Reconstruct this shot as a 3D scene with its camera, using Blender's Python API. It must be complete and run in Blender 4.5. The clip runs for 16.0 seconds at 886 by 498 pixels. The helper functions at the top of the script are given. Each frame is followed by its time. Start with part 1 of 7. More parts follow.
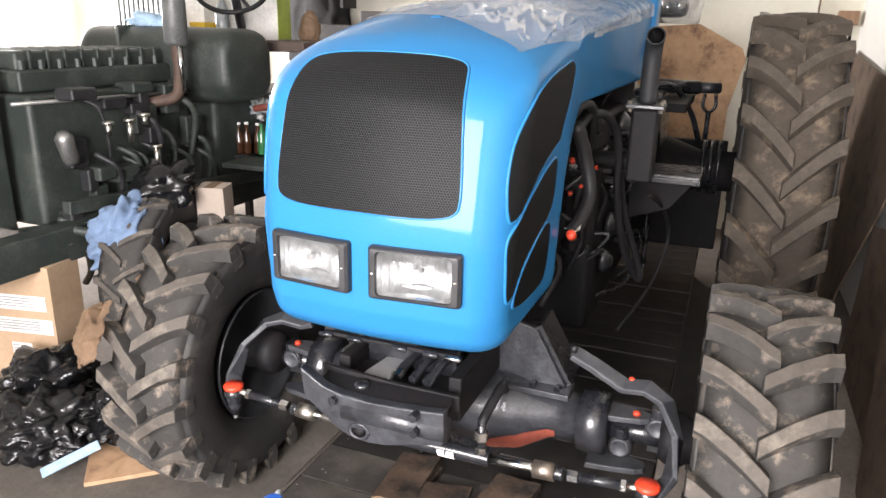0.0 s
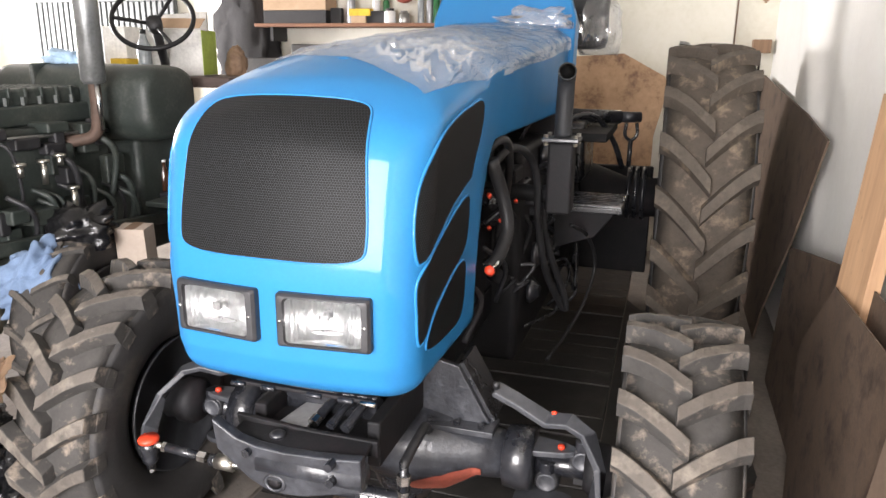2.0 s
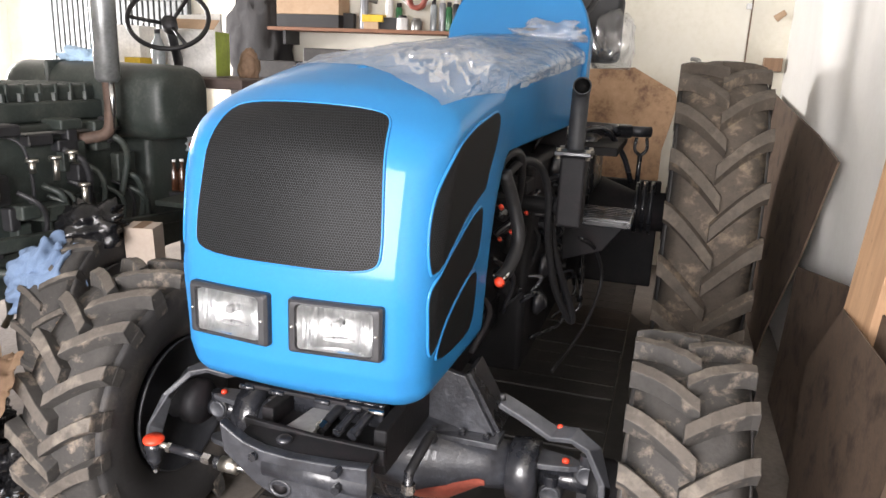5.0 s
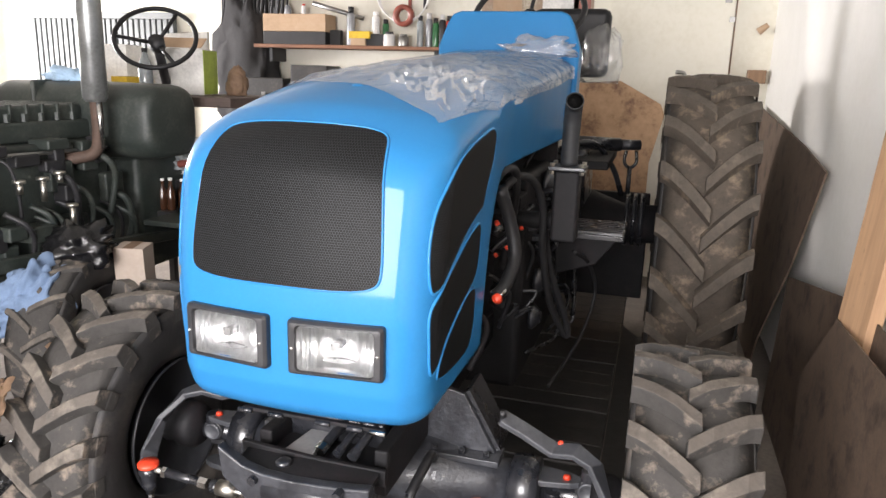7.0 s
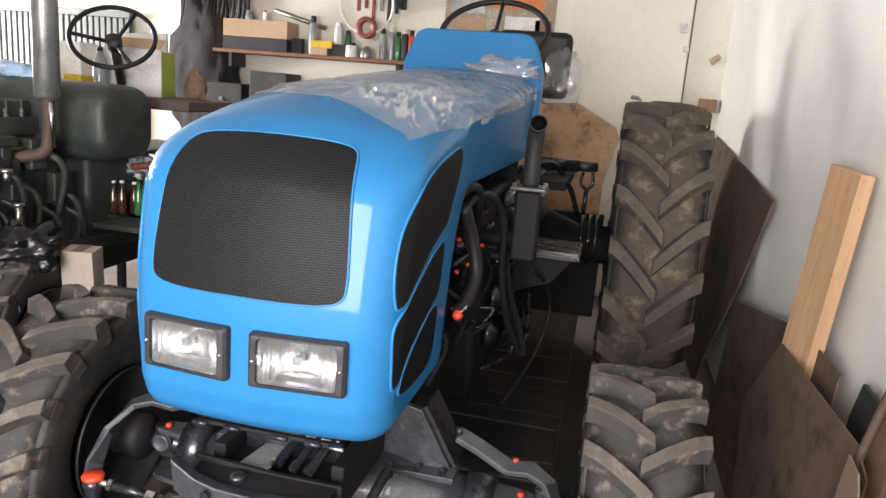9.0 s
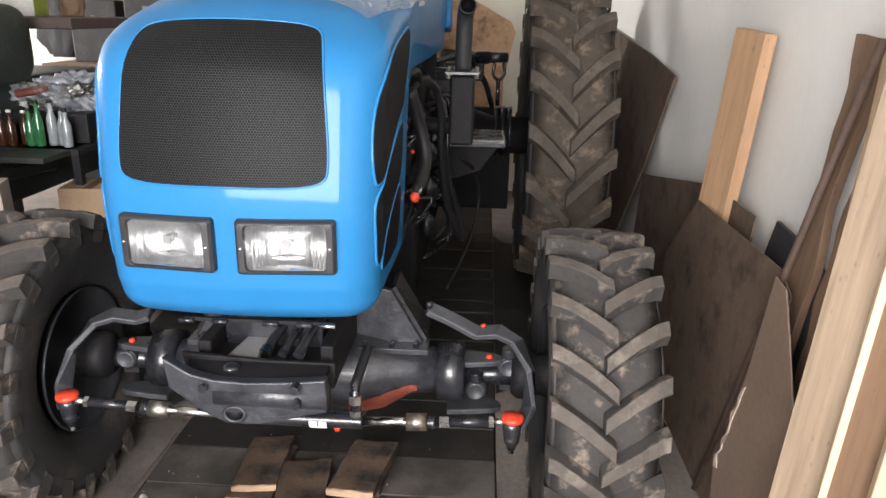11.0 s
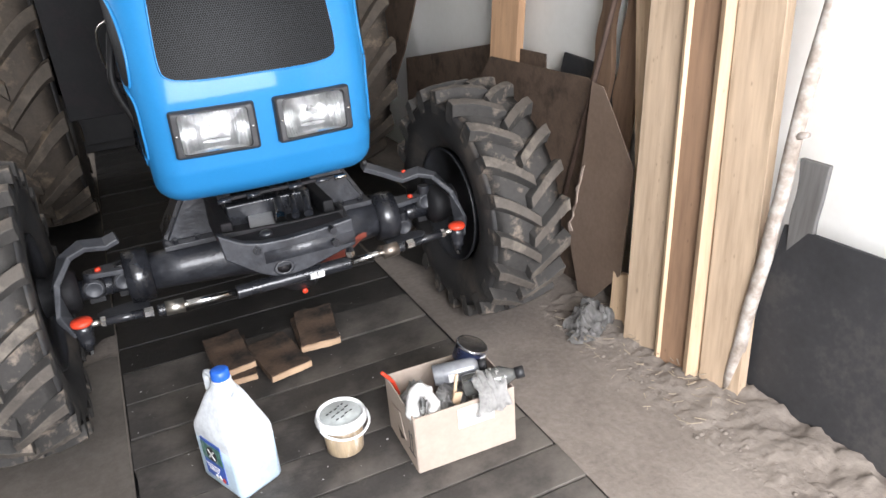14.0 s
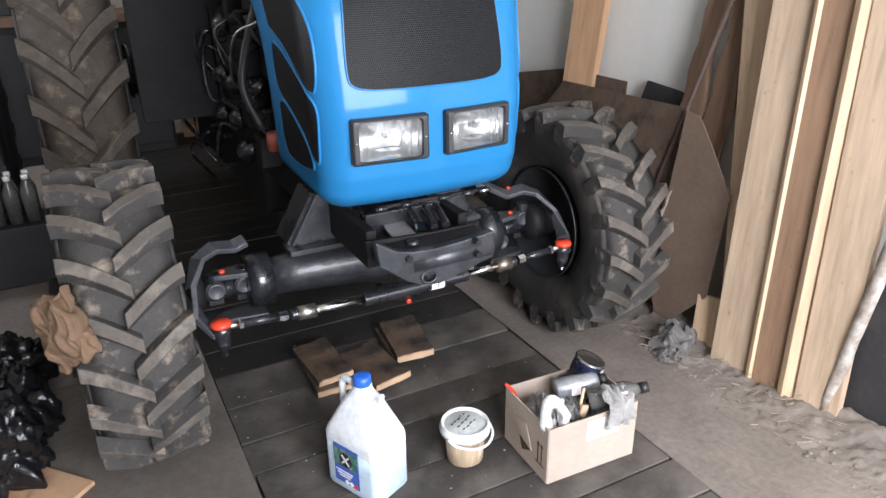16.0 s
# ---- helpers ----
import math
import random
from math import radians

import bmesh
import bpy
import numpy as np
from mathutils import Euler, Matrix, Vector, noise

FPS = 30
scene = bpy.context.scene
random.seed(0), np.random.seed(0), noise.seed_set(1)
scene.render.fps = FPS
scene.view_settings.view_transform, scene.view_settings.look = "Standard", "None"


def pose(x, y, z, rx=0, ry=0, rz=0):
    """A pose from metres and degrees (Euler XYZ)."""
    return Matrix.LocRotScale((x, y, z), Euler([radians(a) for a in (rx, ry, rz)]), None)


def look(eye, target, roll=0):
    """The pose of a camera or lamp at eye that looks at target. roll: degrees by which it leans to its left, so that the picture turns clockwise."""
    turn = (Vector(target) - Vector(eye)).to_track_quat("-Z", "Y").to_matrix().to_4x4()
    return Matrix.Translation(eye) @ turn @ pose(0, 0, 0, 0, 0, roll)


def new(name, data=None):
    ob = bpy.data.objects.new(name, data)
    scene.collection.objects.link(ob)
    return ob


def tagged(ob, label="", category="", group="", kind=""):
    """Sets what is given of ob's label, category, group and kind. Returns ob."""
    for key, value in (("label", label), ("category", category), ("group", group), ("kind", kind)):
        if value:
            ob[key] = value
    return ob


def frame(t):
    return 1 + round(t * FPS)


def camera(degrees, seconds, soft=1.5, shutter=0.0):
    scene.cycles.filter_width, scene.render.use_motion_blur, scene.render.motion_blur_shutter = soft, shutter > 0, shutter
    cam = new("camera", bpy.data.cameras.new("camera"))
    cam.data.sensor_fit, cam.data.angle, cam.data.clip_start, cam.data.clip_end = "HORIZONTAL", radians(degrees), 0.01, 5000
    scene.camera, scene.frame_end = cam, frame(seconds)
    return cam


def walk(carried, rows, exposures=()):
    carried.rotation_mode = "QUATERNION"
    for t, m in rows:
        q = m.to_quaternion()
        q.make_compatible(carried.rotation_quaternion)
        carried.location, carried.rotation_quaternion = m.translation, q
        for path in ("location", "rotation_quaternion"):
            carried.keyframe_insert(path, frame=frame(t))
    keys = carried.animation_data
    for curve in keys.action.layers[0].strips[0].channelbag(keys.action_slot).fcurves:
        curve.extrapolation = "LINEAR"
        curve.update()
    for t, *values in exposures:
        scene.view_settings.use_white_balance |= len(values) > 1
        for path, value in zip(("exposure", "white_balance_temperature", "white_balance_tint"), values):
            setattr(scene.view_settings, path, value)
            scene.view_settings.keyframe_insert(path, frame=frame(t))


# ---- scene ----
cam = camera(64.11, 16.0)
PATH = [
    (0.0, 0.6812, -1.5715, 1.5653, 72.715, -1.320, 21.932),
    (0.5, 0.7146, -1.5060, 1.5736, 72.295, -1.115, 20.102),
    (1.0, 0.7245, -1.5096, 1.5715, 72.467, -2.480, 17.816),
    (1.5, 0.7446, -1.5184, 1.5815, 73.628, -1.926, 16.228),
    (2.0, 0.7500, -1.5193, 1.5960, 74.891, -0.656, 17.351),
    (2.5, 0.7444, -1.5251, 1.5880, 74.726, -1.646, 17.440),
    (3.0, 0.7410, -1.5289, 1.5958, 75.005, -1.829, 17.257),
    (3.5, 0.7342, -1.5293, 1.6015, 74.675, -1.763, 17.683),
    (4.0, 0.7389, -1.5382, 1.6012, 75.175, -1.252, 18.322),
    (4.2, 0.7362, -1.5333, 1.6019, 75.276, -1.710, 18.600),
    (6.3, 0.7245, -1.5298, 1.6166, 76.053, -2.000, 16.327),
    (6.5, 0.7262, -1.5330, 1.6178, 76.518, -1.488, 15.848),
    (7.0, 0.6976, -1.5302, 1.6132, 76.533, -1.785, 16.734),
    (7.5, 0.6753, -1.5416, 1.6211, 77.938, -3.490, 17.802),
    (8.0, 0.6650, -1.5490, 1.6302, 77.986, -4.282, 17.077),
    (8.2, 0.6715, -1.5437, 1.6284, 77.949, -4.442, 16.195),
    (10.3, 0.6367, -1.5793, 1.6169, 75.640, -1.763, 8.386),
    (10.5, 0.5926, -1.6024, 1.5920, 74.559, -0.934, 6.892),
    (11.0, 0.5081, -1.6675, 1.5356, 71.537, -1.164, 3.447),
    (11.5, 0.4429, -1.7978, 1.5085, 70.812, -0.918, 2.995),
    (12.0, 0.2921, -1.9272, 1.5015, 68.381, -2.250, 3.997),
    (12.5, 0.0377, -1.9238, 1.5320, 68.688, 2.277, -6.563),
    (13.0, -0.1387, -1.9474, 1.5231, 65.924, 4.982, -13.862),
    (13.5, -0.2739, -2.0189, 1.5013, 65.382, 1.039, -18.476),
    (14.0, -0.3855, -2.0995, 1.4902, 65.218, 4.079, -26.044),
    (14.5, -0.5310, -2.0097, 1.5202, 68.585, 3.127, -30.884),
    (15.0, -0.6909, -1.9460, 1.5276, 67.859, 4.697, -30.712),
    (15.5, -0.7873, -1.9238, 1.5280, 67.607, 3.433, -30.167),
    (16.0, -0.8814, -1.9071, 1.5152, 66.733, 0.691, -27.988),
]
EXPOSURES = [(0.0, 1.3, 6950, 18), (4.0, 1.25, 6950, 18), (6.5, 1.1, 6900, 18), (8.0, 0.95, 7000, 18), (10.3, 0.78, 7000, 17), (10.5, 0.78, 7000, 17), (11.5, 0.98, 6650, 17), (12.0, 1.15, 6500, 16), (13.0, 1.08, 6450, 16), (14.0, 0.76, 6500, 15), (15.0, 0.65, 6480, 15), (16.0, 0.67, 6350, 16)]
walk(cam, [(t, pose(x, y, z, rx, ry, rz)) for t, x, y, z, rx, ry, rz in PATH], EXPOSURES)

# world and light: overcast daylight through the open gate behind the camera and a side window
world = bpy.data.worlds.new("world")
scene.world = world
world.use_nodes = True
wn = world.node_tree.nodes
sky = wn.new("ShaderNodeTexSky")
sky.sky_type = 'NISHITA'
sky.sun_disc = False
sky.sun_elevation = radians(38)
sky.sun_rotation = radians(200)
world.node_tree.links.new(sky.outputs[0], wn["Background"].inputs[0])
wn["Background"].inputs[1].default_value = 0.12
sun = new("sun", bpy.data.lights.new("sun", 'SUN'))
sun.data.energy, sun.data.angle, sun.data.color = 1.2, radians(12), (1.0, 0.96, 0.9)
sun.matrix_world = look((-4, -8, 7), (0.6, 0.5, 0.0))


def window_light(name, eye, target, w, h, watts, colour=(0.93, 0.97, 1.0)):
    lamp = new(name, bpy.data.lights.new(name, 'AREA'))
    lamp.data.shape, lamp.data.size, lamp.data.size_y, lamp.data.energy, lamp.data.color = 'RECTANGLE', w, h, watts, colour
    lamp.matrix_world = look(eye, target)
    return lamp


window_light("gate_daylight", (-0.15, -3.45, 1.65), (-0.15, 0, 1.2), 2.1, 1.65, 170)
window_light("window_daylight", (-6.25, 3.2, 1.75), (-3.0, 2.9, 1.5), 1.3, 1.1, 220)


# ---- materials ----
def mat(name, base, rough=0.6, metal=0.0, dark=None, light=None, scale=6.0, fine=60.0, bump=0.15, amount=0.5, spec=0.5, coat=0.0, stretch=(1, 1, 1), trans=0.0):
    """A procedural surface: base colour varied at two scales, with roughness variation and fine relief."""
    m = bpy.data.materials.new(name)
    m.use_nodes = True
    nt = m.node_tree
    b = nt.nodes["Principled BSDF"]
    tc = nt.nodes.new("ShaderNodeTexCoord")
    mp = nt.nodes.new("ShaderNodeMapping")
    mp.inputs["Scale"].default_value = stretch
    nt.links.new(tc.outputs["Object"], mp.inputs[0])
    n1, n2 = nt.nodes.new("ShaderNodeTexNoise"), nt.nodes.new("ShaderNodeTexNoise")
    for n, sc, det in ((n1, scale, 5), (n2, fine, 4)):
        n.inputs["Scale"].default_value, n.inputs["Detail"].default_value, n.inputs["Roughness"].default_value = sc, det, 0.6
        nt.links.new(mp.outputs[0], n.inputs[0])
    dark = dark or tuple(c * 0.6 for c in base)
    light = light or tuple(min(1, c * 1.3) for c in base)
    ramp = nt.nodes.new("ShaderNodeValToRGB")
    ramp.color_ramp.elements[0].position, ramp.color_ramp.elements[0].color = 0.5 - 0.25 * amount - 0.1, (*dark, 1)
    ramp.color_ramp.elements[1].position, ramp.color_ramp.elements[1].color = 0.5 + 0.25 * amount + 0.1, (*light, 1)
    e = ramp.color_ramp.elements.new(0.5)
    e.color = (*base, 1)
    mix = nt.nodes.new("ShaderNodeMix")
    mix.inputs["Factor"].default_value = 0.35
    nt.links.new(n1.outputs[0], mix.inputs["A"])
    nt.links.new(n2.outputs[0], mix.inputs["B"])
    nt.links.new(mix.outputs["Result"], ramp.inputs[0])
    nt.links.new(ramp.outputs[0], b.inputs["Base Color"])
    mr = nt.nodes.new("ShaderNodeMapRange")
    mr.inputs["To Min"].default_value, mr.inputs["To Max"].default_value = max(0.02, rough - 0.12), min(1, rough + 0.12)
    nt.links.new(n1.outputs[0], mr.inputs[0])
    nt.links.new(mr.outputs[0], b.inputs["Roughness"])
    b.inputs["Metallic"].default_value = metal
    b.inputs["Specular IOR Level"].default_value = spec
    b.inputs["Coat Weight"].default_value = coat
    b.inputs["Coat Roughness"].default_value = 0.04
    b.inputs["Transmission Weight"].default_value = trans
    if bump:
        bp = nt.nodes.new("ShaderNodeBump")
        bp.inputs["Strength"].default_value, bp.inputs["Distance"].default_value = bump, 0.01
        nt.links.new(mix.outputs["Result"], bp.inputs["Height"])
        nt.links.new(bp.outputs[0], b.inputs["Normal"])
    return m


def dusted(name, base, dust, cover=0.5, rough=0.75, scale=7.0):
    """A dark surface with patches of dried dust."""
    m = mat(name, base, rough, scale=20, fine=90, bump=0.25)
    nt = m.node_tree
    b = nt.nodes["Principled BSDF"]
    old = b.inputs["Base Color"].links[0].from_socket
    n = nt.nodes.new("ShaderNodeTexNoise")
    n.inputs["Scale"].default_value, n.inputs["Detail"].default_value, n.inputs["Roughness"].default_value = scale, 7, 0.65
    tc = nt.nodes.new("ShaderNodeTexCoord")
    nt.links.new(tc.outputs["Object"], n.inputs[0])
    r = nt.nodes.new("ShaderNodeValToRGB")
    r.color_ramp.elements[0].position, r.color_ramp.elements[1].position = 0.62 - 0.22 * cover, 0.78 - 0.16 * cover
    nt.links.new(n.outputs[0], r.inputs[0])
    mx = nt.nodes.new("ShaderNodeMix")
    mx.data_type = 'RGBA'
    nt.links.new(r.outputs[0], mx.inputs["Factor"])
    nt.links.new(old, mx.inputs["A"])
    mx.inputs["B"].default_value = (*dust, 1)
    nt.links.new(mx.outputs["Result"], b.inputs["Base Color"])
    return m


def wood(name, base, dark, rough=0.7, along=2, tight=9.0):
    """Sawn timber: grain drawn out along one axis, with darker streaks and board-to-board variation."""
    st = [tight, tight, tight]
    st[along] = 0.7
    m = mat(name, base, rough, dark=dark, scale=3.0, fine=9.0, bump=0.2, amount=0.6, stretch=st)
    nt = m.node_tree
    b = nt.nodes["Principled BSDF"]
    old = b.inputs["Base Color"].links[0].from_socket
    oi = nt.nodes.new("ShaderNodeObjectInfo")
    mr = nt.nodes.new("ShaderNodeMapRange")
    mr.inputs["To Min"].default_value, mr.inputs["To Max"].default_value = 0.75, 1.12
    nt.links.new(oi.outputs["Random"], mr.inputs[0])
    hs = nt.nodes.new("ShaderNodeHueSaturation")
    nt.links.new(mr.outputs[0], hs.inputs["Value"])
    nt.links.new(old, hs.inputs["Color"])
    # knots and dark flecks, shifted from board to board
    tc = nt.nodes.new("ShaderNodeTexCoord")
    sh = nt.nodes.new("ShaderNodeVectorMath")
    sh.operation = 'ADD'
    nt.links.new(tc.outputs["Object"], sh.inputs[0])
    nt.links.new(oi.outputs["Random"], sh.inputs[1])
    mp2 = nt.nodes.new("ShaderNodeMapping")
    sq = [1.0, 1.0, 1.0]
    sq[along] = 0.45
    mp2.inputs["Scale"].default_value = sq
    nt.links.new(sh.outputs[0], mp2.inputs[0])
    last = hs.outputs[0]
    for sc, lo, hi, depth in ((4.0, 0.03, 0.1, 0.8), (17.0, 0.04, 0.14, 0.7), (40.0, 0.05, 0.16, 0.5)):
        vo = nt.nodes.new("ShaderNodeTexVoronoi")
        vo.inputs["Scale"].default_value = sc
        nt.links.new(mp2.outputs[0], vo.inputs[0])
        kr = nt.nodes.new("ShaderNodeMapRange")
        kr.inputs["From Min"].default_value, kr.inputs["From Max"].default_value = lo, hi
        kr.inputs["To Min"].default_value, kr.inputs["To Max"].default_value = depth, 0.0
        nt.links.new(vo.outputs["Distance"], kr.inputs[0])
        # only in scattered patches
        pn = nt.nodes.new("ShaderNodeTexNoise")
        pn.inputs["Scale"].default_value, pn.inputs["Detail"].default_value = sc * 0.35, 2
        nt.links.new(mp2.outputs[0], pn.inputs[0])
        pr = nt.nodes.new("ShaderNodeMapRange")
        pr.inputs["From Min"].default_value, pr.inputs["From Max"].default_value = 0.48, 0.54
        nt.links.new(pn.outputs[0], pr.inputs[0])
        pm = nt.nodes.new("ShaderNodeMath")
        pm.operation = 'MULTIPLY'
        nt.links.new(kr.outputs[0], pm.inputs[0])
        nt.links.new(pr.outputs[0], pm.inputs[1])
        km = nt.nodes.new("ShaderNodeMix")
        km.data_type = 'RGBA'
        nt.links.new(pm.outputs[0], km.inputs["Factor"])
        nt.links.new(last, km.inputs["A"])
        km.inputs["B"].default_value = (*[c * 0.55 for c in dark], 1)
        last = km.outputs["Result"]
    nt.links.new(last, b.inputs["Base Color"])
    return m


def perforated(name, weights=(1.0, 0.0, 1.73)):
    """Black perforated sheet: a honeycomb of round holes about five millimetres apart."""
    m = bpy.data.materials.new(name)
    m.use_nodes = True
    nt = m.node_tree
    b = nt.nodes["Principled BSDF"]
    tc = nt.nodes.new("ShaderNodeTexCoord")
    uv = nt.nodes.new("ShaderNodeMapping")
    uv.inputs["Scale"].default_value = (1 / 0.006, 1 / 0.006, 1 / 0.0104)
    nt.links.new(tc.outputs["Object"], uv.inputs[0])
    dist = []
    for off in ((0, 0, 0), (0.5, 0.5, 0.5)):
        a = nt.nodes.new("ShaderNodeVectorMath")
        a.operation = 'ADD'
        a.inputs[1].default_value = off
        nt.links.new(uv.outputs[0], a.inputs[0])
        f = nt.nodes.new("ShaderNodeVectorMath")
        f.operation = 'FRACTION'
        nt.links.new(a.outputs[0], f.inputs[0])
        c = nt.nodes.new("ShaderNodeVectorMath")
        c.operation = 'SUBTRACT'
        c.inputs[1].default_value = (0.5, 0.5, 0.5)
        nt.links.new(f.outputs[0], c.inputs[0])
        s = nt.nodes.new("ShaderNodeVectorMath")
        s.operation = 'MULTIPLY'
        s.inputs[1].default_value = weights
        nt.links.new(c.outputs[0], s.inputs[0])
        ln = nt.nodes.new("ShaderNodeVectorMath")
        ln.operation = 'LENGTH'
        nt.links.new(s.outputs[0], ln.inputs[0])
        dist.append(ln.outputs["Value"])
    mn = nt.nodes.new("ShaderNodeMath")
    mn.operation = 'MINIMUM'
    nt.links.new(dist[0], mn.inputs[0])
    nt.links.new(dist[1], mn.inputs[1])
    r = nt.nodes.new("ShaderNodeValToRGB")
    r.color_ramp.elements[0].position, r.color_ramp.elements[0].color = 0.41, (0.004, 0.004, 0.004, 1)
    r.color_ramp.elements[1].position, r.color_ramp.elements[1].color = 0.47, (0.027, 0.028, 0.03, 1)
    nt.links.new(mn.outputs[0], r.inputs[0])
    nt.links.new(r.outputs[0], b.inputs["Base Color"])
    bp = nt.nodes.new("ShaderNodeBump")
    bp.inputs["Strength"].default_value, bp.inputs["Distance"].default_value = 0.6, 0.002
    nt.links.new(r.outputs[0], bp.inputs["Height"])
    nt.links.new(bp.outputs[0], b.inputs["Normal"])
    b.inputs["Roughness"].default_value = 0.45
    b.inputs["Specular IOR Level"].default_value = 0.08
    return m


BLUE = mat("blue_paint", (0.013, 0.142, 0.33), 0.4, dark=(0.012, 0.134, 0.31), light=(0.015, 0.155, 0.36), scale=3, fine=140, bump=0.012, spec=0.1, coat=0.3)
BLUE.node_tree.nodes["Principled BSDF"].inputs["Coat Roughness"].default_value = 0.08
GRILLE = perforated("perforated_black_sheet")
SIDEGRILLE = perforated("perforated_black_side_sheet", (0.0, 1.0, 1.73))
RUBBER = dusted("tyre_rubber", (0.04, 0.037, 0.034), (0.26, 0.21, 0.165), 0.36, 0.85, 13)
RUBBER_MUDDY = dusted("muddy_tyre_rubber", (0.075, 0.06, 0.047), (0.27, 0.205, 0.145), 0.36, 0.85, 8)
LUG_MUDDY = dusted("muddy_lug_rubber", (0.085, 0.07, 0.056), (0.15, 0.122, 0.095), 0.45, 0.85, 9)
LUGRUB = dusted("tyre_lug_rubber", (0.075, 0.064, 0.054), (0.165, 0.142, 0.116), 0.5, 0.8, 12)
RUBBER_CLEAN = mat("black_rubber", (0.013, 0.013, 0.014), 0.5, scale=10, spec=0.3)
SIDEWALL = dusted("sidewall_rubber", (0.022, 0.021, 0.021), (0.075, 0.063, 0.052), 0.5, 0.7, 5)
# near-black for oiled floor with the shade under the tractor painted in
OILSHADE = dusted("oily_shaded_black", (0.014, 0.013, 0.012), (0.034, 0.03, 0.027), 0.5, 0.5, 3)
BLACK = mat("black_gloss_paint", (0.014, 0.015, 0.018), 0.28, scale=8, fine=70, bump=0.2, coat=0.3, dark=(0.008, 0.008, 0.01), light=(0.04, 0.04, 0.045))
BLACK_DULL = mat("black_dull_paint", (0.02, 0.02, 0.022), 0.5, scale=9, bump=0.2)
GREYMETAL = mat("black_painted_casting", (0.022, 0.0235, 0.028), 0.4, scale=14, fine=70, bump=0.5, light=(0.05, 0.053, 0.062), dark=(0.008, 0.008, 0.01), coat=0.22)
ARMGREY = mat("grey_painted_forging", (0.05, 0.052, 0.058), 0.42, scale=12, fine=70, bump=0.3, light=(0.085, 0.088, 0.096), dark=(0.025, 0.026, 0.03))
STEEL = mat("bright_steel", (0.62, 0.62, 0.62), 0.22, 1.0, scale=12, bump=0.05)
ZINC = mat("zinc_plate", (0.55, 0.53, 0.48), 0.35, 1.0, scale=15, bump=0.1)
BRONZE = mat("bronze_collar", (0.3, 0.255, 0.215), 0.42, 0.9, scale=15, bump=0.1)
RED = mat("red_plastic", (0.62, 0.05, 0.02), 0.4, scale=20, bump=0.05)
REDPRIMER = mat("red_primer", (0.24, 0.06, 0.04), 0.4, scale=10, bump=0.1)
CEILFILL = mat("pale_fill_ceiling", (0.5, 0.48, 0.44), 0.85, scale=2, fine=30, bump=0.1)
WHITEPAINT = mat("white_wall_paint", (0.8, 0.79, 0.75), 0.75, dark=(0.75, 0.74, 0.695), light=(0.84, 0.83, 0.8), scale=1.6, fine=30, bump=0.05)
CREAMPAINT = mat("cream_wall_paint", (0.76, 0.735, 0.64), 0.75, dark=(0.66, 0.63, 0.52), light=(0.8, 0.78, 0.7), scale=1.3, fine=25, bump=0.08)
CONCRETE = mat("dirty_concrete", (0.185, 0.158, 0.135), 0.9, dark=(0.08, 0.066, 0.055), light=(0.29, 0.255, 0.22), scale=2.5, fine=45, bump=1.0, amount=0.7)
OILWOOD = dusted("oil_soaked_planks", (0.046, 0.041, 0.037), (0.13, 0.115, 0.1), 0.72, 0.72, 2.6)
RAWWOOD = wood("sawn_pine", (0.6, 0.435, 0.285), (0.46, 0.3, 0.18), along=2)
GREYWOOD = wood("weathered_pine", (0.46, 0.345, 0.24), (0.28, 0.2, 0.13), along=2)
BROWNWOOD = wood("brown_board", (0.2, 0.125, 0.08), (0.1, 0.06, 0.04), along=2)
PLY = dusted("stained_hardboard", (0.118, 0.08, 0.057), (0.03, 0.021, 0.016), 0.5, 0.7, 7)
PLYTAN = mat("tan_plywood", (0.42, 0.26, 0.15), 0.7, dark=(0.16, 0.08, 0.05), light=(0.5, 0.32, 0.2), scale=6, fine=30, bump=0.08, amount=0.3)
BLOCKWOOD = dusted("stained_wood_block", (0.1, 0.064, 0.043), (0.014, 0.012, 0.011), 0.85, 0.7, 9)
CARDBOARD = mat("cardboard", (0.45, 0.31, 0.2), 0.85, scale=4, fine=50, bump=0.08, light=(0.5, 0.36, 0.25), dark=(0.36, 0.24, 0.15))
PALECARD = mat("pale_cardboard", (0.4, 0.33, 0.275), 0.85, scale=4, fine=50, bump=0.06, light=(0.46, 0.385, 0.325), dark=(0.35, 0.28, 0.23))
PAPER = mat("white_paper", (0.75, 0.74, 0.72), 0.8, scale=5, bump=0.05)
RAGWHITE = mat("grubby_paper_rag", (0.5, 0.49, 0.475), 0.85, dark=(0.24, 0.235, 0.22), light=(0.64, 0.63, 0.61), scale=14, fine=60, bump=0.4)
BLUECLOTH = mat("blue_cloth", (0.135, 0.2, 0.31), 0.9, scale=9, fine=120, bump=0.4, dark=(0.12, 0.18, 0.28))
HDPE = mat("milky_plastic", (0.74, 0.78, 0.82), 0.35, scale=4, fine=60, bump=0.04)
BLUECAP = mat("blue_plastic_cap", (0.02, 0.12, 0.55), 0.4, scale=20, bump=0.05)
BAG = mat("black_plastic_bag", (0.008, 0.008, 0.009), 0.16, scale=14, fine=50, bump=0.9, amount=0.7)
BLACKSHEET = mat("black_rubber_sheet", (0.03, 0.03, 0.032), 0.7, scale=3, fine=40, bump=0.2, light=(0.07, 0.065, 0.06))
OLDMETAL = mat("old_dark_green_metal", (0.028, 0.036, 0.032), 0.5, scale=7, fine=60, bump=0.3, light=(0.07, 0.075, 0.065))
GALV = mat("galvanised_pipe", (0.3, 0.3, 0.29), 0.35, 0.8, scale=8, bump=0.1)
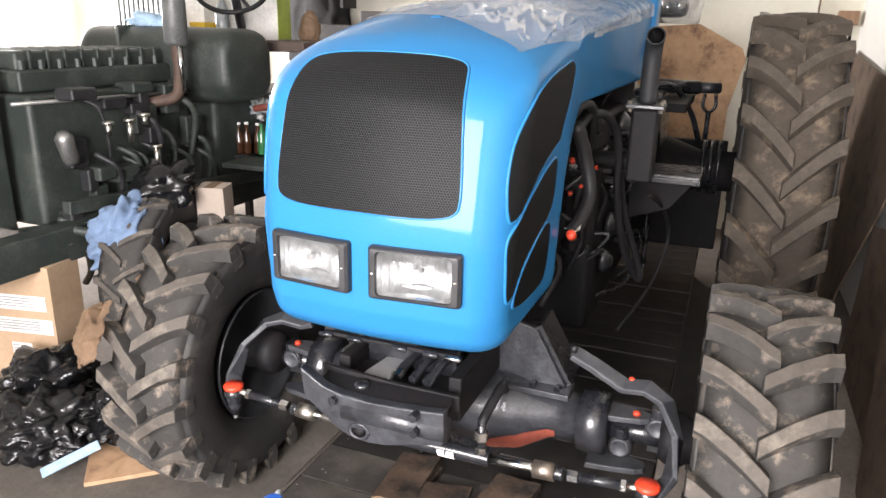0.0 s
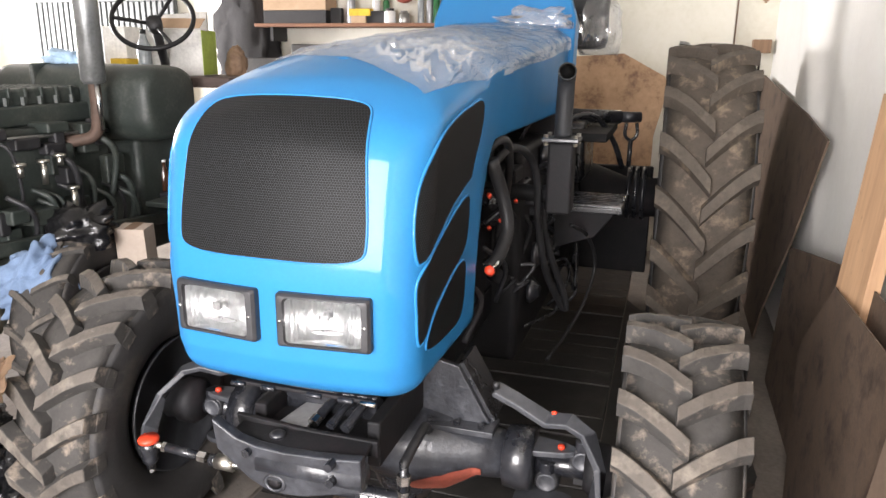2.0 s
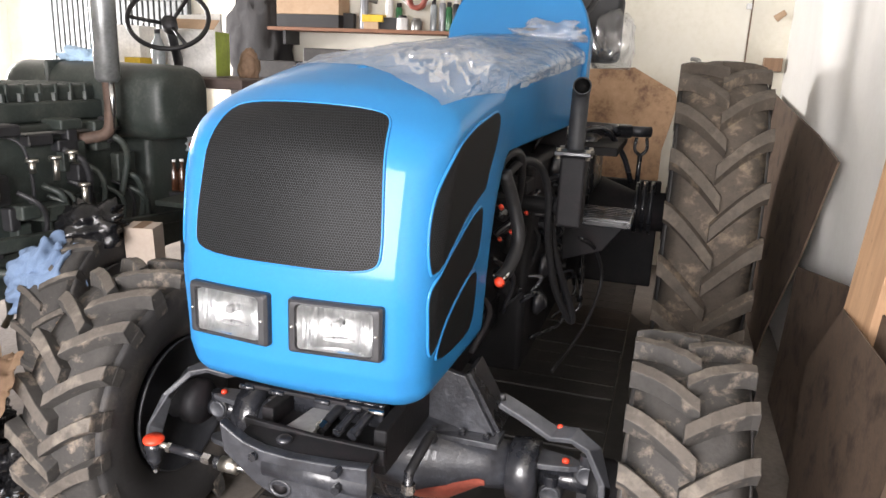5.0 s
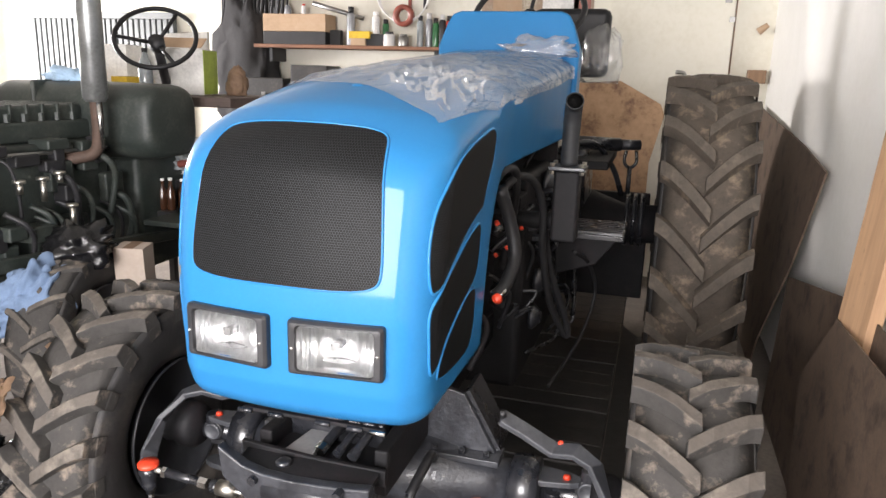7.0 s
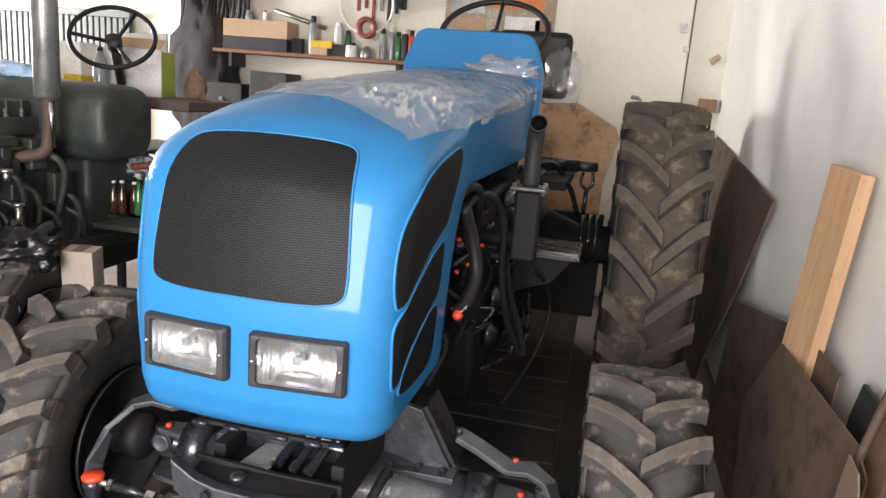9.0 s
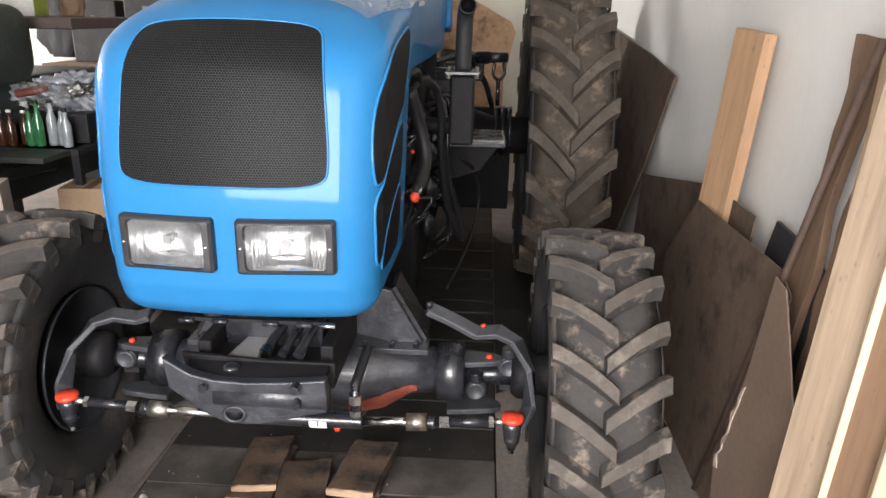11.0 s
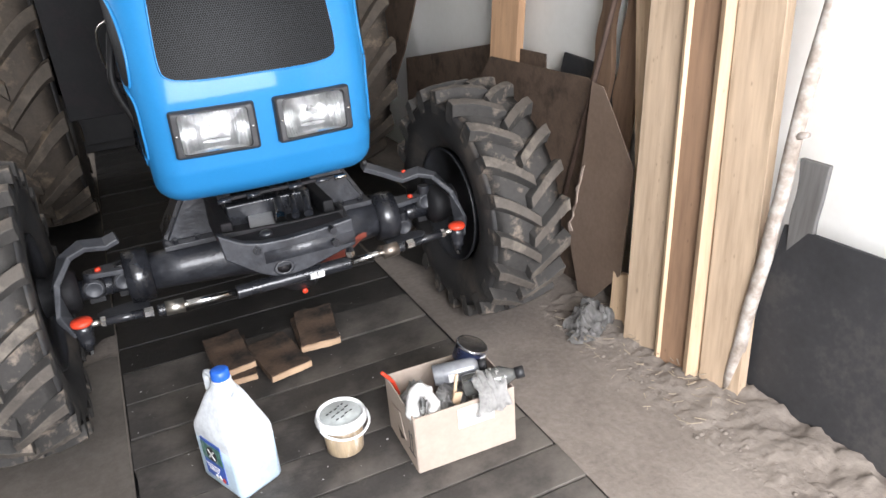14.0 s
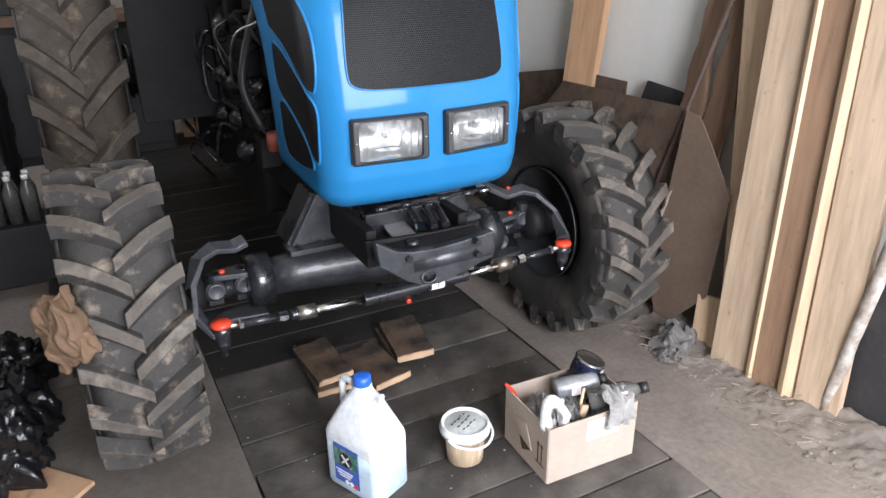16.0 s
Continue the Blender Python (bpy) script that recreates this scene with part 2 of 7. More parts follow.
BROWNPAPER = mat("brown_paper", (0.17, 0.105, 0.065), 0.8, scale=12, fine=60, bump=0.5, dark=(0.1, 0.06, 0.037))
REFLECTOR = mat("silvered_reflector", (0.47, 0.48, 0.48), 0.33, 1.0, scale=30, bump=0.05, light=(0.62, 0.62, 0.62), dark=(0.4, 0.4, 0.4))
BAY = mat("oily_black_paint", (0.012, 0.012, 0.013), 0.6, scale=9, fine=70, bump=0.25, spec=0.16, light=(0.024, 0.018, 0.02))
BAYSTEEL = mat("bare_grey_steel", (0.3, 0.3, 0.3), 0.4, 0.4, scale=8, bump=0.15, dark=(0.16, 0.16, 0.16))
BULB = mat("bulb_cap", (0.25, 0.25, 0.25), 0.3, 0.6, scale=20, bump=0.0)


def ribbed_glass(name):
    m = bpy.data.materials.new(name)
    m.use_nodes = True
    nt = m.node_tree
    b = nt.nodes["Principled BSDF"]
    b.inputs["Base Color"].default_value = (0.95, 0.96, 0.96, 1)
    b.inputs["Transmission Weight"].default_value = 1.0
    b.inputs["Roughness"].default_value = 0.03
    b.inputs["IOR"].default_value = 1.45
    tc = nt.nodes.new("ShaderNodeTexCoord")
    w = nt.nodes.new("ShaderNodeTexWave")
    w.wave_type, w.bands_direction, w.wave_profile = 'BANDS', 'X', 'SIN'
    w.inputs["Scale"].default_value = 45
    w.inputs["Distortion"].default_value = 0.4
    nt.links.new(tc.outputs["Object"], w.inputs[0])
    bp = nt.nodes.new("ShaderNodeBump")
    bp.inputs["Strength"].default_value, bp.inputs["Distance"].default_value = 0.12, 0.004
    nt.links.new(w.outputs[0], bp.inputs["Height"])
    nt.links.new(bp.outputs[0], b.inputs["Normal"])
    return m


LENSGLASS = ribbed_glass("ribbed_lens_glass")
RIMBLACK = mat("black_rim_paint", (0.022, 0.023, 0.026), 0.4, scale=9, bump=0.15, light=(0.04, 0.042, 0.046))
BROWNPINE = wood("brown_sawn_pine", (0.29, 0.175, 0.105), (0.16, 0.092, 0.055), along=2)
RUSTY = mat("rusty_iron", (0.1, 0.065, 0.05), 0.7, 0.3, scale=20, bump=0.2)
BIRCH = mat("birch_bark", (0.33, 0.285, 0.245), 0.85, dark=(0.13, 0.095, 0.07), light=(0.56, 0.54, 0.51), scale=9, fine=40, bump=0.4, amount=0.3)
PLYSMOOTH = mat("smooth_hardboard", (0.19, 0.135, 0.1), 0.55, dark=(0.13, 0.09, 0.065), light=(0.24, 0.18, 0.14), scale=3, fine=60, bump=0.03)
# orange tint of one plank, darkened further for shade lying on it
ORANGEPINE = wood("orange_sawn_pine", (0.44, 0.27, 0.155), (0.32, 0.18, 0.1), along=2)
GREYDARK = wood("grey_old_board", (0.13, 0.125, 0.12), (0.06, 0.055, 0.05), along=2)


def clear_film(name, milk=0.1):
    """Thin clear polythene: see-through, a little milky in patches, with sharp gloss."""
    m = bpy.data.materials.new(name)
    m.use_nodes = True
    nt = m.node_tree
    tr = nt.nodes.new("ShaderNodeBsdfTransparent")
    tr.inputs[0].default_value = (0.97, 0.98, 0.99, 1)
    df = nt.nodes.new("ShaderNodeBsdfDiffuse")
    df.inputs[0].default_value = (0.8, 0.82, 0.84, 1)
    gl = nt.nodes.new("ShaderNodeBsdfGlossy")
    gl.inputs["Roughness"].default_value = 0.06
    tc = nt.nodes.new("ShaderNodeTexCoord")
    n = nt.nodes.new("ShaderNodeTexNoise")
    n.inputs["Scale"].default_value, n.inputs["Detail"].default_value = 5, 4
    nt.links.new(tc.outputs["Object"], n.inputs[0])
    r = nt.nodes.new("ShaderNodeMapRange")
    r.inputs["From Min"].default_value, r.inputs["From Max"].default_value = 0.35, 0.68
    r.inputs["To Min"].default_value, r.inputs["To Max"].default_value = milk * 0.4, milk * 1.8
    nt.links.new(n.outputs[0], r.inputs[0])
    # crinkles: sharp ridges at two sizes
    hgt = None
    for sc, amt in ((5, 1.0), (13, 0.3)):
        vo = nt.nodes.new("ShaderNodeTexVoronoi")
        vo.feature = 'DISTANCE_TO_EDGE'
        vo.inputs["Scale"].default_value = sc
        nt.links.new(tc.outputs["Object"], vo.inputs[0])
        ml = nt.nodes.new("ShaderNodeMath")
        ml.operation = 'MULTIPLY_ADD'
        ml.inputs[1].default_value = amt
        nt.links.new(vo.outputs["Distance"], ml.inputs[0])
        if hgt:
            nt.links.new(hgt, ml.inputs[2])
        else:
            ml.inputs[2].default_value = 0
        hgt = ml.outputs[0]
    bp = nt.nodes.new("ShaderNodeBump")
    bp.inputs["Strength"].default_value, bp.inputs["Distance"].default_value = 0.6, 0.03
    nt.links.new(hgt, bp.inputs["Height"])
    nt.links.new(bp.outputs[0], gl.inputs["Normal"])
    mx = nt.nodes.new("ShaderNodeMixShader")
    nt.links.new(r.outputs[0], mx.inputs[0])
    nt.links.new(tr.outputs[0], mx.inputs[1])
    nt.links.new(df.outputs[0], mx.inputs[2])
    fr = nt.nodes.new("ShaderNodeMapRange")
    lw = nt.nodes.new("ShaderNodeLayerWeight")
    lw.inputs["Blend"].default_value = 0.3
    fr.inputs["To Min"].default_value, fr.inputs["To Max"].default_value = 0.15, 0.4
    nt.links.new(lw.outputs["Facing"], fr.inputs[0])
    gm = nt.nodes.new("ShaderNodeMixShader")
    nt.links.new(fr.outputs[0], gm.inputs[0])
    nt.links.new(mx.outputs[0], gm.inputs[1])
    nt.links.new(gl.outputs[0], gm.inputs[2])
    nt.links.new(gm.outputs[0], nt.nodes["Material Output"].inputs[0])
    return m


FILM = clear_film("clear_polythene")
GREENCARD = mat("green_printed_card", (0.38, 0.5, 0.08), 0.6, scale=6, bump=0.03)
YELLOWP = mat("yellow_plastic", (0.65, 0.42, 0.03), 0.5, scale=10, bump=0.05)
GREENP = mat("green_glass", (0.03, 0.16, 0.06), 0.15, scale=10, bump=0.02, coat=0.4)
BROWNGLASS = mat("brown_glass", (0.05, 0.02, 0.01), 0.12, scale=10, bump=0.02, coat=0.4)
CLEARPET = mat("clear_plastic_bottle", (0.3, 0.33, 0.34), 0.15, scale=12, bump=0.05, coat=0.4)
SHELFWOOD = wood("shelf_board", (0.22, 0.1, 0.055), (0.12, 0.05, 0.03), along=0)
RIBMETAL = mat("grey_ribbed_sheet", (0.11, 0.118, 0.118), 0.6, 0.1, scale=3, bump=0.08)
DARKCLOTH = mat("dark_cloth", (0.025, 0.024, 0.025), 0.9, scale=12, bump=0.3)
POSTERA = mat("poster_tan", (0.32, 0.24, 0.17), 0.6, scale=5, bump=0.0, dark=(0.32, 0.2, 0.14), light=(0.6, 0.55, 0.45), amount=0.3)
POSTERB = mat("poster_orange", (0.6, 0.2, 0.06), 0.6, scale=9, bump=0.0)
BLUEPALE = mat("pale_blue_cloth", (0.35, 0.5, 0.65), 0.8, scale=12, bump=0.3)
GALVDARK = mat("grey_muffler_paint", (0.25, 0.26, 0.26), 0.35, 0.6, scale=8, bump=0.1)
DARKPLANK = wood("dark_plank", (0.1, 0.07, 0.06), (0.05, 0.035, 0.03), along=0)
WHITECARD = mat("white_card", (0.7, 0.69, 0.66), 0.6, scale=5, bump=0.03)
GREYRAG = mat("grey_rag", (0.12, 0.11, 0.1), 0.9, scale=14, bump=0.4, light=(0.25, 0.23, 0.2))


# ---- building helpers ----
def part(name, bm, material, parent=None, label="", smooth=True, bevel=0.0, at=None):
    """Links a bmesh as one mesh object under a thing or a part."""
    me = bpy.data.meshes.new(name)
    bmesh.ops.recalc_face_normals(bm, faces=bm.faces)
    bm.to_mesh(me)
    bm.free()
    me.materials.append(material)
    if smooth:
        me.shade_smooth()
    ob = new(name, me)
    if parent is not None:
        ob.parent = parent
    if at is not None:
        ob.matrix_basis = at
    if bevel:
        b = ob.modifiers.new("bevel", 'BEVEL')
        b.width, b.segments, b.limit_method, b.angle_limit = bevel, 2, 'ANGLE', radians(35)
        b.harden_normals = True
    if label:
        ob["label"] = label
    return ob


def thing(name, label, category, at=None, group="", kind=""):
    """An Empty at the base of a thing."""
    ob = new(name)
    ob.empty_display_size = 0.1
    if at is not None:
        ob.matrix_basis = at
    return tagged(ob, label, category, group, kind)


def add_box(bm, size, centre=(0, 0, 0), m=None):
    geo = bmesh.ops.create_cube(bm, size=1)["verts"]
    mm = (m or Matrix()) @ Matrix.Translation(centre) @ Matrix.Diagonal((*size, 1))
    bmesh.ops.transform(bm, matrix=mm, verts=geo)
    return geo


def box(size, centre=(0, 0, 0), m=None):
    bm = bmesh.new()
    add_box(bm, size, centre, m)
    return bm


def align(p, q):
    p, q = Vector(p), Vector(q)
    return Matrix.Translation((p + q) / 2) @ (q - p).to_track_quat("Z", "Y").to_matrix().to_4x4(), (q - p).length


def add_rod(bm, p, q, r, r2=None, seg=16):
    m, d = align(p, q)
    return bmesh.ops.create_cone(bm, cap_ends=True, segments=seg, radius1=r, radius2=r if r2 is None else r2, depth=d, matrix=m)["verts"]


def rod(p, q, r, r2=None, seg=16):
    bm = bmesh.new()
    add_rod(bm, p, q, r, r2, seg)
    return bm


def add_lathe(bm, profile, seg=48, m=None, axis='Z', closed=False):
    """Turns a profile of (radius, height) about an axis."""
    m = m or Matrix()
    rings = []
    for r, h in profile:
        ring = []
        for i in range(seg):
            a = 2 * math.pi * i / seg
            c, s = r * math.cos(a), r * math.sin(a)
            ring.append(bm.verts.new(m @ Vector((c, s, h) if axis == 'Z' else (h, c, s))))
        rings.append(ring)
    pairs = list(zip(rings, rings[1:])) + ([(rings[-1], rings[0])] if closed else [])
    for a, b in pairs:
        for i in range(seg):
            j = (i + 1) % seg
            bm.faces.new((a[i], a[j], b[j], b[i]))
    if not closed:
        for ring, prof in ((rings[0], profile[0]), (rings[-1], profile[-1])):
            if prof[0] > 1e-5:
                bm.faces.new(ring)
    bmesh.ops.remove_doubles(bm, verts=bm.verts, dist=1e-6)
    return bm


def lathe(profile, seg=48, m=None, axis='Z', closed=False):
    return add_lathe(bmesh.new(), profile, seg, m, axis, closed)


def smooth_path(points, steps=6):
    """A Catmull-Rom line through the points."""
    ps = [Vector(p) for p in points]
    ps = [ps[0] * 2 - ps[1]] + ps + [ps[-1] * 2 - ps[-2]]
    out = []
    for a, b, c, d in zip(ps, ps[1:], ps[2:], ps[3:]):
        for k in range(steps):
            t = k / steps
            out.append(0.5 * (2 * b + (c - a) * t + (2 * a - 5 * b + 4 * c - d) * t * t + (3 * b - a - 3 * c + d) * t ** 3))
    return out + [ps[-2]]


def add_tube(bm, points, r, seg=10, closed=False, steps=6):
    ps = [Vector(p) for p in points] if steps == 0 else smooth_path(points, steps)
    rings = []
    up = Vector((0.123, 0.317, 0.94)).normalized()
    n = len(ps)
    for i, p in enumerate(ps):
        t = (ps[(i + 1) % n if closed else min(i + 1, n - 1)] - ps[(i - 1) % n if closed else max(i - 1, 0)]).normalized()
        u = t.cross(up)
        if u.length < 1e-4:
            u = t.cross(Vector((1, 0, 0)))
        u.normalize()
        up = u.cross(t)
        rings.append([bm.verts.new(p + r * (math.cos(2 * math.pi * k / seg) * u + math.sin(2 * math.pi * k / seg) * up)) for k in range(seg)])
    for a, b in list(zip(rings, rings[1:])) + ([(rings[-1], rings[0])] if closed else []):
        for k in range(seg):
            bm.faces.new((a[k], a[(k + 1) % seg], b[(k + 1) % seg], b[k]))
    if not closed:
        bm.faces.new(rings[0])
        bm.faces.new(rings[-1])
    return bm


def tube(points, r, seg=10, closed=False, steps=6):
    return add_tube(bmesh.new(), points, r, seg, closed, steps)


def add_plate(bm, outline, thick, m=None):
    """A plate from an outline in x and z, thick along y."""
    m = m or Matrix()
    a = [bm.verts.new(m @ Vector((x, -thick / 2, z))) for x, z in outline]
    b = [bm.verts.new(m @ Vector((x, thick / 2, z))) for x, z in outline]
    bm.faces.new(a)
    bm.faces.new(b[::-1])
    for i in range(len(a)):
        j = (i + 1) % len(a)
        bm.faces.new((a[i], b[i], b[j], a[j]))
    return bm


def plate(outline, thick, m=None):
    return add_plate(bmesh.new(), outline, thick, m)


def crumple(size, seed, rough=0.35, sub=4, flat=0.6):
    """A crumpled lump: cloth, paper or a plastic bag."""
    bm = bmesh.new()
    bmesh.ops.create_icosphere(bm, subdivisions=sub, radius=1)
    off = Vector((seed * 3.7, seed * 1.9, seed * 5.3))
    for v in bm.verts:
        p = v.co.copy()
        d = abs(noise.noise(p * 1.6 + off)) * 1.1 + abs(noise.noise(p * 3.7 + off)) * 0.7 + abs(noise.noise(p * 8 + off)) * 0.3
        p *= 1 + rough * (d - 0.6)
        if p.z < -flat:
            p.z = -flat
        v.co = Vector((p.x * size[0], p.y * size[1], (p.z + flat) * size[2]))
    return bm


def cloth_heap(size, seed, folds=1.0, flat=0.6):
    """A heap of cloth: long soft folds that wander, with sharp valleys between them."""
    bm = bmesh.new()
    bmesh.ops.create_icosphere(bm, subdivisions=5, radius=1)
    off = Vector((seed, seed * 1.7, seed * 0.6))
    for v in bm.verts:
        p = v.co.copy()
        w = p + noise.noise_vector(p * 1.1 + off) * 0.7
        d = abs(noise.noise(Vector((w.x * 2.6, w.y * 2.6, w.z * 1.1)) + off)) * 1.1
        d += abs(noise.noise(Vector((w.x * 1.6, w.y * 5.5, w.z * 3.2)) - off)) * 0.45
        p *= 0.72 + folds * 0.62 * d + 0.12 * noise.noise(p * 1.3 - off)
        p.z = max(p.z, -flat)
        v.co = Vector((p.x * size[0], p.y * size[1], (p.z + flat) * size[2]))
    return bm


def crushed_cloth(wide, deep, high, seed):
    """A square of cloth dropped on the floor: broad creased folds thinning out to a ragged hem."""
    bm = bmesh.new()
    n = 44
    off = Vector((seed, seed * 0.7, 2.0))
    grid = []
    for j in range(n + 1):
        row = []
        for i in range(n + 1):
            u, v = 2 * i / n - 1, 2 * j / n - 1
            p = Vector((u, v, 0))
            q = p + noise.noise_vector(p * 1.2 + off) * 0.5
            ridge = 1 - 2.2 * abs(noise.noise(q * 1.9 + off))
            crease = 1 - 2.5 * abs(noise.noise(Vector((q.x * 5, q.y * 2.4, 1)) + off))
            r = max(abs(u), abs(v)) ** 2 * 0.5 + (u * u + v * v) * 0.4
            z = max(0.0, (1.05 - r)) * (0.55 + 0.4 * ridge) + 0.16 * crease
            shift = noise.noise_vector(p * 2.1 - off) * 0.28
            row.append(bm.verts.new((wide * (u * 0.8 + shift.x), deep * (v * 0.8 + shift.y), max(0.004, high * z))))
        grid.append(row)
    for a, b in zip(grid, grid[1:]):
        for i in range(n):
            bm.faces.new((a[i], a[i + 1], b[i + 1], b[i]))
    bmesh.ops.solidify(bm, geom=bm.faces[:], thickness=0.0018)
    return bm


def rounded(w, h, r, n=6, cx=0.0, cz=0.0):
    """The outline of a rectangle with rounded corners."""
    out = []
    for sx, sz, a0 in ((1, 1, 0), (-1, 1, 90), (-1, -1, 180), (1, -1, 270)):
        for k in range(n + 1):
            a = radians(a0 + 90 * k / n)
            out.append((cx + sx * (w / 2 - r) + r * math.cos(a), cz + sz * (h / 2 - r) + r * math.sin(a)))
    return out


# ---- the room ----
XR, XL, YB, YF, ZC = 1.5, -6.3, 4.7, -3.5, 2.95


def wall(name, size, centre, material, label):
    bm = box(size, centre)
    ob = part(name, bm, material, smooth=False)
    return tagged(ob, label, "wall", kind="structure")


wall("wall_east", (0.2, YB - YF + 0.4, ZC), (XR + 0.1, (YB + YF) / 2, ZC / 2), WHITEPAINT, "whitewashed garage side wall")
wall("wall_north", (XR - XL, 0.2, ZC), ((XR + XL) / 2, YB + 0.1, ZC / 2), CREAMPAINT, "cream painted garage back wall")
# west wall round a window
wall("wall_west", (0.2, 2.55 - YF + 0.2, ZC), (XL - 0.1, (2.55 + YF - 0.2) / 2, ZC / 2), WHITEPAINT, "grey-white garage wall")
wall("wall_west", (0.2, YB + 0.2 - 3.85, ZC), (XL - 0.1, (YB + 0.2 + 3.85) / 2, ZC / 2), WHITEPAINT, "grey-white garage wall")
wall("wall_west", (0.2, 1.3, 1.1), (XL - 0.1, 3.2, 0.55), WHITEPAINT, "grey-white garage wall below the window")
wall("wall_west", (0.2, 1.3, ZC - 2.3), (XL - 0.1, 3.2, (ZC + 2.3) / 2), WHITEPAINT, "grey-white garage wall above the window")
# south wall round the open gate
wall("wall_south", (-XL - 1.2, 0.2, ZC), ((XL - 1.2) / 2, YF - 0.1, ZC / 2), WHITEPAINT, "garage front wall beside the gate")
wall("wall_south", (XR - 1.4, 0.2, ZC), ((XR + 1.4) / 2, YF - 0.1, ZC / 2), WHITEPAINT, "garage front wall beside the gate")
wall("wall_south", (2.6, 0.2, ZC - 2.5), (0.1, YF - 0.1, (ZC + 2.5) / 2), WHITEPAINT, "garage front wall above the gate")
# ceiling is out of view; its pale tone is set to bounce fill light
ceil_ob = part("ceiling", box((XR - XL + 0.4, YB - YF + 0.4, 0.15), ((XR + XL) / 2, (YB + YF) / 2, ZC + 0.075)), CEILFILL, smooth=False)
tagged(ceil_ob, "unseen garage ceiling, kept pale to bounce fill light", "ceiling", kind="structure")

# white sheet lining off the side wall; one long slanting bulge shapes its light and shade
def wall_lining():
    bm = bmesh.new()
    ny, nz = 150, 60
    grid = []
    for k in range(nz + 1):
        z = 0.02 + (ZC - 0.05) * k / nz
        row = []
        for j in range(ny + 1):
            y = 0.2 + (YB - 0.21 - 0.2) * j / ny
            # ridge placed to shape a bright streak with a dark band behind it
            ridge = 2.66 + 0.65 * (z - 1.45)
            d = (y - ridge) / (0.15 if y < ridge else 0.6)
            rise = 0.05 * math.exp(-d * d) * min(1, max(0, (z - 0.7) / 0.7))
            rise += 0.006 * (1 + noise.noise(Vector((y * 2.3 + z * 0.5, z * 0.5, 3)))) + 0.003 * noise.noise(Vector((y * 7, z * 0.9, 8)))
            row.append(bm.verts.new((XR - 0.006 - max(0, rise) * min(1, j / 12) * min(1, (ny - j) / 12), y, z)))
        grid.append(row)
    for a, b in zip(grid, grid[1:]):
        for j in range(ny):
            bm.faces.new((a[j], a[j + 1], b[j + 1], b[j]))
    return bm


tagged(part("wall_lining", wall_lining(), WHITEPAINT), "white sheet lining, its bulge shaped to give light streaks", "wall lining", kind="structure")

# concrete floor with a boarded pit between the wheels; the ground outside goes on to the horizon
PIT = (-0.6, 0.6)


def ground_sheet():
    bm = bmesh.new()
    xs = [-400, -60, XL] + [XL + (PIT[0] - XL) * k / 24 for k in range(1, 25)]
    xs_r = [PIT[1] + (XR - PIT[1]) * k / 14 for k in range(0, 15)] + [60, 400]
    ys = [-400, -60, YF] + [YF + (YB - YF) * k / 70 for k in range(1, 71)] + [60, 400]
    for y0, y1 in ((-400, -2.92), (4.64, 400)):
        bm.faces.new([bm.verts.new((x, y, -0.002)) for x, y in ((PIT[0], y0), (PIT[1], y0), (PIT[1], y1), (PIT[0], y1))])
    for cols in (xs, xs_r):
        grid = [[bm.verts.new((x, y, 0.012 * noise.noise(Vector((x * 2.2, y * 2.2, 0))) - 0.002 if XL < x < XR and abs(x) > 0.62 else -0.002)) for x in cols] for y in ys]
        for a, b in zip(grid, grid[1:]):
            for i in range(len(cols) - 1):
                bm.faces.new((a[i], a[i + 1], b[i + 1], b[i]))
    return bm


tagged(part("floor", ground_sheet(), CONCRETE), "dirty uneven concrete garage floor with packed earth", "floor", kind="structure")
tagged(part("pit_floor", box((PIT[1] - PIT[0] + 0.1, 7.8, 0.02), (0, 0.86, -0.06)), BLACKSHEET, smooth=False), "dark pit under the floor boards", "floor", kind="structure")


# ---- the blue tractor ----
tractor = thing("tractor", "repainted blue tractor with black running gear and lugged tyres", "tractor")
HW, HZ0, HZ1, HY0, HY1, HR = 0.321, 0.85, 1.76, -0.218, 1.68, 0.08


def hood_warp(p):
    """Bends the plain rounded box of the hood into its leaning, crowned shape."""
    x, y, z = p
    s = (z - HZ0) / (HZ1 - HZ0)
    front = max(0.0, 1 - (y - HY0) / 0.75)
    # the sides are cut away behind the nose in a tight arch
    k = min(1, max(0, (y - 0.27) / 0.22))
    zb = HZ0 + 0.51 * (1 - (1 - k) ** 2.2) ** 0.6 if k > 0 else HZ0
    ztop = 1.755 - 0.09 * max(0, 1.7 - y) - 0.045 * max(0, 1 - (y - HY0) / 0.55) ** 2 - 0.045 * (x / HW) ** 2
    z2 = zb + s * (ztop - zb)
    lean = 0.03 * max(0, 0.15 - s) / 0.15 + 0.075 * (max(0, s - 0.4) / 0.6) ** 1.5 + 0.09 * (max(0, s - 0.82) / 0.18) ** 2
    y2 = y + lean * front - 0.036 * (1 - (x / HW) ** 2) * front
    x2 = x * (1 - 0.06 * (1 - s) ** 2) - 0.027 + 0.02 * (y2 - HY0)
    return Vector((x2, y2, z2))


def rounded_box_point(q, lo, hi, r):
    c = Vector([min(max(a, l + r), h - r) for a, l, h in zip(q, lo, hi)])
    d = Vector(q) - c
    return c + d.normalized() * r if d.length > 1e-9 else Vector(q)


LAMPS = (-0.163, 0.097)


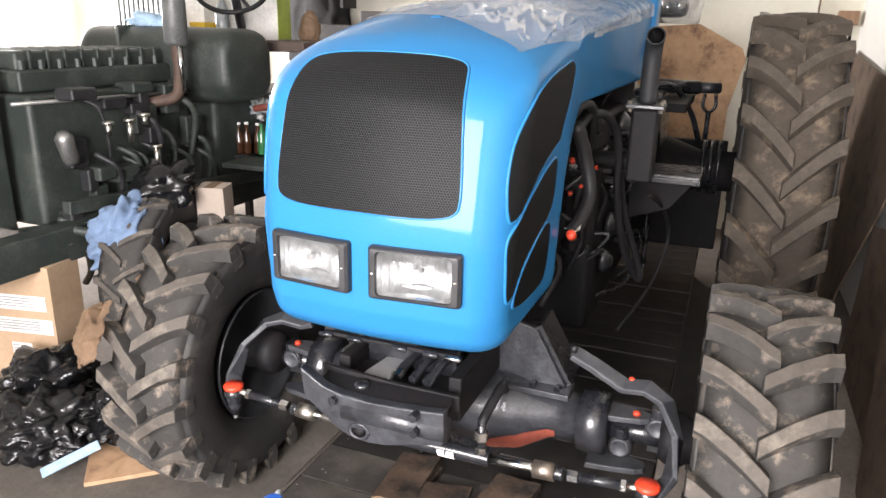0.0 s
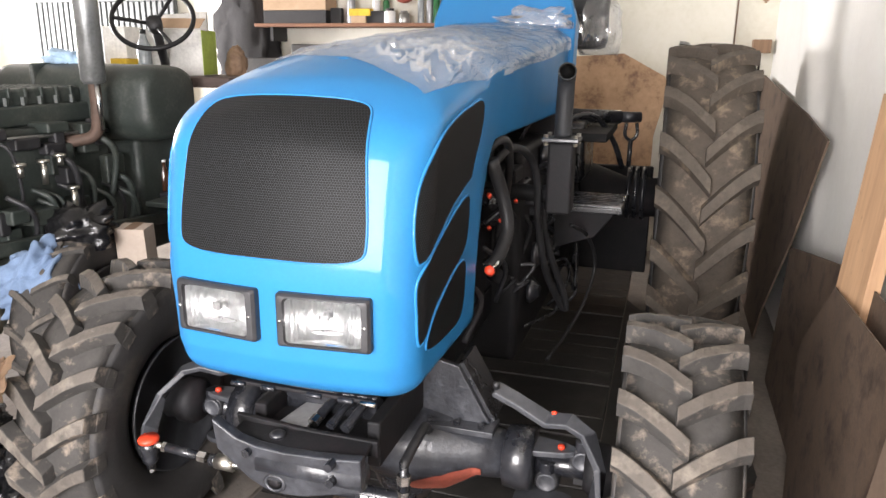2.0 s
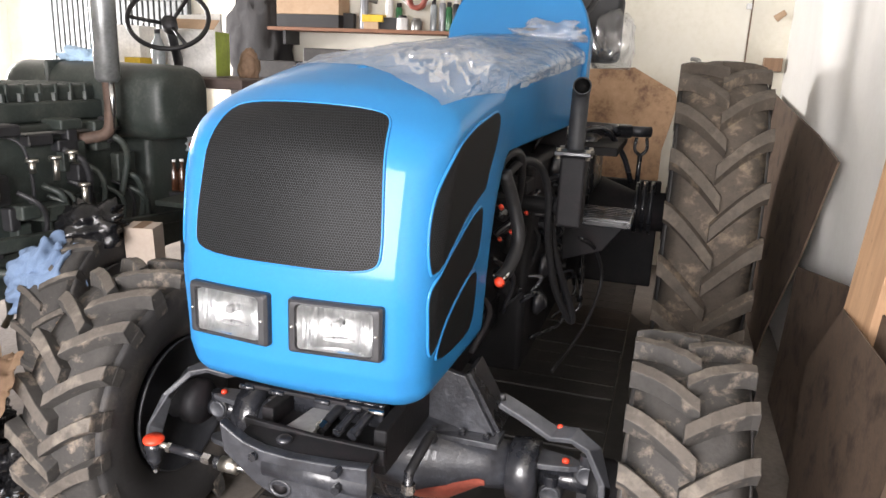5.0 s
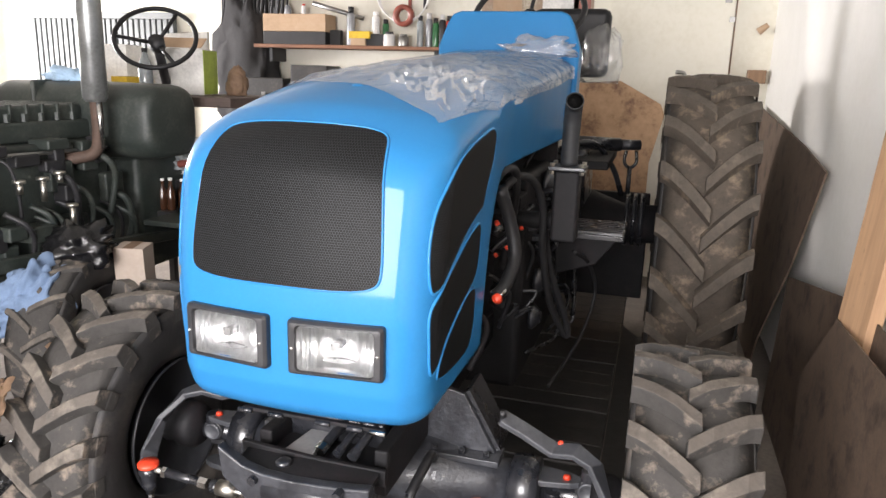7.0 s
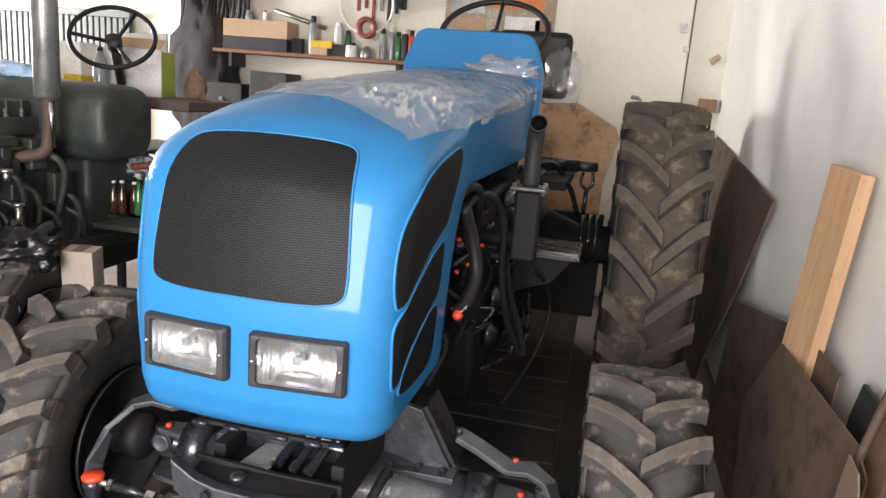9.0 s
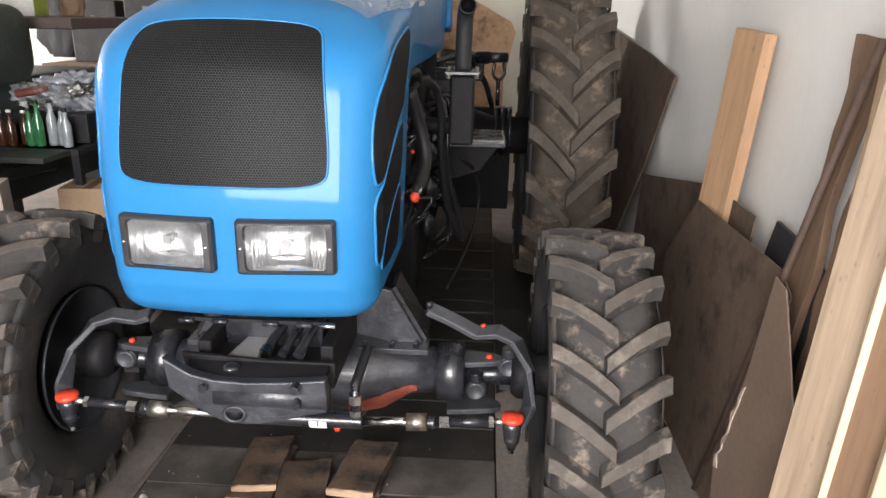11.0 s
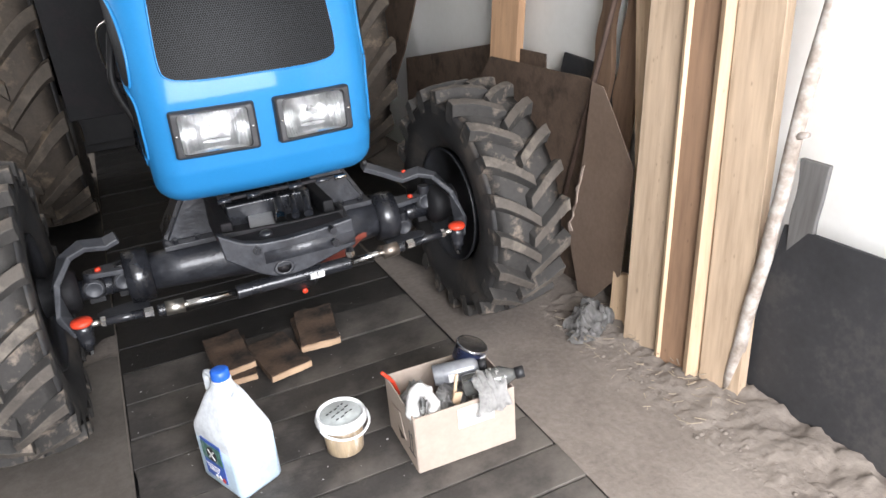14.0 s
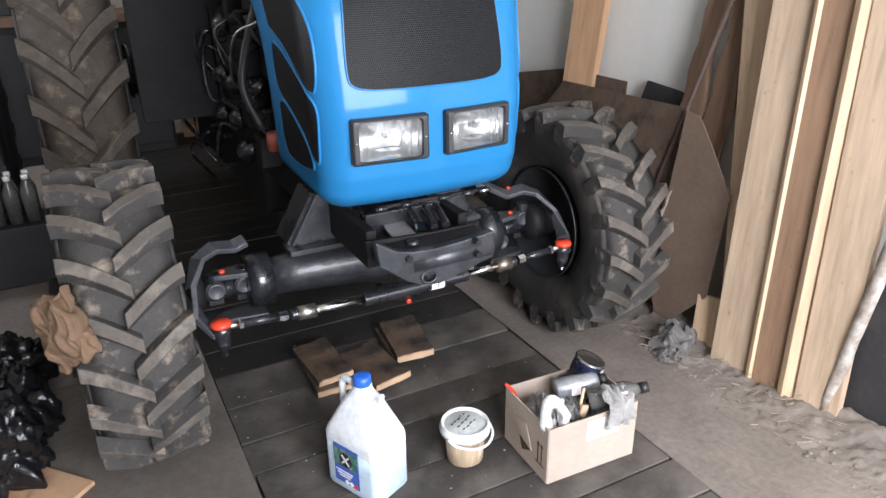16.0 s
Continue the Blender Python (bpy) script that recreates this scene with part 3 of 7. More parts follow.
def hood_mesh():
    bm = bmesh.new()
    lo, hi = (-HW, HY0, HZ0), (HW, HY1, HZ1)
    nx, ny, nz = 60, 100, 90

    def axis(a, b, n):
        return [a + (b - a) * (0.5 - 0.5 * math.cos(math.pi * k / n)) * 0.5 + (b - a) * k / n * 0.5 for k in range(n + 1)]
    X, Y, Z = axis(-HW, HW, nx), axis(HY0, HY1, ny), axis(HZ0, HZ1, nz)
    seen = {}

    def v(i, j, k):
        if (i, j, k) not in seen:
            seen[i, j, k] = bm.verts.new(hood_warp(rounded_box_point((X[i], Y[j], Z[k]), lo, hi, HR)))
        return seen[i, j, k]
    for i in range(nx):
        for k in range(nz):
            mid = hood_warp(((X[i] + X[i + 1]) / 2, HY0, (Z[k] + Z[k + 1]) / 2))
            for j in (0, ny):
                if j == 0 and any(abs(mid.x - c) < 0.09 and abs(mid.z - 1.053) < 0.052 for c in LAMPS):
                    continue
                bm.faces.new((v(i, j, k), v(i + 1, j, k), v(i + 1, j, k + 1), v(i, j, k + 1)))
    for j in range(ny):
        for k in range(nz):
            for i in (0, nx):
                bm.faces.new((v(i, j, k), v(i, j + 1, k), v(i, j + 1, k + 1), v(i, j, k + 1)))
        for i in range(nx):
            bm.faces.new((v(i, j, nz), v(i + 1, j, nz), v(i + 1, j + 1, nz), v(i, j + 1, nz)))
            if j * 1.0 / ny < 0.2:
                bm.faces.new((v(i, j, 0), v(i + 1, j, 0), v(i + 1, j + 1, 0), v(i, j + 1, 0)))
    return bm


hood = part("hood", hood_mesh(), BLUE, tractor, "glossy blue moulded hood")


def fill(outline, mapping, rings=8):
    """A curved panel inside an outline, mapped onto the hood."""
    bm = bmesh.new()
    cx = sum(p[0] for p in outline) / len(outline)
    cz = sum(p[1] for p in outline) / len(outline)
    last = None
    for k in range(rings, 0, -1):
        f = k / rings
        ring = [bm.verts.new(mapping(cx + (a - cx) * f, cz + (b - cz) * f)) for a, b in outline]
        if last:
            for i in range(len(ring)):
                j = (i + 1) % len(ring)
                bm.faces.new((last[i], last[j], ring[j], ring[i]))
        last = ring
    c = bm.verts.new(mapping(cx, cz))
    for i in range(len(last)):
        bm.faces.new((last[i], last[(i + 1) % len(last)], c))
    return bm


def dense(outline, n=4):
    out = []
    for (a, b), (c, d) in zip(outline, outline[1:] + outline[:1]):
        out += [(a + (c - a) * k / n, b + (d - b) * k / n) for k in range(n)]
    return out


def hood_at(q, off):
    """A place on the hood from a point on its plain box, off metres outside it."""
    lo, hi = Vector((-HW, HY0, HZ0)), Vector((HW, HY1, HZ1))
    c = Vector([min(max(a, l + HR), h - HR) for a, l, h in zip(q, lo, hi)])
    return hood_warp(c + (Vector(q) - c).normalized() * (HR + off))


def front(off):
    """The hood's front at a given x and z."""
    def place(x, z):
        xb, zb = x + 0.027, z
        for _ in range(14):
            p = hood_at((xb, HY0, zb), off)
            xb, zb = xb + (x - p.x), zb + (z - p.z)
        return p
    return place


def side(sx, off):
    """The hood's side at a given y and z."""
    def place(y, z):
        yb, zb = y, z
        for _ in range(14):
            p = hood_at((sx * HW, yb, zb), off)
            yb, zb = max(HY0, yb + (y - p.y)), zb + (z - p.z)
        return p
    return place


# front grille: wider at the bottom, bowed top edge
GR = [(-0.228, 1.225), (-0.222, 1.2), (-0.195, 1.186), (0.0, 1.18), (0.195, 1.186), (0.222, 1.2), (0.228, 1.225), (0.222, 1.35), (0.21, 1.465), (0.2, 1.49), (0.175, 1.503), (0.0, 1.515), (-0.175, 1.503), (-0.2, 1.49), (-0.21, 1.465), (-0.222, 1.35)]
GR = [(x * 0.98 - 0.037, z) for x, z in GR]


def smooth_loop(points, n=5):
    """A closed smooth line through points in the plane."""
    out = []
    k = len(points)
    for i in range(k):
        a, b, c, d = (Vector((*points[(i + j) % k], 0)) for j in (-1, 0, 1, 2))
        # spacing by the root of the distance keeps tight corners round
        t1 = max((b - a).length, 1e-6) ** 0.5
        t2 = t1 + max((c - b).length, 1e-6) ** 0.5
        t3 = t2 + max((d - c).length, 1e-6) ** 0.5
        for j in range(n):
            t = t1 + (t2 - t1) * j / n
            a1 = a * ((t1 - t) / t1) + b * (t / t1)
            a2 = b * ((t2 - t) / (t2 - t1)) + c * ((t - t1) / (t2 - t1))
            a3 = c * ((t3 - t) / (t3 - t2)) + d * ((t - t2) / (t3 - t2))
            b1 = a1 * ((t2 - t) / t2) + a2 * (t / t2)
            b2 = a2 * ((t3 - t) / (t3 - t1)) + a3 * ((t - t1) / (t3 - t1))
            p = b1 * ((t2 - t) / (t2 - t1)) + b2 * ((t - t1) / (t2 - t1))
            out.append((p.x, p.y))
    return out


GR = smooth_loop(GR)
grille = part("grille", fill(GR, front(0.0045), 20), GRILLE, hood, "black perforated grille sheet")
part("grille_rim", tube([front(0.002)(x, z) for x, z in GR], 0.003, 8, True, 0), BLUE, hood)

# side vents: three leaf-shaped openings
VENTS = [
    [(0.262, 1.482), (0.25, 1.43), (0.185, 1.345), (0.165, 1.312), (0.12, 1.3), (0.02, 1.268), (-0.09, 1.215), (-0.172, 1.175), (-0.18, 1.19), (-0.178, 1.27), (-0.15, 1.36), (-0.09, 1.425), (0.02, 1.465), (0.15, 1.488), (0.235, 1.496)],
    [(0.146, 1.268), (0.156, 1.25), (0.15, 1.165), (0.128, 1.135), (0.02, 1.098), (-0.09, 1.05), (-0.15, 0.995), (-0.166, 0.99), (-0.178, 1.06), (-0.178, 1.14), (-0.14, 1.175), (-0.03, 1.225), (0.08, 1.262)],
    [(0.142, 1.1), (0.15, 1.075), (0.148, 0.985), (0.125, 0.955), (0.03, 0.945), (-0.115, 0.962), (-0.135, 0.975), (-0.1, 1.025), (-0.01, 1.075), (0.09, 1.108)],
]
for sx in (-1, 1):
    for v in [smooth_loop(o, 4) for o in VENTS]:
        part("side_vent", fill(v, side(sx, 0.004), 8), SIDEGRILLE, hood, "black mesh side vent")
        part("vent_rim", tube([side(sx, 0.001)(*p) for p in v], 0.0038, 8, True, 0), BLUE, hood)


def headlight(cx, cz):
    """A rectangular headlight in a black frame with two screws."""
    def at(x, z, off=0.0):
        return front(off)(x, z)
    c = at(cx, cz, 0.006)
    tx = (at(cx + 0.08, cz) - at(cx - 0.08, cz)).normalized()
    tz = (at(cx, cz + 0.05) - at(cx, cz - 0.05)).normalized()
    ty = tz.cross(tx)
    m = Matrix((tx, ty, tz)).transposed().to_4x4()
    m.translation = c
    frame_bm = bmesh.new()
    o, i = rounded(0.212, 0.122, 0.008), rounded(0.168, 0.1, 0.012)
    o2, i2 = rounded(0.2, 0.112, 0.007), rounded(0.174, 0.105, 0.012)
    loops = [[frame_bm.verts.new((x, y, z)) for x, z in ol] for ol, y in ((o, 0.02), (o, -0.004), (o2, -0.012), (i2, -0.014), (i, 0.012))]
    for a, b in zip(loops, loops[1:]):
        for k in range(len(a)):
            frame_bm.faces.new((a[k], a[(k + 1) % len(a)], b[(k + 1) % len(a)], b[k]))
    ob = part("headlight", frame_bm, BLACK_DULL, tractor, "rectangular headlight with ribbed glass in a black frame", smooth=False, at=m, bevel=0.0015)
    # a parabolic bowl cut off by flat top and bottom shelves, fluted in patches
    bowl = bmesh.new()
    nx, nz = 96, 40
    grid = []
    for k in range(nz + 1):
        z = -0.051 + 0.102 * k / nz
        row = []
        for i in range(nx + 1):
            x = -0.085 + 0.17 * i / nx
            y = 0.052 - 0.042 * ((x / 0.08) ** 2 * 0.7 + ((z - 0.006) / 0.05) ** 2 * 0.5)
            wall_d = min(0.085 - abs(x), 0.051 - abs(z))
            y = min(y, wall_d * 5.0)
            flute = 0.0022 if z > 0.012 or abs(x) > 0.05 else 0.0005
            y += flute * math.cos(x * 2 * math.pi / 0.0085) * min(1, wall_d / 0.008)
            row.append(bowl.verts.new((x, y, z)))
        grid.append(row)
    for a, b in zip(grid, grid[1:]):
        for i in range(nx):
            bowl.faces.new((a[i], a[i + 1], b[i + 1], b[i]))
    part("reflector", bowl, REFLECTOR, ob, "silvered reflector bowl")
    part("bulb", rod((0, 0.052, 0.006), (0, 0.014, 0.006), 0.01, 0.009, 16), BULB, ob, "dark bulb cap")
    part("bulb_shield", box((0.02, 0.003, 0.018), (0, 0.008, 0.007)), BULB, ob, "dark metal bulb shield", smooth=False, bevel=0.001)
    # curved grey plate added where the bowl would mirror the ground
    part("ground_reflection", plate([(-0.045, -0.037), (-0.03, -0.028), (0.0, -0.024), (0.03, -0.028), (0.045, -0.037)], 0.003, pose(0, 0.022, 0, 28)), BULB, ob, "grey curved plate standing for the ground's reflection", smooth=False)
    lens = fill(dense(rounded(0.167, 0.099, 0.012), 1), lambda x, z: Vector((x, -0.011 - 0.006 * (1 - (x / 0.08) ** 2) * (1 - (z / 0.05) ** 2), z)), 8)
    lens_ob = part("lens", lens, LENSGLASS, ob, "ribbed clear glass lens")
    lens_ob.visible_shadow = False
    for sx in (-1, 1):
        part("screw", rod((sx * 0.094, -0.008, 0), (sx * 0.094, -0.016, 0), 0.0045, 0.003, 10), STEEL, ob)
    return ob


for cx in LAMPS:
    headlight(cx, 1.053)

# small moulded button on the hood's nose
btn = hood_warp((0.0, HY0 + 0.26, HZ1))
part("hood_button", lathe([(0.018, -0.008), (0.016, 0.0), (0.01, 0.0025), (0.001, 0.003)], 20, Matrix.Translation(btn) @ Matrix.Rotation(radians(20), 4, 'X')), BLUE, hood)

# instrument cowl behind the hood
COWL = [(-0.318, -0.3), (0.318, -0.3), (0.318, 0.0), (0.285, 0.1), (0.262, 0.142), (0.225, 0.155), (-0.225, 0.155), (-0.262, 0.142), (-0.285, 0.1), (-0.318, 0.0)]
part("dash_cowl", plate(COWL, 0.13, Matrix.Translation((0.03, 1.72, 1.755)) @ Matrix.Rotation(radians(-10), 4, 'X')), BLUE, tractor, "blue instrument cowl", bevel=0.015)


# ---- wheels ----
def tyre_profile(R, w, rr):
    """Half-open torus profile as (radius, across)."""
    h = w / 2
    pts = [(rr, -h * 0.72), (rr + 0.02, -h * 0.80), (rr + (R - rr) * 0.3, -h * 0.97), (rr + (R - rr) * 0.55, -h), (rr + (R - rr) * 0.8, -h * 0.99), (R * 0.955, -h * 0.92), (R * 0.985, -h * 0.55), (R, 0)]
    return pts + [(r, -x) for r, x in pts[-2::-1]]


def wheel(name, R, w, rr, lugs, lug_h, lug_w, parent, at, turned=1, sweep=0.2, phase=0.0, casing=None, lug_face=None):
    """A tractor wheel turning about x: dished rim, tyre and chevron lugs."""
    base = R - lug_h
    rim = bmesh.new()
    h = w / 2
    prof = [(rr + 0.012, -h * 0.74), (rr + 0.004, -h * 0.78), (rr - 0.012, -h * 0.66), (rr - 0.03, -h * 0.6), (rr - 0.045, -h * 0.2), (rr - 0.05, 0.0), (rr - 0.1, 0.02), (rr * 0.45, 0.035), (0.03, 0.035)]
    add_lathe(rim, prof, 48, axis='X')
    inner = [(rr + 0.004, h * 0.8), (rr + 0.003, h * 0.86), (rr - 0.001, h * 0.865), (rr - 0.006, h * 0.8), (rr - 0.014, h * 0.76), (rr - 0.02, h * 0.3), (rr - 0.03, 0.06), (rr * 0.8, 0.05), (rr * 0.55, 0.08), (rr * 0.5, 0.1), (0.03, 0.1)]
    add_lathe(rim, inner, 48, axis='X')
    ob = part(name, rim, RIMBLACK, parent, "black steel wheel with a dusty lugged tyre", at=at)
    prof = tyre_profile(base, w * 0.97, rr)
    for cut in (prof[:6], prof[-6:]):
        part("sidewall", lathe([(cut[0][0], cut[0][1] * 0.9)] + cut if cut[0][1] < 0 else cut + [(cut[-1][0], cut[-1][1] * 0.9)], 72, axis='X', closed=True), SIDEWALL, ob, "black rubber sidewall")
    part("tyre", lathe(prof[5:-5] + [(base * 0.9, 0)], 72, axis='X', closed=True), casing or RUBBER, ob, "muddy tyre tread casing")
    bm = bmesh.new()
    step = 2 * math.pi / lugs
    rnd = random.Random(lugs)
    for sgn in (-1, 1):
        for i in range(lugs):
            a0 = i * step + radians(phase) - (step / 2 if sgn > 0 else 0)
            wear = [rnd.uniform(-0.003, 0.0015) for _ in range(11)]
            rows = []
            for k in range(11):
                f = min(k, 9) / 9
                # from past the centre line out to the shoulder, then down the sidewall
                x = sgn * (-0.016 + f * (h + 0.016)) if k < 10 else sgn * h * 0.99
                ang = a0 - turned * sweep * (1 - (1 - min(f, 0.98)) ** 1.25)
                xx = min(abs(x), h)
                rb = base * (1 - 0.045 * (xx / h) ** 2.2) - 0.004
                rt = R * (1 - 0.03 * (xx / h) ** 2) + wear[k]
                if k == 10:
                    rb, rt = base * 0.85, R * 0.885
                half = lug_w / 2 / R * (1.0 + 0.1 * f)
                row = []
                for da, r in ((-half * 1.35, rb), (-half * 0.85, rt), (half * 0.85, rt), (half * 1.35, rb)):
                    row.append(bm.verts.new((x, r * math.cos(ang + da), r * math.sin(ang + da))))
                rows.append(row)
            for k, (a, b) in enumerate(zip(rows, rows[1:])):
                for q in range(4):
                    fc = bm.faces.new((a[q], a[(q + 1) % 4], b[(q + 1) % 4], b[q]))
                    fc.material_index = 0 if q == 1 and k < 9 else 1
            for row in (rows[0], rows[-1]):
                bm.faces.new(row).material_index = 1
    tread = part("tread", bm, lug_face or LUGRUB, ob, "dusty chevron tread lugs", smooth=False, bevel=0.004)
    tread.data.materials.append(casing or RUBBER)
    return ob


FR, FWX, FWY = 0.472, 0.846, 0.288
for sx in (-1, 1):
    flip = Matrix.Rotation(math.pi, 4, 'Z') if sx > 0 else Matrix()
    w_ob = wheel("front_wheel", FR, 0.295, 0.225, 20, 0.04, 0.046, tractor, pose(sx * FWX, FWY, FR) @ flip, 1 if sx < 0 else -1, 0.235, 4.6 if sx < 0 else 15.1)
RR, RWX, RWY = 0.845, 0.93, 2.62
for sx, rx in ((-1, -0.82), (1, 0.95)):
    flip = Matrix.Rotation(math.pi, 4, 'Z') if sx > 0 else Matrix()
    wheel("rear_wheel", RR, 0.44, 0.49, 19, 0.045, 0.08, tractor, pose(rx, RWY, RR) @ flip, 1 if sx < 0 else -1, 0.27, 5.0, RUBBER_MUDDY, LUG_MUDDY)


# ---- front axle, steering and frame of the blue tractor ----
def bolt(at, to, r, parent, material=BLACK, seg=6):
    return part("bolt", rod(at, to, r, None, seg), material, parent, smooth=False)


AX, AZ = 0.265, 0.5
tube_bm = bmesh.new()
add_lathe(tube_bm, [(0.062, -0.40), (0.07, -0.3), (0.085, -0.12), (0.125, 0.06), (0.135, 0.16), (0.12, 0.24), (0.075, 0.32), (0.068, 0.40)], 28, Matrix.Translation((0, AX, AZ)), 'X')
axle = part("front_axle", tube_bm, GREYMETAL, tractor, "dark grey cast front axle with red primer patches")
for sx in (-1, 1):
    part("axle_flange", lathe([(0.07, 0.395), (0.088, 0.4), (0.092, 0.44), (0.088, 0.475), (0.06, 0.48)], 24, pose(0, AX, AZ) @ Matrix.Diagonal((sx, 1, 1, 1)), 'X'), BLACK, axle, "black flanged axle end")
    # fork arms over and under the universal joint, tapering outwards to rounded eyes
    for dz, dy in ((0.042, 0.0), (-0.105, -0.02)):
        bm = plate([(0.43, -0.05), (0.5, -0.042), (0.565, -0.03), (0.588, -0.018), (0.594, 0.0), (0.588, 0.018), (0.565, 0.03), (0.5, 0.042), (0.43, 0.05)], 0.018, pose(0, AX + dy, AZ + dz, 90) @ Matrix.Diagonal((sx, 1, 1, 1)))
        bmesh.ops.recalc_face_normals(bm, faces=bm.faces[:])
        part("fork", bm, ARMGREY, axle, "dark grey forged fork arm", smooth=False, bevel=0.004)
    part("grease_cap", lathe([(0.011, 0), (0.01, 0.008), (0.005, 0.011)], 14, pose(sx * 0.552, AX - 0.005, AZ + 0.051)), RED, axle, "small red plastic cap")
    if sx > 0:
        part("grease_cap", lathe([(0.009, 0), (0.008, 0.006), (0.003, 0.009)], 12, pose(sx * 0.53, AX - 0.02, AZ + 0.16)), RED, axle, "small red plastic cap")
    # universal joint: two yokes with round bearing caps, turned a little on the far side
    uj = part("universal_joint", rod((sx * 0.47, AX + 0.03, AZ - 0.02), (sx * 0.66, AX + 0.03, AZ - 0.02), 0.034, None, 20), BLACK, tractor, "black universal joint")
    for ux, cz in ((0.485, -0.006), (0.578, -0.01)) if sx < 0 else ((0.515, -0.062), (0.612, 0.022)):
        yoke = bmesh.new()
        add_lathe(yoke, [(0.034, -0.03), (0.037, -0.02), (0.037, 0.012), (0.033, 0.02), (0.0, 0.02)], 24, pose(sx * ux, AX + 0.012, AZ + cz, 90))
        add_box(yoke, (0.05, 0.05, 0.1), (sx * ux, AX + 0.04, AZ - 0.02))
        part("yoke", yoke, BLACK_DULL, uj, bevel=0.003)
        part("bearing_cap", lathe([(0.029, 0), (0.029, 0.006), (0.026, 0.009), (0.022, 0.009), (0.02, 0.006), (0.0, 0.006)], 24, pose(sx * ux, AX - 0.006, AZ + cz, 90)), ARMGREY, uj, "round grey bearing cap")
        part("cross_pin", rod((sx * ux, AX - 0.0, AZ + cz + 0.03), (sx * ux, AX - 0.0, AZ + cz + 0.062), 0.022, None, 20), BLACK, uj, bevel=0.003)
    # steering knuckle and its cranked arm
    arm_pts = [(0.366, 0.222, 0.722), (0.43, 0.228, 0.69), (0.512, 0.232, 0.645), (0.575, 0.215, 0.66), (0.628, 0.19, 0.64), (0.668, 0.13, 0.575), (0.662, 0.06, 0.5), (0.622, 0.0, 0.475)]
    if sx < 0:
        arm_pts = [(0.47, 0.235, 0.658)] + arm_pts[2:]
    bm = bmesh.new()
    wide, thick = 0.05, 0.02
    rows = []
    ps = [Vector((sx * a, b, c)) for a, b, c in arm_pts]
    for i, p in enumerate(ps):
        t = (ps[min(i + 1, len(ps) - 1)] - ps[max(i - 1, 0)]).normalized()
        n = Vector((0, 1, 0.35)).normalized()
        n = (n - t * n.dot(t)).normalized()
        b2 = t.cross(n)
        rows.append([bm.verts.new(p + n * wide / 2 * u + b2 * thick / 2 * w) for u, w in ((-1, -1), (1, -1), (1, 1), (-1, 1))])
    for a, b in zip(rows, rows[1:]):
        for q in range(4):
            bm.faces.new((a[q], a[(q + 1) % 4], b[(q + 1) % 4], b[q]))
    bm.faces.new(rows[0])
    bm.faces.new(rows[-1])
    knuckle = part("steering_arm", bm, ARMGREY, tractor, "dark grey cranked steering arm", smooth=False, bevel=0.005)
    part("knuckle", lathe([(0.06, 0.62), (0.075, 0.64), (0.075, 0.68), (0.06, 0.7), (0.075, 0.76), (0.09, 0.78), (0.03, 0.8)], 28, pose(0, AX, AZ) @ Matrix.Diagonal((sx, 1, 1, 1)), 'X'), BAY, knuckle, "black wheel hub")
    if sx > 0:
        part("eye_hole", rod((0.372, 0.215, 0.728), (0.372, 0.21, 0.745), 0.009), BLACK_DULL, knuckle)
    # ball joint with red cap
    bj = part("ball_joint", lathe([(0.012, -0.075), (0.014, -0.06), (0.02, -0.055), (0.022, -0.04), (0.019, -0.035), (0.024, -0.028), (0.022, -0.02), (0.027, -0.012), (0.027, 0.012), (0.01, 0.014)], 20, pose(sx * 0.616, 0, AZ - 0.012)), BLACK, tractor, "black ball joint with a red dust cap")
    part("dust_cap", lathe([(0.03, 0), (0.031, 0.008), (0.027, 0.014), (0.001, 0.016)], 24, pose(sx * 0.616, 0, AZ + 0.001)), RED, bj, "round red dust cap")
    part("nut", rod((sx * 0.616, 0, AZ - 0.1), (sx * 0.616, 0, AZ - 0.08), 0.009, None, 6), STEEL, bj, smooth=False)

# red primer showing on the casting
patch = bmesh.new()
rows = []
for k in range(13):
    f = k / 12
    x = 0.14 + 0.2 * f
    rad = 0.135 - 0.19 * max(0.0, min(x, 0.24) - 0.16) - 0.565 * max(0.0, min(x, 0.32) - 0.24)
    mid = 220 - 20 * f
    half = 17 * math.sqrt(max(0.02, 1 - (1.7 * f - 0.85) ** 2))
    lo, hi = mid + half, mid - half
    row = []
    for q in range(7):
        a = radians(hi + (lo - hi) * q / 6 + 2 * noise.noise(Vector((x * 40, 0, q * 0.1))))
        row.append(patch.verts.new((x, AX + (rad + 0.004) * math.cos(a), AZ + (rad + 0.004) * math.sin(a))))
    rows.append(row)
for r1, r2 in zip(rows, rows[1:]):
    for q in range(6):
        patch.faces.new((r1[q], r1[q + 1], r2[q + 1], r2[q]))
part("primer_patch", patch, REDPRIMER, axle, "bare patch of red primer on the casting")

# hydraulic steering cylinder between the ball joints
def TR(x):
    return Vector((x, 0.0, 0.496 - 0.024 * (1 - (x / 0.616) ** 2)))


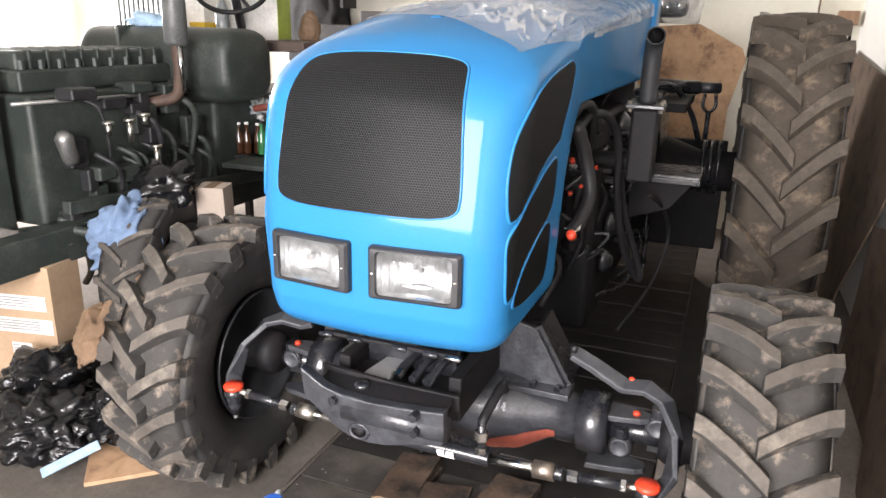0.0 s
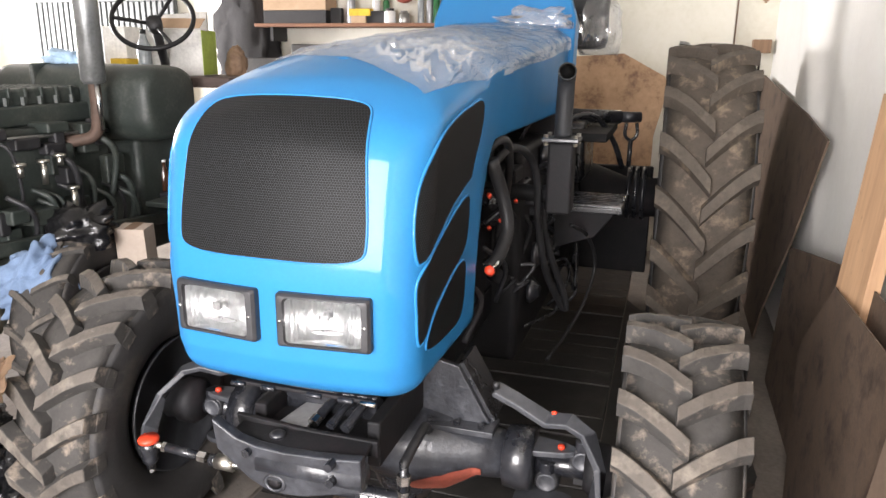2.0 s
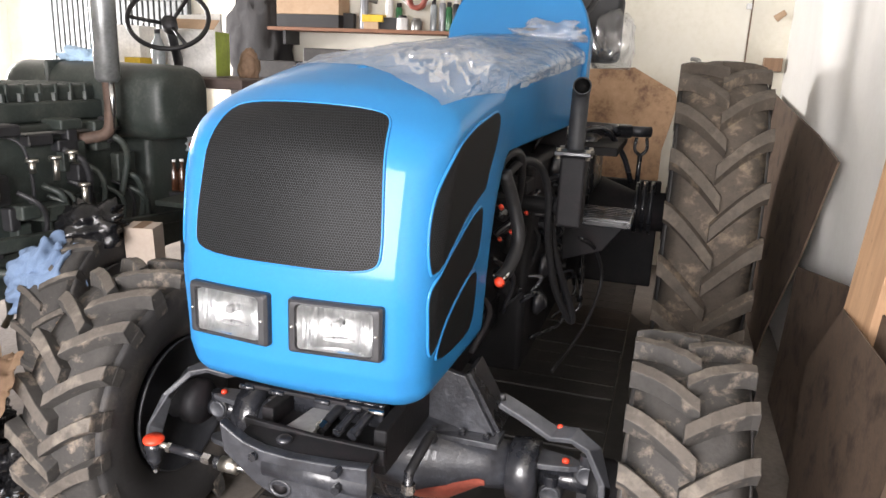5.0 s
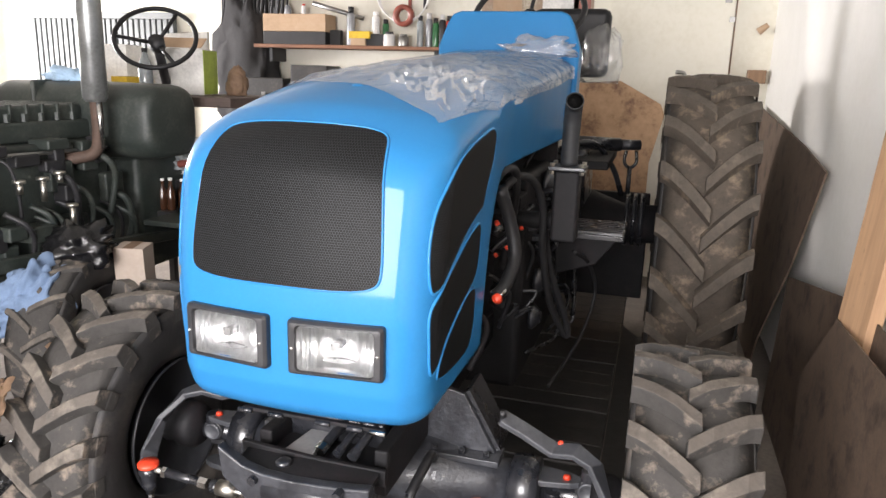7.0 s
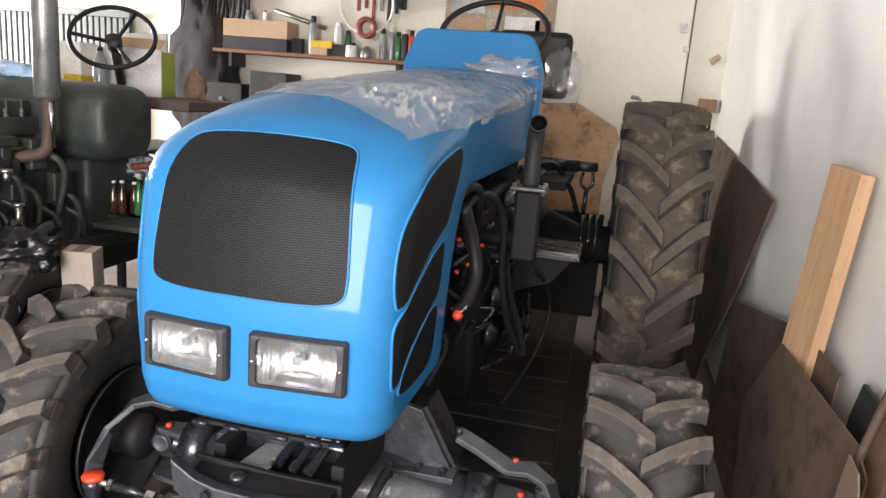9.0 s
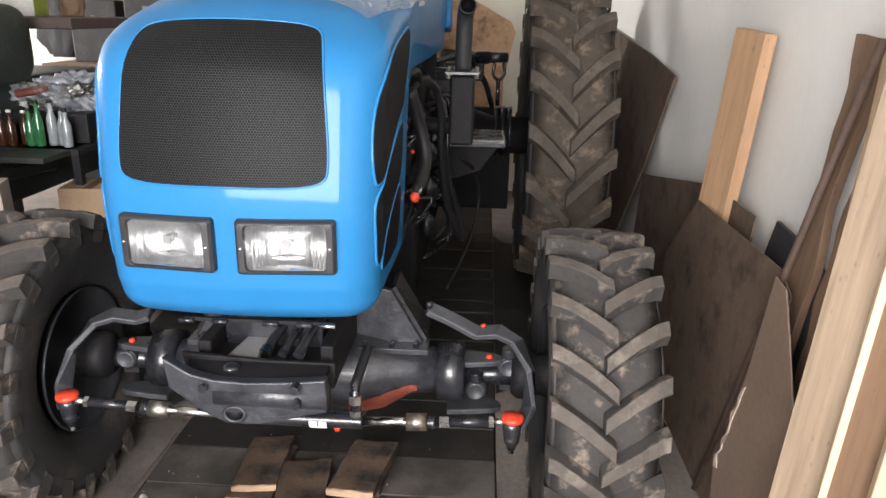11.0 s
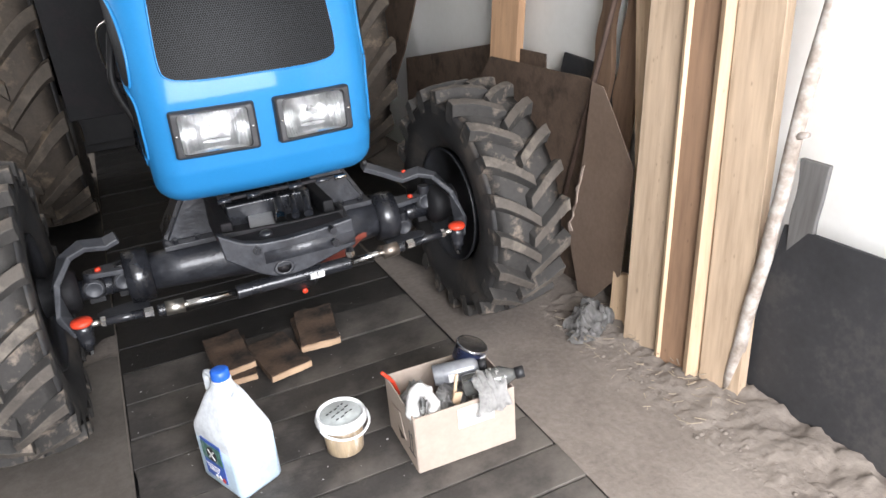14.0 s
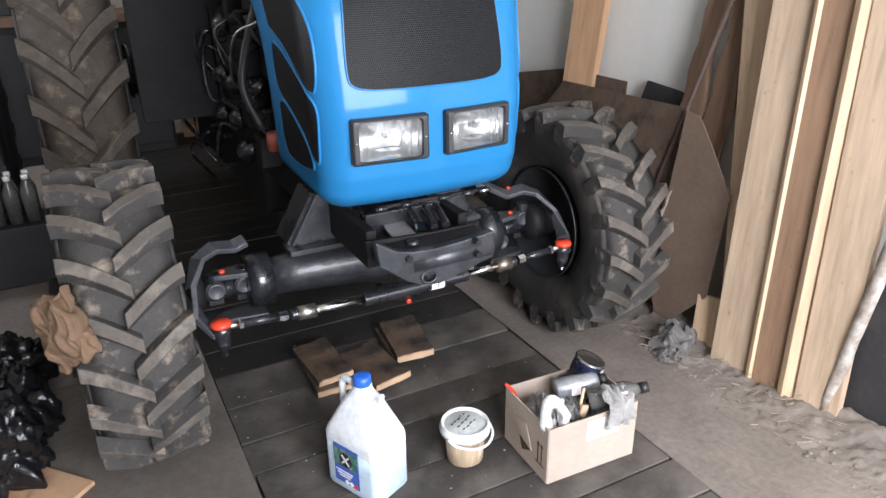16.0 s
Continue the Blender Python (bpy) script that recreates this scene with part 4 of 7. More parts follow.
cyl = part("steering_cylinder", rod(TR(-0.17), TR(0.21), 0.022, None, 24), BLACK, tractor, "black hydraulic steering cylinder with a white label", bevel=0.003)
part("piston_rod", rod(TR(-0.36), TR(-0.17), 0.0125), STEEL, cyl, "bright steel piston rod")
part("piston_rod", rod(TR(0.21), TR(0.36), 0.0125), STEEL, cyl, "bright steel piston rod")
part("collar", rod(TR(-0.385), TR(-0.33), 0.022), ZINC, cyl, "grey metal collar")
part("collar", rod(TR(0.33), TR(0.385), 0.024), BRONZE, cyl, "worn bronze collar")
part("label", lathe([(0.0222, 0.066), (0.0226, 0.067), (0.0226, 0.113), (0.0222, 0.114)], 24, Matrix.Translation(TR(0.09) - Vector((0.09, 0, 0))), 'X'), PAPER, cyl, "white paper label")
bar = bmesh.new()
add_box(bar, (0.004, 0.001, 0.016), TR(0.09) + Vector((0.0, -0.0232, 0.002)))
part("label_mark", bar, BLACK_DULL, cyl, smooth=False)
for sx in (-1, 1):
    a, b = TR(sx * 0.385), TR(sx * 0.6)
    part("tie_rod_tube", rod(a.lerp(b, 0.28), a.lerp(b, 0.78), 0.013), BLACK, cyl, "black tie rod tube")
    part("lock_nut", rod(a.lerp(b, 0.16), a.lerp(b, 0.28), 0.0165, None, 6), STEEL, cyl, smooth=False)
    part("lock_nut", rod(a.lerp(b, 0.78), a.lerp(b, 0.84), 0.0165, None, 6), STEEL, cyl, smooth=False)
    part("boot", lathe([(0.018, 0), (0.02, 0.006), (0.015, 0.012), (0.019, 0.018), (0.014, 0.024)], 16, Matrix.Translation(a) @ Matrix.Diagonal((sx, 1, 1, 1)), 'X'), BLACK, cyl)
    part("rod_end", rod(a.lerp(b, 0.84), b, 0.009), ZINC, cyl)

# pivot brackets above the axle
for sx in (-1, 1):
    tr = [(0.1, 0.8), (0.245, 0.77), (0.34, 0.605), (0.14, 0.605)]
    pb = part("pivot_bracket", plate([(sx * x, z) for x, z in tr], 0.02, pose(0.015, 0.235, 0)), GREYMETAL, tractor, "dark grey welded pivot bracket", smooth=False, bevel=0.004)
    part("bracket_side", box((0.018, 0.13, 0.19), (0, 0, 0), pose(0.015 + sx * 0.295, 0.305, 0.69, 0, sx * -30, 0)), BLACK, pb, smooth=False)
    part("bracket_foot", box((0.225, 0.09, 0.018), (0.015 + sx * 0.245, 0.225, 0.597)), GREYMETAL, pb, smooth=False, bevel=0.003)
    for bx in (0.17, 0.25, 0.32):
        bolt((0.015 + sx * bx, 0.2, 0.606), (0.015 + sx * bx, 0.2, 0.618), 0.01, pb)

# front beam of the frame below the hood's nose
beam = bmesh.new()
BO = [(-0.215, 0.768), (-0.19, 0.752), (-0.15, 0.728), (-0.1, 0.716), (-0.03, 0.712), (0.05, 0.716), (0.12, 0.722), (0.168, 0.728), (0.168, 0.642), (0.12, 0.632), (0.06, 0.615), (0.02, 0.605), (-0.03, 0.6), (-0.08, 0.606), (-0.12, 0.625), (-0.16, 0.655), (-0.205, 0.69)]
add_plate(beam, BO, 0.03, pose(0, -0.225, 0))
front_beam = part("front_beam", beam, GREYMETAL, tractor, "dark grey cast front beam with bolts", smooth=False, bevel=0.005)
for bx, bz in ((-0.118, 0.7), (0.1, 0.712), (0.102, 0.672)):
    bolt((bx, -0.238, bz), (bx, -0.266 if bx > 0 else -0.254, bz), 0.011, front_beam)
eye = part("tow_eye", lathe([(0.024, -0.002), (0.026, 0.003), (0.02, 0.005), (0.017, 0.002), (0.017, -0.004)], 24, pose(-0.052, -0.2395, 0.628, 84) @ Matrix.Diagonal((1.15, 0.85, 1, 1))), GREYMETAL, front_beam)
part("eye_bore", lathe([(0.018, 0.001), (0.0, 0.0012)], 24, pose(-0.052, -0.2395, 0.628, 84) @ Matrix.Diagonal((1.15, 0.85, 1, 1))), BAY, eye, "dark hole of the towing eye")
part("beam_shelf", box((0.35, 0.08, 0.012), (0, 0, 0), pose(-0.018, -0.178, 0.708, 6)), BAY, front_beam, smooth=False, bevel=0.003)
part("beam_back", plate([(-0.21, 0.735), (-0.15, 0.73), (0.0, 0.722), (0.17, 0.722), (0.17, 0.68), (-0.2, 0.68)], 0.014, pose(0, -0.138, 0)), BAY, front_beam, smooth=False, bevel=0.003)
swell = rod((-0.1, -0.214, 0.67), (0.167, -0.214, 0.67), 0.032, None, 24)
part("beam_swell", swell, GREYMETAL, front_beam)
part("beam_boss", lathe([(0.018, 0), (0.02, 0.006), (0.014, 0.012), (0.006, 0.012)], 18, pose(-0.075, -0.178, 0.713)), BLACK, front_beam)
# longitudinal frame rails and crossmembers
for sx in (-1, 1):
    part("frame_rail", box((0.035, 1.48, 0.12), (-0.015 + sx * 0.155, 0.64, 0.685)), BAY, tractor, smooth=False, bevel=0.006)
part("cross_member", box((0.26, 0.05, 0.07), (-0.02, 0.02, 0.725)), BLACK, tractor, smooth=False, bevel=0.006)
part("drain_bolt", rod((-0.15, 0.1, 0.682), (-0.149, 0.08, 0.682), 0.016), PAPER, tractor, "pale plastic plug")
# support post with fitting beside the beam, hydraulic union below
post = part("valve_post", rod((0.2, -0.05, 0.52), (0.2, -0.05, 0.62), 0.012), BLACK, tractor, "small black hydraulic fitting with bright union")
part("union", rod((0.2, -0.05, 0.56), (0.2, -0.05, 0.585), 0.018, None, 6), STEEL, post, smooth=False)
part("union", rod((0.2, -0.05, 0.522), (0.2, -0.05, 0.54), 0.016, None, 6), STEEL, post, smooth=False)
part("hydraulic_hose", tube([(0.2, -0.05, 0.61), (0.203, -0.04, 0.622), (0.212, 0.02, 0.65), (0.212, 0.08, 0.652), (0.2, 0.14, 0.61)], 0.013, 12), RUBBER_CLEAN, post, "black rubber hydraulic hose")
# gearbox sump below the axle with orange cap
part("drop_housing", lathe([(0.02, 0.3), (0.07, 0.31), (0.1, 0.36), (0.12, 0.44), (0.12, 0.5)], 24, pose(0.09, 0.29, 0)), BLACK, tractor, "black axle housing")
part("drain_cap", lathe([(0.011, 0), (0.01, 0.007), (0.003, 0.009)], 14, pose(0.09, 0.225, 0.302, 90)), RED, tractor, "orange plastic plug")
# hinge under the hood's front edge
hinge = part("hood_hinge", box((0.36, 0.014, 0.01), (0.0, -0.175, 0.842)), BAY, tractor, "black hinge strip with one bright knuckle", smooth=False, bevel=0.003)
for hx in (-0.17, -0.09, 0.03, 0.11, 0.165):
    part("hinge_knuckle", rod((hx - 0.018, -0.185, 0.84), (hx + 0.018, -0.185, 0.84), 0.006), STEEL if hx > 0.15 else BLACK, hinge)
# pipes and a pale strip in the open bay under the nose
part("bay_strip", box((0.075, 0.17, 0.012), (0, 0, 0), pose(-0.06, -0.05, 0.71, 0, 0, -8)), BAYSTEEL, tractor, "grey steel strip under the nose", smooth=False, bevel=0.003)
for px, r in ((0.0, 0.016), (0.045, 0.012), (0.085, 0.014)):
    hp = part("hydraulic_pipe", tube([(px - 0.01, -0.1, 0.728), (px, -0.04, 0.745), (px + 0.015, 0.06, 0.75), (px + 0.03, 0.2, 0.745)], r * 0.8, 12), BLACK, tractor, "black hydraulic pipe")
    part("pipe_union", rod((px - 0.0135, -0.115, 0.723), (px - 0.009, -0.095, 0.73), r, None, 8), STEEL if px == 0 else BLACK, hp, smooth=False)
part("bay_floor", box((0.3, 0.3, 0.01), (-0.02, 0.0, 0.69)), BAY, tractor, "black plate under the nose", smooth=False)


# ---- engine bay and rear of the blue tractor ----
PIPEGREY = mat("dull_grey_pipe", (0.022, 0.023, 0.025), 0.55, 0.0, spec=0.25, scale=10, fine=70, bump=0.15)
BOREDARK = mat("dark_bore", (0.004, 0.004, 0.004), 0.95, scale=20, spec=0.05)
eng = part("engine_block", box((0.34, 0.75, 0.6), (-0.02, 0.78, 1.02)), BAY, tractor, "black-painted engine with hoses and red caps", smooth=False, bevel=0.02)
rnd = random.Random(5)
for k in range(46):
    sx = rnd.choice((-1, 1))
    y, z = rnd.uniform(0.42, 1.15), rnd.uniform(0.72, 1.32)
    x = -0.02 + sx * rnd.uniform(0.17, 0.24)
    if k % 3 == 0:
        part("engine_casting", box((rnd.uniform(0.05, 0.12), rnd.uniform(0.06, 0.16), rnd.uniform(0.05, 0.14)), (x, y, z)), rnd.choice((BLACK, BAY, BAY)), eng, smooth=False, bevel=0.008)
    elif k % 3 == 1:
        part("engine_fitting", rod((x, y, z), (x + sx * 0.06, y + rnd.uniform(-0.05, 0.05), z + rnd.uniform(-0.04, 0.04)), rnd.uniform(0.012, 0.03)), rnd.choice((BLACK, BLACK, BAY)), eng)
    else:
        p = Vector((x + sx * 0.04, y, z))
        q = p + Vector((sx * 0.02, rnd.uniform(-0.15, 0.15), rnd.uniform(-0.25, 0.25)))
        part("pipe", tube([p, (p + q) / 2 + Vector((sx * 0.05, 0.02, 0.03)), q], rnd.uniform(0.006, 0.011), 8), rnd.choice((BLACK, BAY)), eng)
for p, r in (((0.315, 0.345, 1.015), 0.014), ((0.27, 0.5, 1.2), 0.008), ((0.28, 0.62, 1.1), 0.007), ((0.3, 0.75, 1.14), 0.007), ((0.26, 0.55, 1.09), 0.007), ((-0.3, 0.55, 1.28), 0.008)):
    part("plug_cap", lathe([(r, 0), (r, r * 1.6), (r * 0.6, r * 2)], 14, Matrix.Translation(p) @ Matrix.Rotation(radians(60), 4, 'X')), RED, eng, "red plastic plug")
part("pump_canister", rod((-0.28, 0.44, 0.88), (-0.28, 0.44, 0.94), 0.035, None, 20), REDPRIMER, eng, "red filter canister")
part("radiator_hose", tube([(0.29, 0.42, 1.32), (0.315, 0.46, 1.22), (0.335, 0.46, 1.12), (0.325, 0.4, 1.05), (0.305, 0.36, 1.02)], 0.02, 12), RUBBER_CLEAN, eng, "thick black rubber hose")
part("hose_clamp", lathe([(0.023, -0.006), (0.024, 0.006)], 18, Matrix.Translation((0.31, 0.37, 1.035)) @ Matrix.Rotation(radians(35), 4, 'X')), STEEL, eng, "bright hose clamp")
part("hose", tube([(0.26, 0.55, 1.28), (0.3, 0.62, 1.33), (0.34, 0.72, 1.3), (0.36, 0.8, 1.2), (0.36, 0.85, 1.05), (0.38, 0.95, 0.85), (0.42, 1.1, 0.68), (0.44, 1.12, 0.66), (0.43, 1.08, 0.74), (0.38, 0.95, 0.95), (0.36, 0.86, 1.12)], 0.013, 12), RUBBER_CLEAN, eng, "long looping black hose")
part("cable", tube([(0.42, 1.3, 0.95), (0.47, 1.5, 0.86), (0.5, 1.62, 0.7), (0.47, 1.5, 0.55), (0.42, 1.3, 0.47), (0.38, 1.1, 0.44)], 0.008, 8), RUBBER_CLEAN, eng)
part("hose", tube([(0.24, 0.5, 1.3), (0.28, 0.52, 1.36), (0.3, 0.6, 1.34), (0.28, 0.7, 1.2), (0.24, 0.75, 1.0)], 0.013, 10), RUBBER_CLEAN, eng)
part("hose", tube([(-0.3, 0.45, 1.35), (-0.34, 0.5, 1.2), (-0.36, 0.5, 1.08), (-0.32, 0.46, 0.95)], 0.014, 10), RUBBER_CLEAN, eng)
part("wiring", tube([(-0.31, 0.42, 1.3), (-0.37, 0.5, 1.25), (-0.36, 0.65, 1.1), (-0.28, 0.8, 1.0)], 0.004, 8), ZINC, eng, "pale wiring")
# exhaust
PIPE = [(0.43, 0.84, 1.35), (0.43, 0.84, 1.42), (0.431, 0.838, 1.48), (0.433, 0.828, 1.52), (0.437, 0.806, 1.547), (0.442, 0.775, 1.56)]
ex = part("exhaust_pipe", tube(PIPE, 0.0285, 24), PIPEGREY, tractor, "dull grey exhaust pipe with a bent open tip")
tip = Vector(PIPE[-1])
tip_m = Matrix.Translation(tip) @ (smooth_path(PIPE)[-1] - smooth_path(PIPE)[-2]).to_track_quat("Z", "Y").to_matrix().to_4x4()
part("exhaust_rim", lathe([(0.0285, -0.004), (0.029, 0.003), (0.025, 0.003), (0.025, 0.001)], 28, tip_m), PIPEGREY, ex)
# flat black disc closing the tip, painted for the dark inside the pipe
part("exhaust_bore", lathe([(0.025, 0.002), (0.0, 0.0022)], 28, tip_m), BOREDARK, ex, "black disc painted for the dark open bore")
fl = part("exhaust_flange", box((0.12, 0.11, 0.014), (0.43, 0.83, 1.343)), GREYMETAL, ex, smooth=False, bevel=0.004)
for dx, dy in ((-0.048, -0.042), (0.048, -0.042), (-0.048, 0.042), (0.048, 0.042)):
    part("bolt", rod((0.43 + dx, 0.83 + dy, 1.325), (0.43 + dx, 0.83 + dy, 1.36), 0.008, None, 6), ZINC, fl, smooth=False)
part("manifold", box((0.085, 0.09, 0.24), (0.43, 0.84, 1.215)), BAY, ex, "black square exhaust body", smooth=False, bevel=0.012)
part("manifold_branch", tube([(0.43, 0.86, 1.16), (0.36, 0.88, 1.15), (0.15, 0.88, 1.15)], 0.03, 16), BAY, ex)
# gearbox, platform, rear axle
part("gearbox", box((0.46, 1.6, 0.85), (0.03, 1.85, 0.85)), BAY, tractor, "black gearbox housing", smooth=False, bevel=0.03)
plat = part("platform", box((0.3, 0.34, 0.025), (0.46, 1.62, 0.985)), BLACK, tractor, "ribbed dark step plate", smooth=False, bevel=0.004)
for k in range(8):
    part("tread_rib", box((0.28, 0.01, 0.008), (0.46, 1.48 + k * 0.04, 1.0)), BLACK, plat, smooth=False)
part("platform_bracket", plate([(0.33, 0.8), (0.5, 0.86), (0.58, 0.97), (0.32, 0.97)], 0.03, pose(0, 1.5, 0)), BAY, tractor, smooth=False, bevel=0.006)
rnd = random.Random(29)
for k in range(34):
    y, z = rnd.uniform(1.1, 2.3), rnd.uniform(0.5, 1.22)
    for sx in (-1, 1):
        x = 0.03 + sx * 0.24
        if k % 3 == 0:
            part("gearbox_casting", lathe([(0.001, 0.0), (0.05, 0.0), (0.055, 0.015), (0.04, 0.03), (0.02, 0.05), (0.001, 0.05)], 16, Matrix.Translation((x, y, z)) @ Matrix.Rotation(radians(sx * 90), 4, 'Y')), BLACK, tractor)
        elif k % 3 == 1:
            part("gearbox_pipe", tube([(x, y, z), (x + sx * 0.07, y + rnd.uniform(-0.05, 0.05), z + 0.02), (x + sx * 0.09, y + rnd.uniform(-0.2, 0.2), z - rnd.uniform(0.05, 0.25)), (x, y + rnd.uniform(-0.25, 0.25), z - 0.2)], rnd.uniform(0.005, 0.012), 8), BLACK, tractor)
        else:
            part("gearbox_bolt", rod((x - sx * 0.01, y, z), (x + sx * 0.025, y, z), rnd.uniform(0.01, 0.02), None, 6), BLACK, tractor, smooth=False)
part("rear_axle", lathe([(0.11, -0.72), (0.11, -0.5), (0.18, -0.3), (0.2, 0), (0.18, 0.3), (0.11, 0.5), (0.11, 0.72)], 28, pose(0.06, RWY, RR), 'X'), BAY, tractor, "black rear axle housing")
for sx in (-1, 1):
    for dx in (0.52, 0.56, 0.6):
        part("hub_ring", lathe([(0.1, -0.012), (0.15, -0.01), (0.15, 0.01), (0.1, 0.012)], 32, pose(0.06 + sx * dx, RWY, RR + 0.02), 'X'), BLACK, tractor)
lift = part("lift_cylinder", rod((0.28, 2.2, 1.32), (0.52, 2.32, 1.31), 0.035), BLACK, tractor, "black hydraulic valve with a forged shackle")
part("valve_end", rod((0.52, 2.32, 1.31), (0.62, 2.36, 1.31), 0.028), GREYMETAL, lift)
part("shackle", tube([(0.555, 2.33, 1.28), (0.55, 2.33, 1.22), (0.58, 2.34, 1.19), (0.61, 2.35, 1.22), (0.605, 2.35, 1.28)], 0.009, 8), BLACK, lift)
part("link", rod((0.58, 2.34, 1.19), (0.58, 2.34, 1.05), 0.012), BLACK, lift)
part("lift_housing", box((0.36, 0.5, 0.3), (0.2, 2.25, 1.15)), BLACK, tractor, smooth=False, bevel=0.03)
part("lever_pipe", tube([(0.25, 2.0, 1.3), (0.4, 2.1, 1.33), (0.5, 2.2, 1.2), (0.55, 2.3, 1.05)], 0.014, 8), BLACK, tractor)
# steering wheel and seat
sw = part("steering_wheel", tube([Matrix.Translation((0.085, 1.86, 1.93)) @ Matrix.Rotation(radians(40), 4, 'X') @ Vector((0.25 * math.cos(a), 0.25 * math.sin(a), 0)) for a in [2 * math.pi * k / 40 for k in range(40)]], 0.014, 10, True, 0), RUBBER_CLEAN, tractor, "black plastic steering wheel")
smx = Matrix.Translation((0.085, 1.86, 1.93)) @ Matrix.Rotation(radians(40), 4, 'X')
for a in (90, 210, 330):
    part("spoke", rod(smx @ Vector((0, 0, -0.02)), smx @ Vector((0.24 * math.cos(radians(a)), 0.24 * math.sin(radians(a)), 0)), 0.009), RUBBER_CLEAN, sw)
part("column", rod(smx @ Vector((0, 0, -0.35)), smx @ Vector((0, 0, 0)), 0.025), BLACK, sw)
seat = part("seat", box((0.42, 0.1, 0.36), (0.2, 2.55, 1.83), pose(0, 0, 0)), RUBBER_CLEAN, tractor, "black seat wrapped in clear film", smooth=False, bevel=0.04)
part("seat_cushion", box((0.3, 0.36, 0.1), (0.08, 2.35, 1.5)), RUBBER_CLEAN, seat, smooth=False, bevel=0.04)
part("cab_floor", box((0.9, 0.7, 0.04), (0.05, 2.15, 1.25)), BAY, tractor, "black cab floor plate", smooth=False, bevel=0.006)
part("bulkhead", box((0.5, 0.03, 0.75), (0.03, 1.68, 1.2)), BAY, tractor, "black bulkhead below the cowl", smooth=False, bevel=0.004)
# panel added to hide the lit back wall where only shade shows
part("bulkhead", box((0.36, 0.03, 0.8), (-0.4, 1.72, 1.15)), BAY, tractor, "black panel added for the dark beside the cab", smooth=False, bevel=0.004)
for sx in (-1, 1):
    part("lift_arm", rod((0.05 + sx * 0.22, 2.5, 0.6), (0.05 + sx * 0.35, 3.5, 0.55), 0.03, None, 12), BAY, tractor, "black lower lift arm")
# slab added to hide the lit board behind and keep this gap dark
part("rear_dark_slab", box((0.78, 0.06, 0.72), (0.31, 3.32, 0.56)), BAY, tractor, "black slab added to darken the gap behind the rear axle", smooth=False, bevel=0.01)
part("fuel_tank", box((0.24, 0.9, 0.3), (-0.02, 1.45, 1.45)), BAY, tractor, "black tank under the hood", smooth=False, bevel=0.03)


# ---- loose things on the floor ----
RAGGREY = mat("dirty_grey_rag", (0.27, 0.26, 0.25), 0.9, dark=(0.1, 0.1, 0.1), light=(0.42, 0.41, 0.4), scale=14, fine=60, bump=0.4)
ENDGRAIN = wood("pale_sawn_end", (0.5, 0.34, 0.22), (0.34, 0.21, 0.13), along=0)


def block(size, at, label, skew=0.0, pale=True):
    """A short board: stained faces and a paler sawn front end with chipped edges."""
    w, d, h = size
    bm = box((w, d - 0.004, h), (0, 0.002, h / 2))
    bmesh.ops.subdivide_edges(bm, edges=bm.edges, cuts=5, use_grid_fill=True)
    for v in bm.verts:
        v.co += Vector((noise.noise(v.co * 18 + at.translation), noise.noise(v.co * 21), noise.noise(v.co * 25) if v.co.z > 0.01 else 0)) * 0.005
        v.co.y += skew * v.co.x
    ob = part("wood_block", bm, BLOCKWOOD, smooth=False, at=at, bevel=0.002)
    if pale:
        end = box((w * 0.985, 0.006, h * 0.92), (0, -d / 2 + 0.001, h / 2))
        bmesh.ops.subdivide_edges(end, edges=end.edges, cuts=5, use_grid_fill=True)
        for v in end.verts:
            v.co += Vector((0, 0.006 * noise.noise(v.co * 45 + at.translation), 0.004 * noise.noise(v.co * 60)))
            v.co.y += skew * v.co.x
        part("sawn_end", end, ENDGRAIN, ob, "paler sawn board end", smooth=False)
    return tagged(ob, label, "wood block", "wooden blocks under the axle")


block((0.15, 0.31, 0.024), pose(-0.208, 0.37, 0.002, 0, 0, -2), "oil-stained board lying on the floor boards")
block((0.145, 0.285, 0.022), pose(-0.209, 0.395, 0.027, 0, 0, 3), "oil-stained board stacked on another board", 0.1)
block((0.165, 0.295, 0.024), pose(-0.044, 0.272, 0.024, -3, 3, 7), "brown board resting across the stacked boards", 0.18)
block((0.165, 0.24, 0.03), pose(0.14, 0.41, 0.002, 0, 0, -6), "dark oil-black board lying on the floor boards", 0.0, False)
block((0.155, 0.29, 0.028), pose(0.142, 0.382, 0.033, 0, 0, -9), "stained board with a pale splintered end, stacked", 0.12)


